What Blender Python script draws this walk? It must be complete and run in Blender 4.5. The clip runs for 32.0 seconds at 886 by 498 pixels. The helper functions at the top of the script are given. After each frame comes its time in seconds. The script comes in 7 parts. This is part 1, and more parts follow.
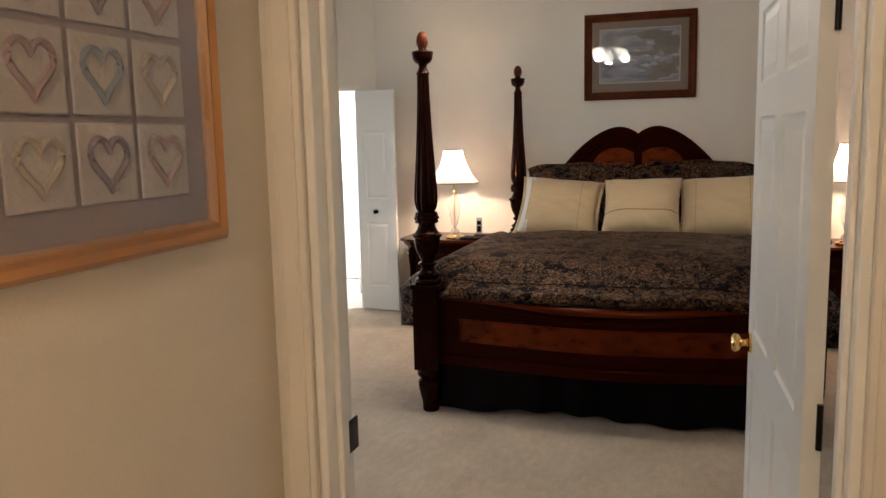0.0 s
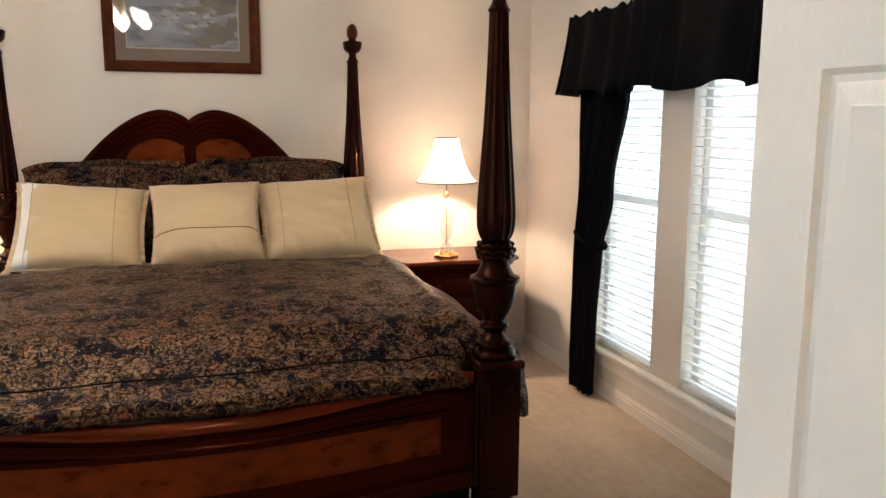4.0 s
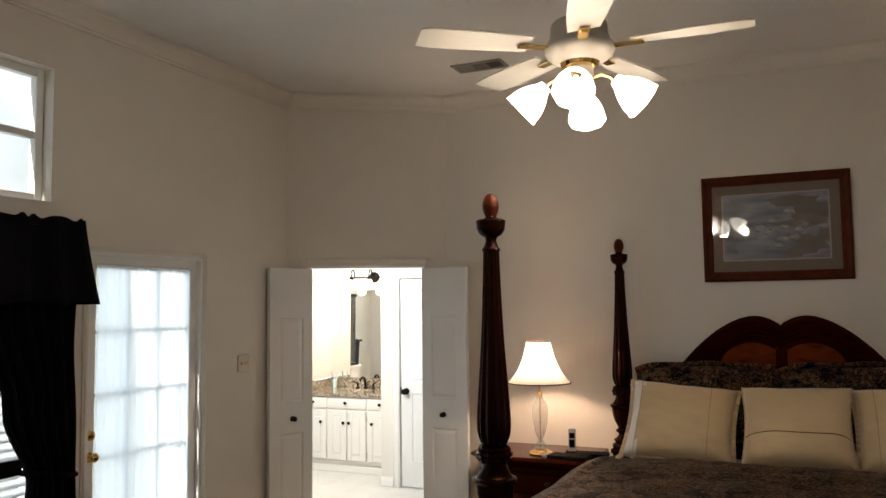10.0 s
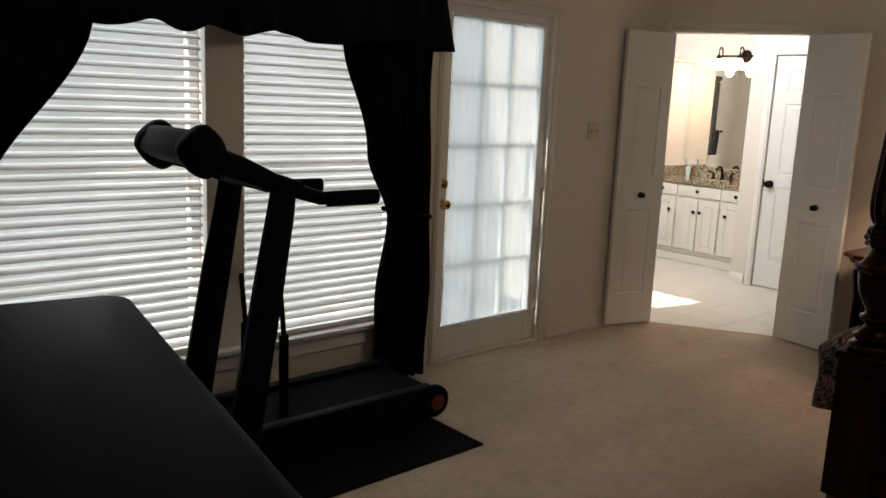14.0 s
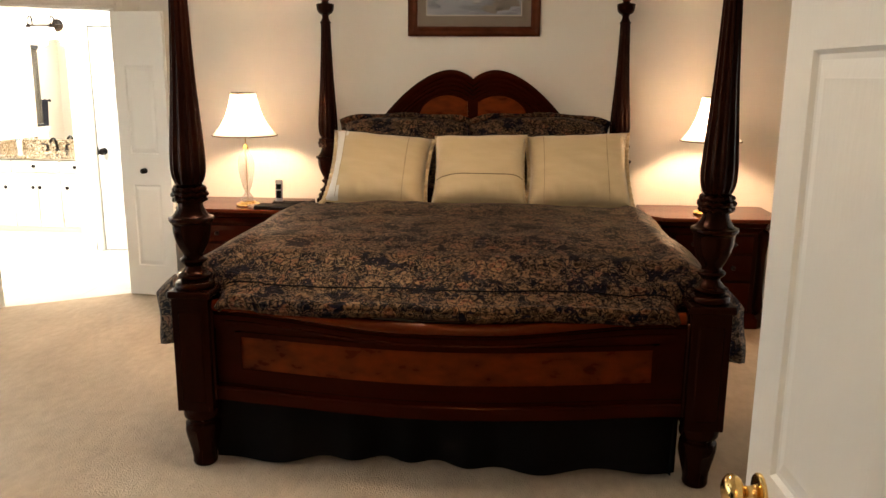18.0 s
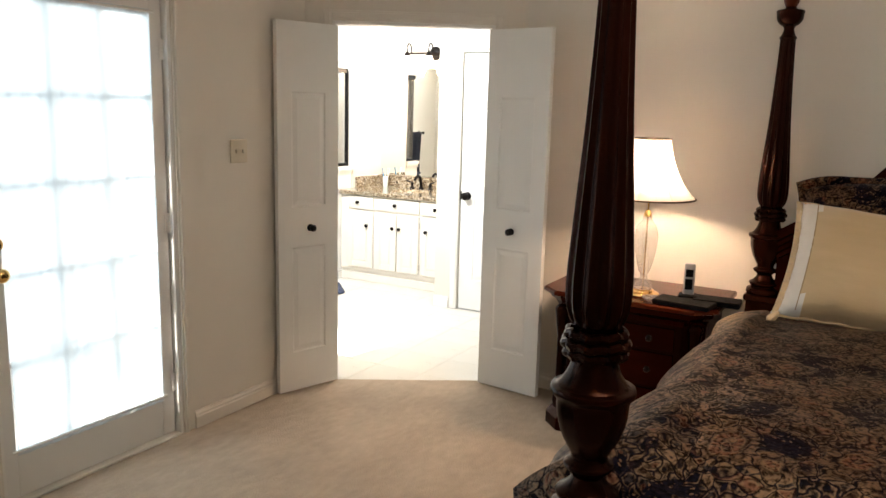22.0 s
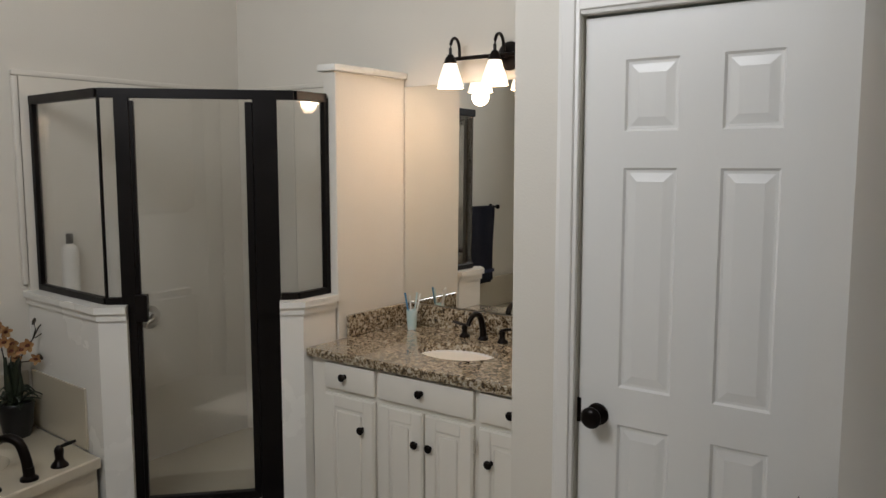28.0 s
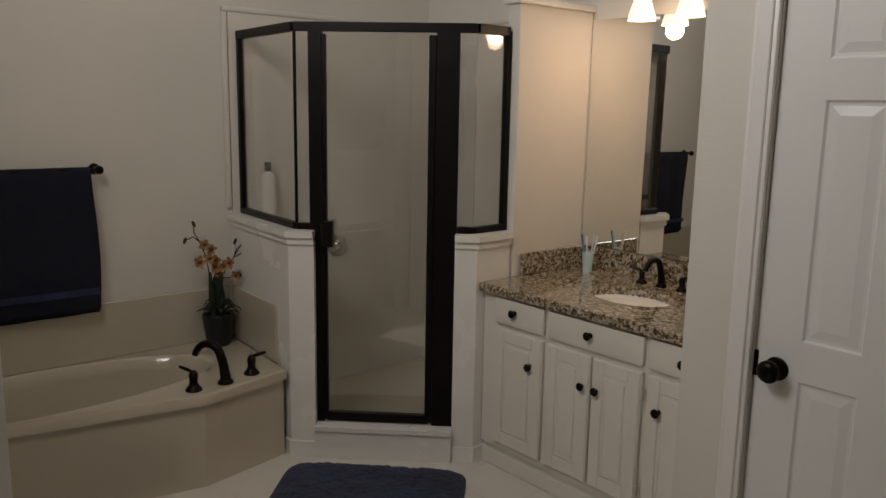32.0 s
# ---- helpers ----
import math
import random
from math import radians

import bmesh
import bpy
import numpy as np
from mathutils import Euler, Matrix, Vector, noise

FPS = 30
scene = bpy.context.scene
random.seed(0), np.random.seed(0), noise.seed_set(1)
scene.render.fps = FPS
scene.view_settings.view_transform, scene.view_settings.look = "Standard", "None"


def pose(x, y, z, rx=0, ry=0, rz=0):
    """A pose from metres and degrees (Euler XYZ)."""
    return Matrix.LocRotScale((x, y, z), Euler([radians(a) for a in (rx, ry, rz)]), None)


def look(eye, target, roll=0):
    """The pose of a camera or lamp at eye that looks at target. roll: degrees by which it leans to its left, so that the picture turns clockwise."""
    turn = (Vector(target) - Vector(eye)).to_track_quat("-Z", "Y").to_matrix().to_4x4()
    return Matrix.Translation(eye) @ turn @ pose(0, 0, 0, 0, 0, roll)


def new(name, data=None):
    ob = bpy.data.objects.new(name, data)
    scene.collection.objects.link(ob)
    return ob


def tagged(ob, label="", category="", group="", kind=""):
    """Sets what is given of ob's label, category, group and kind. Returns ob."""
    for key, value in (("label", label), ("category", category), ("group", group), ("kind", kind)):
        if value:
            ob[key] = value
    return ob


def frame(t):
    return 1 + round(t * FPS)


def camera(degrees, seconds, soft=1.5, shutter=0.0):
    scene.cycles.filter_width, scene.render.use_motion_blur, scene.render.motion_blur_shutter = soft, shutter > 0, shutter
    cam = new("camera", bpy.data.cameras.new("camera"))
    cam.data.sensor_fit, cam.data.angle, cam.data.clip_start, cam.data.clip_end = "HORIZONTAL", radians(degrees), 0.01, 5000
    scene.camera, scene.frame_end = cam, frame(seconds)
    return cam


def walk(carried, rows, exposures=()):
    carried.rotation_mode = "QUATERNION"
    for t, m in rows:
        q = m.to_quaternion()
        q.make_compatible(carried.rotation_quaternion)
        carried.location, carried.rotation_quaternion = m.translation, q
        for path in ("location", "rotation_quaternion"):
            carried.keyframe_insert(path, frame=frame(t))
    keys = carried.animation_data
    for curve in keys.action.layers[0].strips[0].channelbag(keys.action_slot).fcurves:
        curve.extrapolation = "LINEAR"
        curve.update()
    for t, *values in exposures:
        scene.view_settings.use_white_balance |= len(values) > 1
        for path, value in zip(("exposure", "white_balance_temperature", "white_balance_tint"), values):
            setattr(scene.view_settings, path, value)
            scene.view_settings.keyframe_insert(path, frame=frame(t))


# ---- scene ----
cam = camera(58.4, 32.0)
PATH = [
    (0, (0.464, -6.871, 1.597), (-0.143, -4.987, 1.314), -1.3),
    (0.5, (0.347, -6.714, 1.574), (-0.124, -4.798, 1.246), -1.4),
    (1, (0.28, -6.436, 1.581), (-0.068, -4.493, 1.263), -0.6),
    (1.5, (0.224, -6.17, 1.572), (0.06, -4.203, 1.244), 1.0),
    (2, (0.114, -5.853, 1.559), (0.171, -3.884, 1.21), -0.6),
    (2.5, (0.075, -5.578, 1.571), (0.338, -3.639, 1.156), -0.0),
    (3, (0.082, -5.302, 1.549), (0.456, -3.377, 1.159), 0.7),
    (3.5, (0.068, -5.179, 1.581), (0.646, -3.297, 1.229), 0.4),
    (5.5, (0.011, -5.137, 1.552), (0.479, -3.205, 1.332), 1.6),
    (6, (0.048, -5.142, 1.561), (0.227, -3.16, 1.358), 1.3),
    (6.5, (0.103, -5.15, 1.571), (-0.004, -3.164, 1.36), 0.9),
    (7, (0.098, -5.173, 1.569), (-0.258, -3.217, 1.343), 0.6),
    (7.5, (0.07, -5.227, 1.58), (-0.491, -3.318, 1.373), 0.6),
    (8, (0.045, -5.323, 1.604), (-0.627, -3.446, 1.451), -0.7),
    (8.5, (0.069, -5.439, 1.658), (-0.65, -3.573, 1.634), -0.8),
    (9, (0.097, -5.528, 1.699), (-0.666, -3.682, 1.811), -0.3),
    (9.5, (0.121, -5.564, 1.715), (-0.663, -3.732, 1.882), -0.2),
    (10, (0.126, -5.591, 1.711), (-0.693, -3.772, 1.859), -0.7),
    (10.5, (0.119, -5.604, 1.678), (-0.753, -3.805, 1.731), -0.0),
    (11, (0.097, -5.571, 1.628), (-0.809, -3.791, 1.53), -0.0),
    (11.5, (0.063, -5.45, 1.587), (-0.949, -3.744, 1.337), 0.5),
    (12, (0.024, -5.308, 1.557), (-1.098, -3.679, 1.261), 0.9),
    (12.5, (-0.008, -5.243, 1.524), (-1.317, -3.76, 1.226), 0.4),
    (13, (-0.027, -5.241, 1.511), (-1.466, -3.891, 1.185), 1.4),
    (13.5, (-0.061, -5.283, 1.505), (-1.587, -4.046, 1.13), 2.5),
    (15.5, (0.08, -5.49, 1.556), (-0.793, -3.739, 1.14), 0.5),
    (16, (0.149, -5.564, 1.567), (-0.445, -3.713, 1.096), -0.4),
    (16.5, (0.193, -5.587, 1.575), (-0.172, -3.671, 1.131), 0.1),
    (17, (0.221, -5.617, 1.577), (-0.017, -3.675, 1.159), 0.2),
    (17.5, (0.234, -5.629, 1.589), (0.051, -3.68, 1.179), 0.4),
    (18, (0.23, -5.607, 1.591), (0.077, -3.659, 1.166), 0.4),
    (18.5, (0.206, -5.538, 1.584), (0.057, -3.59, 1.156), 0.5),
    (19, (0.196, -5.406, 1.585), (0.032, -3.463, 1.143), -0.1),
    (19.5, (0.204, -5.235, 1.601), (-0.049, -3.293, 1.196), 0.8),
    (20, (0.158, -5.099, 1.585), (-0.266, -3.187, 1.181), 1.6),
    (20.5, (-0.001, -4.927, 1.588), (-0.581, -3.06, 1.165), 1.6),
    (21, (-0.192, -4.742, 1.607), (-0.91, -2.924, 1.183), -1.5),
    (21.5, (-0.346, -4.426, 1.606), (-1.259, -2.687, 1.225), -0.4),
    (22, (-0.509, -4.125, 1.603), (-1.48, -2.414, 1.246), 1.5),
    (22.5, (-0.73, -3.881, 1.61), (-1.706, -2.164, 1.291), -0.5),
    (23, (-0.951, -3.561, 1.582), (-1.934, -1.846, 1.275), 0.2),
    (23.5, (-1.144, -3.224, 1.559), (-2.196, -1.561, 1.197), 0.2),
    (24, (-1.358, -2.927, 1.558), (-2.349, -1.221, 1.226), -1.1),
    (24.5, (-1.553, -2.613, 1.53), (-2.547, -0.912, 1.182), -2.2),
    (26.5, (-2.203, -1.275, 1.528), (-3.348, 0.313, 1.118), 0.5),
    (27, (-2.33, -1.025, 1.532), (-3.475, 0.559, 1.107), 0.6),
    (27.5, (-2.446, -0.822, 1.55), (-3.619, 0.758, 1.197), 0.3),
    (28, (-2.47, -0.684, 1.613), (-3.64, 0.923, 1.393), 0.0),
    (28.5, (-2.44, -0.596, 1.651), (-3.642, 0.998, 1.535), 0.0),
    (29, (-2.425, -0.585, 1.663), (-3.684, 0.965, 1.563), -0.1),
    (29.5, (-2.43, -0.607, 1.648), (-3.72, 0.915, 1.509), -0.3),
    (30, (-2.443, -0.609, 1.64), (-3.725, 0.915, 1.461), 0.3),
    (30.5, (-2.458, -0.617, 1.616), (-3.795, 0.849, 1.364), 1.0),
    (31, (-2.459, -0.619, 1.606), (-3.871, 0.767, 1.313), 0.8),
    (31.5, (-2.456, -0.621, 1.585), (-3.935, 0.686, 1.263), 0.9),
    (32, (-2.446, -0.626, 1.564), (-3.948, 0.646, 1.211), 1.0),
]
EXPOSURES = [(0, 1.95, 6050, 9), (1, 2.55, 5800, 9), (2, 2.5, 6000, 10), (3.5, 2.7, 6100, 10), (6, 2.6, 6300, 10), (7, 2.4, 6300, 10), (8, 1.9, 6350, 10), (9, 1.6, 6300, 10), (10, 1.15, 6400, 10), (11, 0.75, 6400, 10),
             (12.2, 0.6, 6800, 13), (13.5, 0.5, 6800, 13), (16, 1.2, 7500, 16), (17, 2.25, 7500, 12), (18, 2.35, 7200, 10), (20, 2.3, 6800, 10), (21, 2.2, 6500, 10), (22, 1.7, 6500, 10), (23, 1.15, 6650, 12), (24, 0.2, 6800, 15), (24.5, 0.2, 6800, 15),
             (27, -0.1, 6500, 11), (28, -0.75, 6450, 12), (29, -1.0, 6500, 13), (30, -1.2, 6600, 15), (31, -1.25, 6800, 15), (32, -1.25, 7000, 15)]
walk(cam, [(t, look(e, g, r)) for t, e, g, r in PATH], EXPOSURES)

# ---------------------------------------------------------------- world and sun
world = bpy.data.worlds.new("sky")
scene.world = world
world.use_nodes = True
wn = world.node_tree.nodes
sky = wn.new("ShaderNodeTexSky")
sky.sky_type = "NISHITA"
sky.sun_disc = False
SUN_ELEV, SUN_ROT = radians(45), radians(191)
sky.sun_elevation, sky.sun_rotation = SUN_ELEV, SUN_ROT
wn["Background"].inputs["Strength"].default_value = 0.15
world.node_tree.links.new(sky.outputs["Color"], wn["Background"].inputs["Color"])
sun_data = bpy.data.lights.new("sun", "SUN")
sun_data.energy, sun_data.angle, sun_data.color = 5.0, radians(1.0), (1.0, 0.95, 0.86)
sun = new("sun", sun_data)
sun_from = Vector((math.sin(SUN_ROT) * math.cos(SUN_ELEV), math.cos(SUN_ROT) * math.cos(SUN_ELEV), math.sin(SUN_ELEV)))
sun.matrix_world = look((-4 + sun_from.x * 20, -2 + sun_from.y * 20, sun_from.z * 20), (-4, -2, 0))


def point_lamp(name, place, watts, colour, size=0.03):
    data = bpy.data.lights.new(name, "POINT")
    data.energy, data.color, data.shadow_soft_size = watts, colour, size
    ob = new(name, data)
    ob.location = place
    return ob


def window_light(name, place, target, w, h, watts, colour):
    data = bpy.data.lights.new(name, "AREA")
    data.shape, data.size, data.size_y = "RECTANGLE", w, h
    data.energy, data.color = watts, colour
    ob = new(name, data)
    ob.matrix_world = look(place, target)
    return ob


DAY = (0.80, 0.90, 1.0)
window_light("bath_window_light", (-4.05, -0.72, 2.85), (-4.45, 2.33, 2.5), 1.0, 0.75, 49.0, (0.92, 0.96, 1.0)).data.spread = radians(158)
window_light("west_window_light", (-3.446, -3.74, 1.18), (0.0, -3.74, 1.18), 2.06, 1.66, 11.0, DAY)
window_light("patio_door_light", (-3.47, -2.02, 1.08), (0.0, -2.02, 1.08), 0.80, 1.80, 3.0, (0.78, 0.90, 1.0))
window_light("east_window_light", (2.316, -1.80, 1.15), (0.0, -1.80, 1.15), 1.60, 1.64, 1.3, DAY)

# ---------------------------------------------------------------- materials
def material(name, base, rough=0.5, metal=0.0, other=None, scale=8.0, amount=0.5, stretch=(1, 1, 1), bump=0.0,
             bump_scale=60.0, coat=0.0, sheen=0.0, detail=6.0, rough_var=0.04, spec=0.5, tint=None, spread=0.22):
    """A surface with colour varied at two scales, uneven gloss and fine relief."""
    m = bpy.data.materials.new(name)
    m.use_nodes = True
    nt = m.node_tree
    b = nt.nodes["Principled BSDF"]
    co = nt.nodes.new("ShaderNodeTexCoord")
    mp = nt.nodes.new("ShaderNodeMapping")
    mp.inputs["Scale"].default_value = stretch
    nt.links.new(co.outputs["Object"], mp.inputs["Vector"])
    n1 = nt.nodes.new("ShaderNodeTexNoise")
    n1.inputs["Scale"].default_value, n1.inputs["Detail"].default_value = scale, detail
    n2 = nt.nodes.new("ShaderNodeTexNoise")
    n2.inputs["Scale"].default_value, n2.inputs["Detail"].default_value = scale * 0.17, 3.0
    for n in (n1, n2):
        nt.links.new(mp.outputs["Vector"], n.inputs["Vector"])
    mean = nt.nodes.new("ShaderNodeMath")
    mean.operation = "MULTIPLY_ADD"
    mean.inputs[1].default_value, mean.inputs[2].default_value = 0.5, 0.0
    add = nt.nodes.new("ShaderNodeMath")
    add.operation = "ADD"
    nt.links.new(n1.outputs["Fac"], add.inputs[0])
    nt.links.new(n2.outputs["Fac"], add.inputs[1])
    nt.links.new(add.outputs[0], mean.inputs[0])
    ramp = nt.nodes.new("ShaderNodeValToRGB")
    other = other or tuple(c * (1 - 0.18 * amount) for c in base)
    ramp.color_ramp.elements[0].position, ramp.color_ramp.elements[1].position = 0.5 - spread, 0.5 + spread
    ramp.color_ramp.elements[0].color, ramp.color_ramp.elements[1].color = (*other, 1), (*base, 1)
    nt.links.new(mean.outputs[0], ramp.inputs["Fac"])
    nt.links.new(ramp.outputs["Color"], b.inputs["Base Color"])
    rr = nt.nodes.new("ShaderNodeMapRange")
    rr.inputs["From Min"].default_value, rr.inputs["From Max"].default_value = 0.3, 0.7
    rr.inputs["To Min"].default_value, rr.inputs["To Max"].default_value = max(0.02, rough - rough_var), min(1, rough + rough_var)
    nt.links.new(n1.outputs["Fac"], rr.inputs["Value"])
    nt.links.new(rr.outputs["Result"], b.inputs["Roughness"])
    b.inputs["Metallic"].default_value = metal
    b.inputs["Coat Weight"].default_value = coat
    b.inputs["Coat Roughness"].default_value = 0.12
    b.inputs["Sheen Weight"].default_value = sheen
    b.inputs["Specular IOR Level"].default_value = spec
    if tint:
        b.inputs["Specular Tint"].default_value = (*tint, 1)
    if bump:
        nb = nt.nodes.new("ShaderNodeTexNoise")
        nb.inputs["Scale"].default_value, nb.inputs["Detail"].default_value = bump_scale, 4.0
        nt.links.new(mp.outputs["Vector"], nb.inputs["Vector"])
        bp = nt.nodes.new("ShaderNodeBump")
        bp.inputs["Strength"].default_value, bp.inputs["Distance"].default_value = bump, 0.01
        nt.links.new(nb.outputs["Fac"], bp.inputs["Height"])
        nt.links.new(bp.outputs["Normal"], b.inputs["Normal"])
    return m


WALL = material("cream_paint", (0.70, 0.65, 0.575), 0.75, scale=3, amount=0.35, bump=0.12, bump_scale=140)
HALL = material("hall_paint", (0.70, 0.63, 0.53), 0.75, scale=3, amount=0.35, bump=0.12, bump_scale=140)
BATHWALL = material("bath_paint", (0.71, 0.67, 0.595), 0.65, scale=3, amount=0.3, bump=0.1, bump_scale=140)
CEIL = material("ceiling_paint", (0.78, 0.76, 0.72), 0.9, scale=4, amount=0.3, bump=0.3, bump_scale=90)
TRIM = material("white_trim_paint", (0.80, 0.78, 0.74), 0.35, scale=5, amount=0.2, bump=0.03, bump_scale=30)
CREAMTRIM = material("cream_trim_paint", (0.71, 0.66, 0.585), 0.45, scale=4, amount=0.3, bump=0.03, bump_scale=40)
DOORPAINT = material("white_door_paint", (0.78, 0.77, 0.74), 0.32, scale=5, amount=0.25, bump=0.05, bump_scale=120, stretch=(1, 1, 0.2))
CARPET = material("beige_carpet", (0.62, 0.50, 0.38), 0.95, other=(0.42, 0.33, 0.245), scale=26, amount=1, detail=9, stretch=(1, 0.5, 1), bump=1.0, bump_scale=170)
BATHFLOOR = material("cream_floor_tile", (0.72, 0.69, 0.63), 0.3, other=(0.66, 0.62, 0.55), scale=5, amount=0.6, bump=0.05, bump_scale=50)
GROUT = material("pale_grout", (0.715, 0.685, 0.625), 0.6, scale=30)
MAHOGANY = material("dark_mahogany", (0.015, 0.0032, 0.0014), 0.24, other=(0.004, 0.0012, 0.0007), scale=9, stretch=(1, 1, 0.12), spec=0.13, tint=(1.0, 0.40, 0.24), bump=0.04, bump_scale=40)
MAHOGANY_X = material("dark_mahogany_rail", (0.029, 0.0028, 0.0009), 0.22, other=(0.008, 0.0014, 0.0006), scale=9, stretch=(0.12, 1, 1), spec=0.13, tint=(1.0, 0.34, 0.17), bump=0.04, bump_scale=40)
POLISHED = material("polished_red_mahogany", (0.13, 0.016, 0.003), 0.16, other=(0.030, 0.0035, 0.001), scale=9, stretch=(0.12, 1, 1), spec=0.4, tint=(1.0, 0.42, 0.22), coat=0.08)
BURL = material("burl_veneer", (0.125, 0.019, 0.0033), 0.3, other=(0.026, 0.004, 0.0012), spread=0.14, scale=21, stretch=(0.5, 1, 1), spec=0.22, tint=(1.0, 0.5, 0.28), detail=8)
FINIAL = material("carved_finial_wood", (0.085, 0.016, 0.005), 0.35, other=(0.03, 0.005, 0.002), scale=30, spec=0.2, tint=(1.0, 0.55, 0.35), bump=0.4, bump_scale=60)
NSTOP = material("polished_mahogany_top", (0.085, 0.015, 0.005), 0.2, other=(0.036, 0.006, 0.0025), scale=8, stretch=(0.15, 1, 1), spec=0.26, tint=(1.0, 0.55, 0.36))
DARKWOOD = material("near_black_wood", (0.0045, 0.0038, 0.0038), 0.55, other=(0.003, 0.0025, 0.0022), scale=8, stretch=(0.2, 1, 1), spec=0.06)
BLACKCLOTH = material("black_woven_cloth", (0.005, 0.004, 0.005), 0.95, other=(0.002, 0.002, 0.003), scale=40, spec=0.1, bump=0.3, bump_scale=300)
SKIRT = material("black_bed_skirt_cloth", (0.004, 0.003, 0.003), 0.95, scale=30, spec=0.1, bump=0.2, bump_scale=200)
GOLDSILK = material("gold_silk", (0.60, 0.445, 0.255), 0.5, other=(0.51, 0.37, 0.20), scale=25, stretch=(0.2, 1, 1), bump=0.15, bump_scale=250, sheen=0.35)
WHITECLOTH = material("white_cotton", (0.80, 0.79, 0.76), 0.9, scale=20, bump=0.2, bump_scale=200)
BRONZE = material("oil_rubbed_bronze", (0.010, 0.0065, 0.005), 0.34, metal=0.4, other=(0.005, 0.0035, 0.003), scale=20, spec=0.2)
BRASS = material("polished_brass", (0.85, 0.60, 0.24), 0.16, metal=1.0, other=(0.78, 0.52, 0.2), scale=20, rough_var=0.05)
CHROME = material("chrome", (0.8, 0.8, 0.8), 0.1, metal=1.0, scale=20, rough_var=0.03)
NICKEL = material("cream_fan_enamel", (0.50, 0.45, 0.37), 0.35, scale=12)
BLACKPLASTIC = material("black_plastic", (0.0025, 0.0025, 0.003), 0.65, scale=30, spec=0.05, bump=0.1, bump_scale=200)
GREYPLASTIC = material("grey_plastic", (0.011, 0.011, 0.012), 0.6, scale=30, spec=0.12, bump=0.1, bump_scale=200)
RUBBER = material("black_rubber", (0.0028, 0.0028, 0.0028), 0.85, scale=30, spec=0.04, bump=0.4, bump_scale=150)
REDPLASTIC = material("red_plastic", (0.16, 0.022, 0.01), 0.5, scale=20)
ACRYLIC = material("bone_acrylic", (0.565, 0.51, 0.405), 0.16, other=(0.535, 0.48, 0.375), scale=3, coat=0.4, rough_var=0.04)
SWITCHCREAM = material("cream_switch_plastic", (0.60, 0.53, 0.40), 0.4, scale=20, amount=0.3)
WHITEGLOSS = material("white_gloss_enamel", (0.80, 0.78, 0.73), 0.25, scale=4, amount=0.2)
CABINET = material("cream_cabinet_paint", (0.78, 0.74, 0.66), 0.35, scale=4, amount=0.3, bump=0.04, bump_scale=100)
PORCELAIN = material("white_porcelain", (0.82, 0.80, 0.76), 0.12, scale=4, amount=0.1, coat=0.5, rough_var=0.03)
NAVYTOWEL = material("navy_terry_cloth", (0.0055, 0.007, 0.021), 0.95, other=(0.003, 0.004, 0.011), scale=30, bump=0.9, bump_scale=220)
NAVYRUG = material("navy_shag", (0.026, 0.040, 0.105), 0.95, other=(0.003, 0.006, 0.020), scale=16, bump=1.0, bump_scale=120, sheen=0.1)
OAK = material("oak_frame_wood", (0.42, 0.20, 0.065), 0.35, other=(0.32, 0.14, 0.045), scale=14, stretch=(1, 0.15, 1), coat=0.3)
WALNUTFRAME = material("walnut_frame_wood", (0.10, 0.023, 0.009), 0.35, other=(0.035, 0.008, 0.004), scale=20, spec=0.2, tint=(1.0, 0.6, 0.4))
SILVER = material("silver_plastic", (0.24, 0.24, 0.25), 0.4, scale=20)
MATBOARD = material("taupe_mat_board", (0.17, 0.125, 0.09), 0.85, scale=30)
SLAT = material("white_blind_slat", (0.82, 0.81, 0.78), 0.4, scale=10, amount=0.2)
SOIL = material("dark_pot", (0.005, 0.005, 0.006), 0.4, scale=20)
LEAF = material("dark_leaf", (0.018, 0.026, 0.012), 0.5, scale=20)
STEM = material("brown_stem", (0.035, 0.025, 0.014), 0.7, scale=20)
PETAL = material("peach_petal", (0.50, 0.32, 0.13), 0.6, other=(0.26, 0.07, 0.025), scale=60)
LAWN = material("lawn", (0.08, 0.14, 0.04), 0.95, other=(0.05, 0.09, 0.03), scale=3, bump=0.5, bump_scale=40)
CONCRETE = material("patio_concrete", (0.5, 0.48, 0.44), 0.9, scale=5, bump=0.3)
SHOWERWALL = material("cultured_marble", (0.74, 0.70, 0.62), 0.14, other=(0.70, 0.655, 0.575), scale=2.5, coat=0.4, rough_var=0.04)
LABELBLUE = material("blue_plastic", (0.05, 0.22, 0.4), 0.35, scale=20)
TEAL = material("pale_teal_cup", (0.70, 0.74, 0.73), 0.2, other=(0.40, 0.62, 0.60), scale=30)


def emissive(name, colour, strength):
    m = bpy.data.materials.new(name)
    m.use_nodes = True
    b = m.node_tree.nodes["Principled BSDF"]
    b.inputs["Base Color"].default_value = (*colour, 1)
    b.inputs["Emission Color"].default_value = (*colour, 1)
    b.inputs["Emission Strength"].default_value = strength
    return m


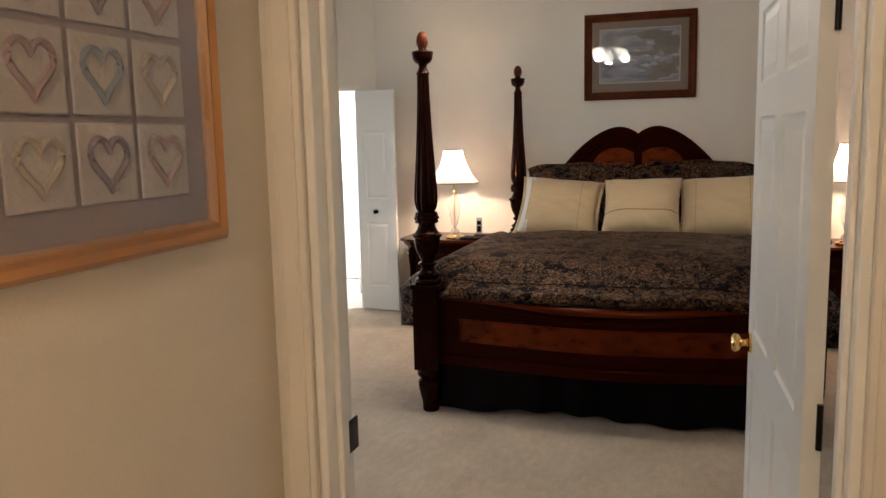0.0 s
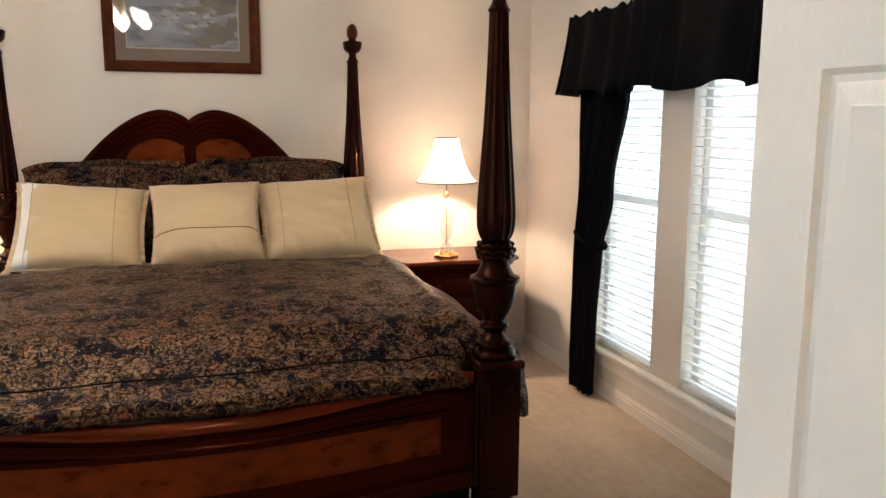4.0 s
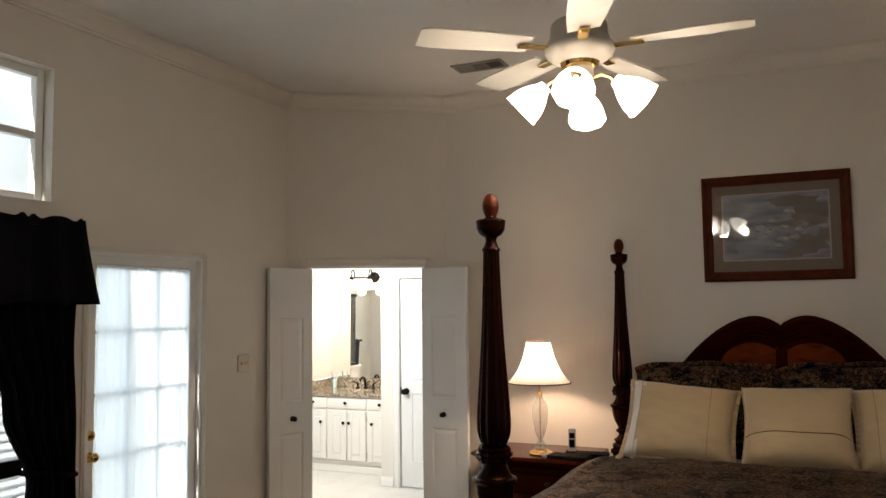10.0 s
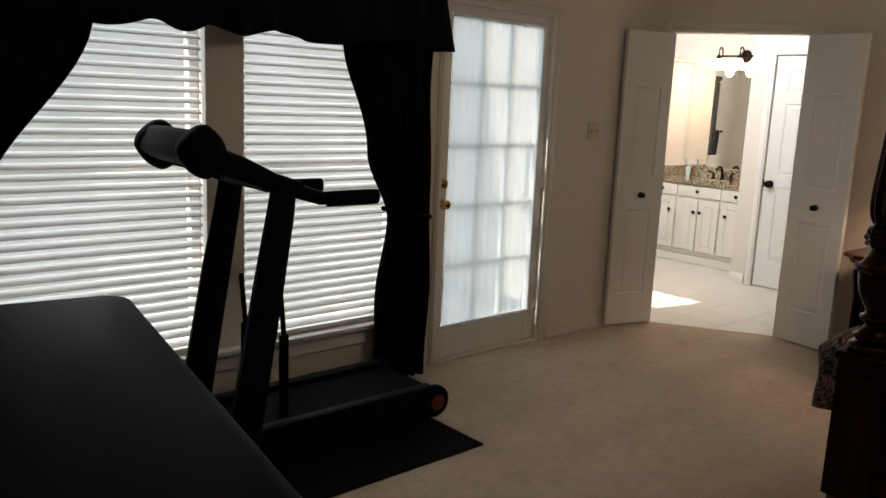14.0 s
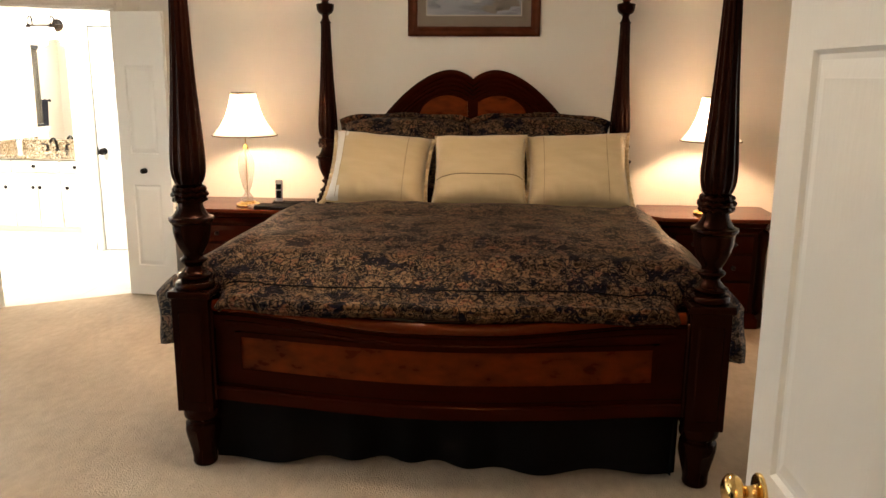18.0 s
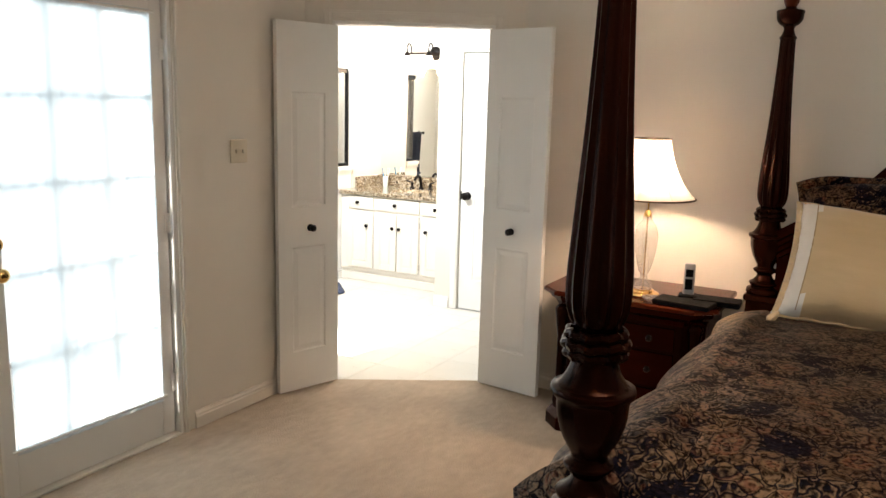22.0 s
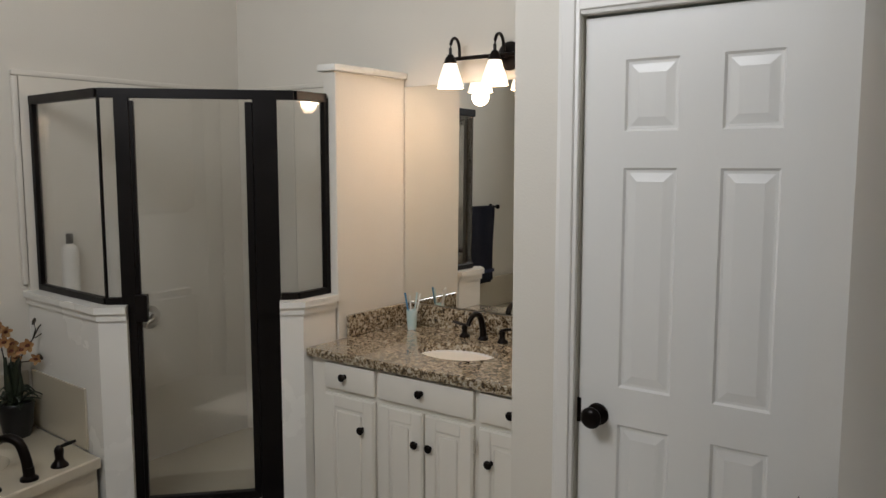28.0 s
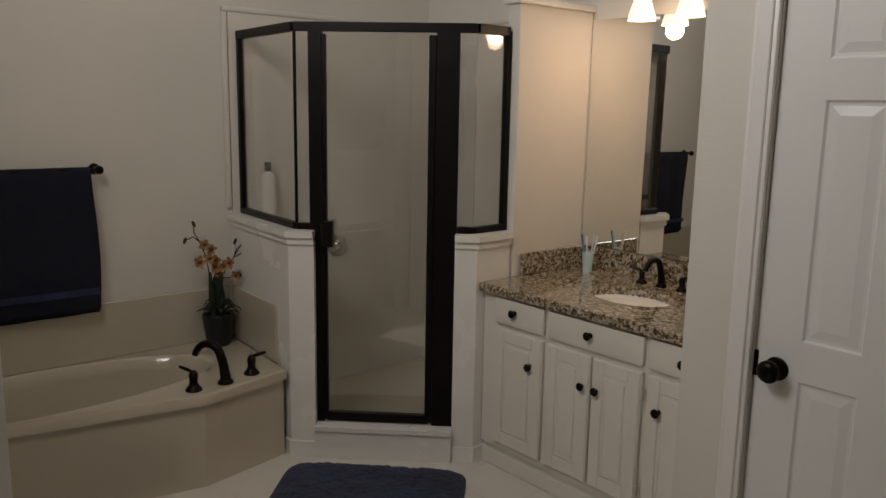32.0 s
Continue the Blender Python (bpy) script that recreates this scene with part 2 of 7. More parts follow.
def thin_cloth(name, colour, through_part, open_part=0.0):
    m = bpy.data.materials.new(name)
    m.use_nodes = True
    nt = m.node_tree
    out = nt.nodes["Material Output"]
    nt.nodes.remove(nt.nodes["Principled BSDF"])
    d, tr, mix = nt.nodes.new("ShaderNodeBsdfDiffuse"), nt.nodes.new("ShaderNodeBsdfTranslucent"), nt.nodes.new("ShaderNodeMixShader")
    n = nt.nodes.new("ShaderNodeTexNoise")
    n.inputs["Scale"].default_value = 60
    r = nt.nodes.new("ShaderNodeValToRGB")
    r.color_ramp.elements[0].color = (*[c * 0.9 for c in colour], 1)
    r.color_ramp.elements[1].color = (*colour, 1)
    nt.links.new(n.outputs["Fac"], r.inputs["Fac"])
    for s in (d, tr):
        nt.links.new(r.outputs["Color"], s.inputs["Color"])
    mix.inputs["Fac"].default_value = through_part
    nt.links.new(d.outputs[0], mix.inputs[1])
    nt.links.new(tr.outputs[0], mix.inputs[2])
    last = mix
    if open_part:
        clear, last = nt.nodes.new("ShaderNodeBsdfTransparent"), nt.nodes.new("ShaderNodeMixShader")
        last.inputs["Fac"].default_value = open_part
        nt.links.new(mix.outputs[0], last.inputs[1])
        nt.links.new(clear.outputs[0], last.inputs[2])
    nt.links.new(last.outputs[0], out.inputs["Surface"])
    return m


def glowing_backdrop(name, strength):
    """Self-lit backdrop beyond the windows: emission stands in for daylit sky, foliage and paving blurred together."""
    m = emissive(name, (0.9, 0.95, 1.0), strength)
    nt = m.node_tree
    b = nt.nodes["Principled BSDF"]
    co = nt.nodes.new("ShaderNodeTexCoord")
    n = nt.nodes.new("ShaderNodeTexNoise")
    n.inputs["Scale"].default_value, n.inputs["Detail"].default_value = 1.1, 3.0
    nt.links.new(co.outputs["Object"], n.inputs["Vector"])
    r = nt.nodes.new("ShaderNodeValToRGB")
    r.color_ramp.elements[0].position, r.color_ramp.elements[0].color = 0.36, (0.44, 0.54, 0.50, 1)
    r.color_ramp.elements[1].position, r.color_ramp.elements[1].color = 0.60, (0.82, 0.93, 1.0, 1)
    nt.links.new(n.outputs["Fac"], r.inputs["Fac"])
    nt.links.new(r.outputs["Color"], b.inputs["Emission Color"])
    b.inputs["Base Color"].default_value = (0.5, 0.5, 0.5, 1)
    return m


# two glow strengths: brighter for the west side, dimmer for the east
DISTANCE = glowing_backdrop("bright_distance", 0.30)
DIM_DISTANCE = glowing_backdrop("shaded_side_yard", 0.11)
SHADECLOTH = thin_cloth("ivory_shade_cloth", (0.80, 0.745, 0.69), 0.42)
SHEER = thin_cloth("white_sheer", (0.78, 0.85, 0.885), 0.62, 0.20)
FROSTED = thin_cloth("frosted_glass", (0.92, 0.94, 0.95), 0.9)
OPALGLASS = emissive("lit_opal_glass", (1.0, 0.90, 0.78), 3.0)
VANITYGLASS = emissive("lit_frosted_glass", (1.0, 0.88, 0.72), 2.2)


def clear_glass(name, tint=(1, 1, 1), rough=0.0, gloss=1.0):
    """A thin pane: mostly clear, with a mirror-like gloss that grows at a slant."""
    m = bpy.data.materials.new(name)
    m.use_nodes = True
    nt = m.node_tree
    out = nt.nodes["Material Output"]
    nt.nodes.remove(nt.nodes["Principled BSDF"])
    t, g, mix, fr = nt.nodes.new("ShaderNodeBsdfTransparent"), nt.nodes.new("ShaderNodeBsdfGlossy"), nt.nodes.new("ShaderNodeMixShader"), nt.nodes.new("ShaderNodeLayerWeight")
    t.inputs["Color"].default_value = (*tint, 1)
    g.inputs["Roughness"].default_value = rough
    fr.inputs["Blend"].default_value = 0.5
    pw, ma = nt.nodes.new("ShaderNodeMath"), nt.nodes.new("ShaderNodeMath")
    pw.operation, ma.operation = "POWER", "MULTIPLY_ADD"
    pw.inputs[1].default_value = 4.0
    ma.inputs[1].default_value, ma.inputs[2].default_value = 0.6, 0.035 * gloss
    nt.links.new(fr.outputs["Facing"], pw.inputs[0])
    nt.links.new(pw.outputs[0], ma.inputs[0])
    nt.links.new(ma.outputs[0], mix.inputs["Fac"])
    nt.links.new(t.outputs[0], mix.inputs[1])
    nt.links.new(g.outputs[0], mix.inputs[2])
    nt.links.new(mix.outputs[0], out.inputs["Surface"])
    return m


GLASS = clear_glass("window_glass")
SHOWERGLASS = clear_glass("shower_glass", (0.95, 0.95, 0.94), gloss=2.5)
PICGLASS = clear_glass("picture_glass", gloss=1.0)
CRYSTAL = clear_glass("cut_crystal", (0.97, 0.96, 0.95), 0.05, gloss=2.5)
cn = CRYSTAL.node_tree
milk, blend = cn.nodes.new("ShaderNodeBsdfPrincipled"), cn.nodes.new("ShaderNodeMixShader")
milk.inputs["Base Color"].default_value, milk.inputs["Roughness"].default_value = (0.86, 0.84, 0.82, 1), 0.08
blend.inputs["Fac"].default_value = 0.22
cout = cn.nodes["Material Output"]
cn.links.new(cout.inputs["Surface"].links[0].from_socket, blend.inputs[1])
cn.links.new(milk.outputs[0], blend.inputs[2])
cn.links.new(blend.outputs[0], cout.inputs["Surface"])
MIRROR = bpy.data.materials.new("silvered_mirror")
MIRROR.use_nodes = True
mb = MIRROR.node_tree.nodes["Principled BSDF"]
mb.inputs["Base Color"].default_value, mb.inputs["Metallic"].default_value, mb.inputs["Roughness"].default_value = (0.9, 0.91, 0.89, 1), 1.0, 0.005


def paisley():
    """Woven comforter: crowded tan, rust and slate blossoms and leaves on navy."""
    m = bpy.data.materials.new("paisley_damask")
    m.use_nodes = True
    nt = m.node_tree
    b = nt.nodes["Principled BSDF"]
    co = nt.nodes.new("ShaderNodeTexCoord")

    def noise_tex(scale, detail, vec):
        n = nt.nodes.new("ShaderNodeTexNoise")
        n.inputs["Scale"].default_value, n.inputs["Detail"].default_value = scale, detail
        nt.links.new(vec, n.inputs["Vector"])
        return n

    def math_node(op, a, c, d=0.0):
        n = nt.nodes.new("ShaderNodeMath")
        n.operation = op
        for i, v in enumerate((a, c, d)):
            if isinstance(v, (int, float)):
                n.inputs[i].default_value = v
            else:
                nt.links.new(v, n.inputs[i])
        return n.outputs[0]

    def ramp_node(fac, stops, how="LINEAR"):
        r = nt.nodes.new("ShaderNodeValToRGB")
        cr = r.color_ramp
        cr.interpolation = how
        cr.elements[0].position, cr.elements[0].color = stops[0][0], (*stops[0][1], 1)
        cr.elements[1].position, cr.elements[1].color = stops[-1][0], (*stops[-1][1], 1)
        for p, c in stops[1:-1]:
            cr.elements.new(p).color = (*c, 1)
        nt.links.new(fac, r.inputs["Fac"])
        return r.outputs["Color"]

    def mix(fac, a, c):
        n = nt.nodes.new("ShaderNodeMix")
        n.data_type = "RGBA"
        nt.links.new(fac, n.inputs["Factor"])
        nt.links.new(a, n.inputs["A"])
        nt.links.new(c, n.inputs["B"])
        return n.outputs["Result"]

    warp = noise_tex(11.0, 2.0, co.outputs["Object"])
    curl = noise_tex(25.0, 1.0, co.outputs["Object"])

    def shifted(source, by, onto):
        n = nt.nodes.new("ShaderNodeVectorMath")
        n.operation = "MULTIPLY_ADD"
        n.inputs[1].default_value = (by, by, by)
        nt.links.new(source, n.inputs[0])
        nt.links.new(onto, n.inputs[2])
        return n.outputs[0]

    vec = shifted(curl.outputs["Color"], 0.035, shifted(warp.outputs["Color"], 0.075, co.outputs["Object"]))

    calm = shifted(curl.outputs["Color"], 0.018, shifted(warp.outputs["Color"], 0.03, co.outputs["Object"]))

    def cells(scale, feature="F1", where=None):
        n = nt.nodes.new("ShaderNodeTexVoronoi")
        n.feature = feature
        n.inputs["Scale"].default_value = scale
        nt.links.new(where or vec, n.inputs["Vector"])
        return n

    big, leaf, rim, seed_ = cells(6.0, where=calm), cells(28.0), cells(28.0, "DISTANCE_TO_EDGE"), cells(55.0)
    fine = noise_tex(90.0, 3.0, calm)
    ground = noise_tex(13.0, 2.0, vec)
    navy, slate, tan, rust, straw, brown = (0.0030, 0.0033, 0.009), (0.012, 0.010, 0.013), (0.070, 0.033, 0.015), (0.068, 0.0175, 0.007), (0.092, 0.049, 0.021), (0.026, 0.0125, 0.007)
    sep = nt.nodes.new("ShaderNodeSeparateColor")
    nt.links.new(leaf.outputs["Color"], sep.inputs[0])
    sep2 = nt.nodes.new("ShaderNodeSeparateColor")
    nt.links.new(big.outputs["Color"], sep2.inputs[0])
    # every leaf has one thread colour, a pale outline and a dotted middle
    fill = ramp_node(sep.outputs[0], ((0.0, brown), (0.24, slate), (0.40, tan), (0.58, brown), (0.74, rust), (0.86, navy)), "CONSTANT")
    line = ramp_node(rim.outputs["Distance"], ((0.03, (0, 0, 0)), (0.09, (0.6, 0.6, 0.6)), (0.13, (0.5, 0.5, 0.5)), (0.19, (0, 0, 0))))
    gap = ramp_node(rim.outputs["Distance"], ((0.02, (0.7, 0.7, 0.7)), (0.10, (0, 0, 0))))
    heart = ramp_node(leaf.outputs["Distance"], ((0.16, (0.8, 0.8, 0.8)), (0.24, (0, 0, 0))))
    pale = nt.nodes.new("ShaderNodeRGB")
    pale.outputs[0].default_value = (*straw, 1)
    dark = nt.nodes.new("ShaderNodeRGB")
    dark.outputs[0].default_value = (*navy, 1)
    field = mix(line, mix(heart, fill, ramp_node(sep.outputs[1], ((0.0, navy), (0.4, straw), (0.75, rust)), "CONSTANT")), pale.outputs[0])
    field = mix(gap, field, dark.outputs[0])
    # open navy ground, with small sprigs left on it
    open_ = ramp_node(ground.outputs["Fac"], ((0.555, (0, 0, 0)), (0.615, (0.92, 0.92, 0.92))))
    sprig = ramp_node(seed_.outputs["Distance"], ((0.20, tan), (0.27, navy)))
    field = mix(open_, field, sprig)
    # blossoms: straw eye, rust heart, brown petals cut by the leaf outlines
    d = math_node("MULTIPLY_ADD", fine.outputs["Fac"], 0.10, big.outputs["Distance"])
    flower = ramp_node(d, ((0.12, straw), (0.15, navy), (0.17, rust), (0.25, rust), (0.265, straw), (0.29, brown), (0.39, tan), (0.43, straw)))
    flower = mix(ramp_node(rim.outputs["Distance"], ((0.03, (0.85, 0.85, 0.85)), (0.07, (0, 0, 0)))), flower, ramp_node(d, ((0.25, straw), (0.30, navy))))
    mask = ramp_node(d, ((0.425, (1, 1, 1)), (0.44, (0, 0, 0))))
    woven = nt.nodes.new("ShaderNodeMix")
    woven.data_type, woven.blend_type = "RGBA", "MULTIPLY"
    woven.inputs["Factor"].default_value = 1.0
    nt.links.new(mix(mask, field, flower), woven.inputs["A"])
    nt.links.new(ramp_node(fine.outputs["Fac"], ((0.38, (0.28, 0.28, 0.34)), (0.60, (1.5, 1.42, 1.3)))), woven.inputs["B"])
    col = woven.outputs["Result"]
    nt.links.new(col, b.inputs["Base Color"])
    b.inputs["Roughness"].default_value = 0.5
    bright = nt.nodes.new("ShaderNodeRGBToBW")
    nt.links.new(col, bright.inputs[0])
    nt.links.new(ramp_node(bright.outputs[0], ((0.008, (0.04, 0.04, 0.04)), (0.045, (0.80, 0.80, 0.80)))), b.inputs["Specular IOR Level"])
    b.inputs["Specular Tint"].default_value = (1.0, 0.74, 0.48, 1)
    bp = nt.nodes.new("ShaderNodeBump")
    bp.inputs["Strength"].default_value, bp.inputs["Distance"].default_value = 0.35, 0.008
    nt.links.new(fine.outputs["Fac"], bp.inputs["Height"])
    nt.links.new(bp.outputs["Normal"], b.inputs["Normal"])
    return m


PAISLEY = paisley()


def granite():
    m = bpy.data.materials.new("brown_granite")
    m.use_nodes = True
    nt = m.node_tree
    b = nt.nodes["Principled BSDF"]
    co = nt.nodes.new("ShaderNodeTexCoord")
    n = nt.nodes.new("ShaderNodeTexNoise")
    n.inputs["Scale"].default_value, n.inputs["Detail"].default_value, n.inputs["Distortion"].default_value = 60.0, 8.0, 0.6
    v = nt.nodes.new("ShaderNodeTexVoronoi")
    v.inputs["Scale"].default_value = 120.0
    for x in (n, v):
        nt.links.new(co.outputs["Object"], x.inputs["Vector"])
    mx = nt.nodes.new("ShaderNodeMath")
    mx.operation = "MULTIPLY_ADD"
    mx.inputs[1].default_value = 0.35
    nt.links.new(v.outputs["Distance"], mx.inputs[0])
    nt.links.new(n.outputs["Fac"], mx.inputs[2])
    r = nt.nodes.new("ShaderNodeValToRGB")
    cr = r.color_ramp
    cr.elements[0].position, cr.elements[0].color = 0.485, (0.024, 0.017, 0.012, 1)
    cr.elements[1].position, cr.elements[1].color = 0.84, (0.50, 0.45, 0.36, 1)
    for p, c in ((0.54, (0.05, 0.030, 0.018)), (0.60, (0.135, 0.095, 0.052)), (0.68, (0.265, 0.20, 0.12))):
        cr.elements.new(p).color = (*c, 1)
    nt.links.new(mx.outputs[0], r.inputs["Fac"])
    nt.links.new(r.outputs["Color"], b.inputs["Base Color"])
    b.inputs["Roughness"].default_value = 0.14
    b.inputs["Coat Weight"].default_value = 0.6
    b.inputs["Coat Roughness"].default_value = 0.05
    return m


GRANITE = granite()


# ---------------------------------------------------------------- building helpers
def box(bm, x0, x1, y0, y1, z0, z1, bevel=0.0, seg=1, m=None):
    """An axis-aligned box in bm, with bevelled edges."""
    r = bmesh.ops.create_cube(bm, size=1.0)
    vs = r["verts"]
    bmesh.ops.scale(bm, vec=(abs(x1 - x0), abs(y1 - y0), abs(z1 - z0)), verts=vs)
    bmesh.ops.translate(bm, vec=((x0 + x1) / 2, (y0 + y1) / 2, (z0 + z1) / 2), verts=vs)
    if bevel:
        es = {e for v in vs for e in v.link_edges}
        r2 = bmesh.ops.bevel(bm, geom=list(es), offset=bevel, segments=seg, affect="EDGES", profile=0.5)
        vs = list({v for f in r2["faces"] for v in f.verts} | {v for v in vs if v.is_valid})
    if m is not None:
        bmesh.ops.transform(bm, matrix=m, verts=vs)
    return vs


def solid(*args, **kw):
    bm = bmesh.new()
    box(bm, *args, **kw)
    return bm


def lathe(profile, seg=24, flutes=0, depth=0.0, f0=0.0, f1=0.0, bm=None, m=None):
    """A turned shape from (z, radius) pairs; between f0 and f1 it is fluted."""
    bm = bm or bmesh.new()
    rings = []
    made = []
    for z, r in profile:
        ring = []
        for i in range(seg):
            a = 2 * math.pi * i / seg
            k = r
            if flutes and f0 <= z <= f1:
                k = r * (1 - depth * (0.5 - 0.5 * math.cos(a * flutes)))
            ring.append(bm.verts.new((k * math.cos(a), k * math.sin(a), z)))
        rings.append(ring)
        made += ring
    for a, b in zip(rings, rings[1:]):
        for i in range(seg):
            j = (i + 1) % seg
            bm.faces.new((a[i], a[j], b[j], b[i]))
    bm.faces.new(list(reversed(rings[0])))
    bm.faces.new(rings[-1])
    if m is not None:
        bmesh.ops.transform(bm, matrix=m, verts=made)
    return bm


def smooth_profile(pts, per=4):
    """Rounds a list of (z, r) pairs by a spline through them."""
    out = []
    n = len(pts)
    for i in range(n - 1):
        p0, p1, p2, p3 = pts[max(i - 1, 0)], pts[i], pts[i + 1], pts[min(i + 2, n - 1)]
        for k in range(per):
            t = k / per
            q = []
            for c in (0, 1):
                q.append(0.5 * (2 * p1[c] + (p2[c] - p0[c]) * t + (2 * p0[c] - 5 * p1[c] + 4 * p2[c] - p3[c]) * t * t
                                + (3 * p1[c] - p0[c] - 3 * p2[c] + p3[c]) * t ** 3))
            out.append((q[0], max(q[1], 0.001)))
    out.append(pts[-1])
    return out


def tube(bm, pts, r, seg=10, closed=False):
    """A round bar along points; r is one radius or one for each point."""
    pts = [Vector(p) for p in pts]
    n = len(pts)
    rs = r if isinstance(r, (list, tuple)) else [r] * n
    rings = []
    up = Vector((0, 0, 1))
    for i, p in enumerate(pts):
        if closed:
            d = pts[(i + 1) % n] - pts[i - 1]
        else:
            d = pts[min(i + 1, n - 1)] - pts[max(i - 1, 0)]
        d.normalize()
        s = d.cross(up)
        if s.length < 0.05:
            s = d.cross(Vector((0, 1, 0)))
        s.normalize()
        u = s.cross(d)
        rings.append([bm.verts.new(p + rs[i] * (math.cos(2 * math.pi * k / seg) * s + math.sin(2 * math.pi * k / seg) * u)) for k in range(seg)])
    pairs = list(zip(rings, rings[1:])) + ([(rings[-1], rings[0])] if closed else [])
    for a, b in pairs:
        for k in range(seg):
            j = (k + 1) % seg
            bm.faces.new((a[k], a[j], b[j], b[k]))
    if not closed:
        bm.faces.new(list(reversed(rings[0])))
        bm.faces.new(rings[-1])
    return bm


def prism(outline, y0, y1, bm=None):
    """Extrudes an outline of (x, z) pairs from y0 to y1."""
    bm = bm or bmesh.new()
    a = [bm.verts.new((x, y0, z)) for x, z in outline]
    b = [bm.verts.new((x, y1, z)) for x, z in outline]
    bm.faces.new(a)
    bm.faces.new(list(reversed(b)))
    n = len(a)
    for i in range(n):
        j = (i + 1) % n
        bm.faces.new((a[j], a[i], b[i], b[j]))
    return bm


def sheet(nx, ny, fn, bm=None):
    """A grid of points fn(u, v) with u, v from 0 to 1."""
    bm = bm or bmesh.new()
    g = [[bm.verts.new(fn(i / nx, j / ny)) for j in range(ny + 1)] for i in range(nx + 1)]
    for i in range(nx):
        for j in range(ny):
            bm.faces.new((g[i][j], g[i + 1][j], g[i + 1][j + 1], g[i][j + 1]))
    return bm


def thicken(bm, d):
    """Gives a sheet a thickness d."""
    bmesh.ops.recalc_face_normals(bm, faces=bm.faces)
    bmesh.ops.solidify(bm, geom=list(bm.faces), thickness=d)
    return bm


def mesh_of(name, bm, mat, smooth=None):
    bmesh.ops.recalc_face_normals(bm, faces=bm.faces)
    me = bpy.data.meshes.new(name)
    if smooth is None:
        smooth = 35
    if smooth:
        for f in bm.faces:
            f.smooth = True
        lim = radians(smooth)
        for e in bm.edges:
            if len(e.link_faces) == 2 and e.calc_face_angle(0) > lim:
                e.smooth = False
    bm.to_mesh(me)
    bm.free()
    me.materials.append(mat)
    return me


def part(name, bm, mat, parent=None, label="", smooth=None, m=None):
    ob = new(name, mesh_of(name, bm, mat, smooth))
    if parent is not None:
        ob.parent = parent
    if m is not None:
        ob.matrix_basis = m
    return tagged(ob, label)


def twin(name, ob, parent, m, label=""):
    """Another object on the same mesh."""
    o = new(name, ob.data)
    o.parent = parent
    o.matrix_basis = m
    return tagged(o, label)


def thing(name, m, label, category, group="", kind=""):
    ob = new(name)
    ob.empty_display_size = 0.1
    ob.matrix_basis = m
    return tagged(ob, label, category, group, kind)


def structure(name, bm, mat, label, category, smooth=None):
    return tagged(part(name, bm, mat, smooth=smooth), label, category, kind="structure")


def wall(name, p0, p1, thick, z0, z1, mat, label, openings=()):
    """A wall whose face runs from p0 to p1 and whose body lies to the right of that way; openings (s0, s1, low, high) go through it."""
    p0, p1 = Vector((*p0, 0)), Vector((*p1, 0))
    d = (p1 - p0)
    length = d.length
    d.normalize()
    m = Matrix((( d.x, d.y, 0, p0.x), (d.y, -d.x, 0, p0.y), (0, 0, 1, 0), (0, 0, 0, 1)))
    bm = bmesh.new()
    cuts = sorted({0.0, length, *[o[0] for o in openings], *[o[1] for o in openings]})
    for a, b in zip(cuts, cuts[1:]):
        mid = (a + b) / 2
        holes = sorted((o[2], o[3]) for o in openings if o[0] < mid < o[1])
        z = z0
        for lo, hi in holes:
            if lo > z + 1e-4:
                box(bm, a, b, 0, thick, z, lo)
            z = hi
        if z < z1 - 1e-4:
            box(bm, a, b, 0, thick, z, z1)
    bmesh.ops.transform(bm, matrix=m, verts=bm.verts)
    return structure(name, bm, mat, label, "wall", smooth=0)

# ---------------------------------------------------------------- plan
X_E, X_W, Y_S, H = 2.25, -3.38, -5.42, 3.35
D0, D1 = (-2.36, 0.0), (-3.38, -0.645)          # ends of the slanting wall
DOP = (0.170, 1.06)                              # its opening, along it from D0
BX_W, BY_N, BY_S = -6.10, 2.33, -0.78            # bathroom
WC_Y, WC_X = 1.30, -3.66                         # closet block beside the vanity
ENTRY = (-0.228, 0.722)                          # entry opening
HALL_W, HALL_E, HALL_S = -0.31, 0.85, -9.0

# floors and ceilings
bm = bmesh.new()
vs = [bm.verts.new((x, y, 0.0)) for x, y in ((X_W - 0.02, Y_S - 0.13), (X_E + 0.02, Y_S - 0.13), (X_E + 0.02, 0.0), D0, D1, (X_W - 0.02, D1[1]))]
r = bmesh.ops.extrude_face_region(bm, geom=[bm.faces.new(vs)])
bmesh.ops.translate(bm, vec=(0, 0, -0.06), verts=[v for v in r["geom"] if isinstance(v, bmesh.types.BMVert)])
bmesh.ops.recalc_face_normals(bm, faces=bm.faces)
structure("floor_bedroom", bm, CARPET, "beige cut-pile bedroom carpet with faint vacuum marks", "carpet")
structure("floor_hall", solid(HALL_W - 0.05, HALL_E + 0.05, HALL_S, Y_S - 0.13, -0.06, 0.0), CARPET, "beige hallway carpet", "carpet")
structure("ceiling_bedroom", solid(X_W - 0.1, X_E + 0.1, Y_S - 0.1, 0.1, H, H + 0.1), CEIL, "flat off-white bedroom ceiling", "ceiling")
structure("ceiling_hall", solid(HALL_W - 0.1, HALL_E + 0.1, HALL_S - 0.1, Y_S - 0.12, 2.6, 2.7), CEIL, "off-white hallway ceiling", "ceiling")

# windows of the bedroom: (low y, high y, low z, high z)
WIN_L = ((-4.75, -3.83, 0.33, 2.02), (-3.65, -2.73, 0.33, 2.02))
WIN_R = ((-1.665, -1.02, 0.29, 2.02), (-2.585, -1.93, 0.29, 2.02))
HIGH = (-4.75, -2.72, 2.28, 2.98)
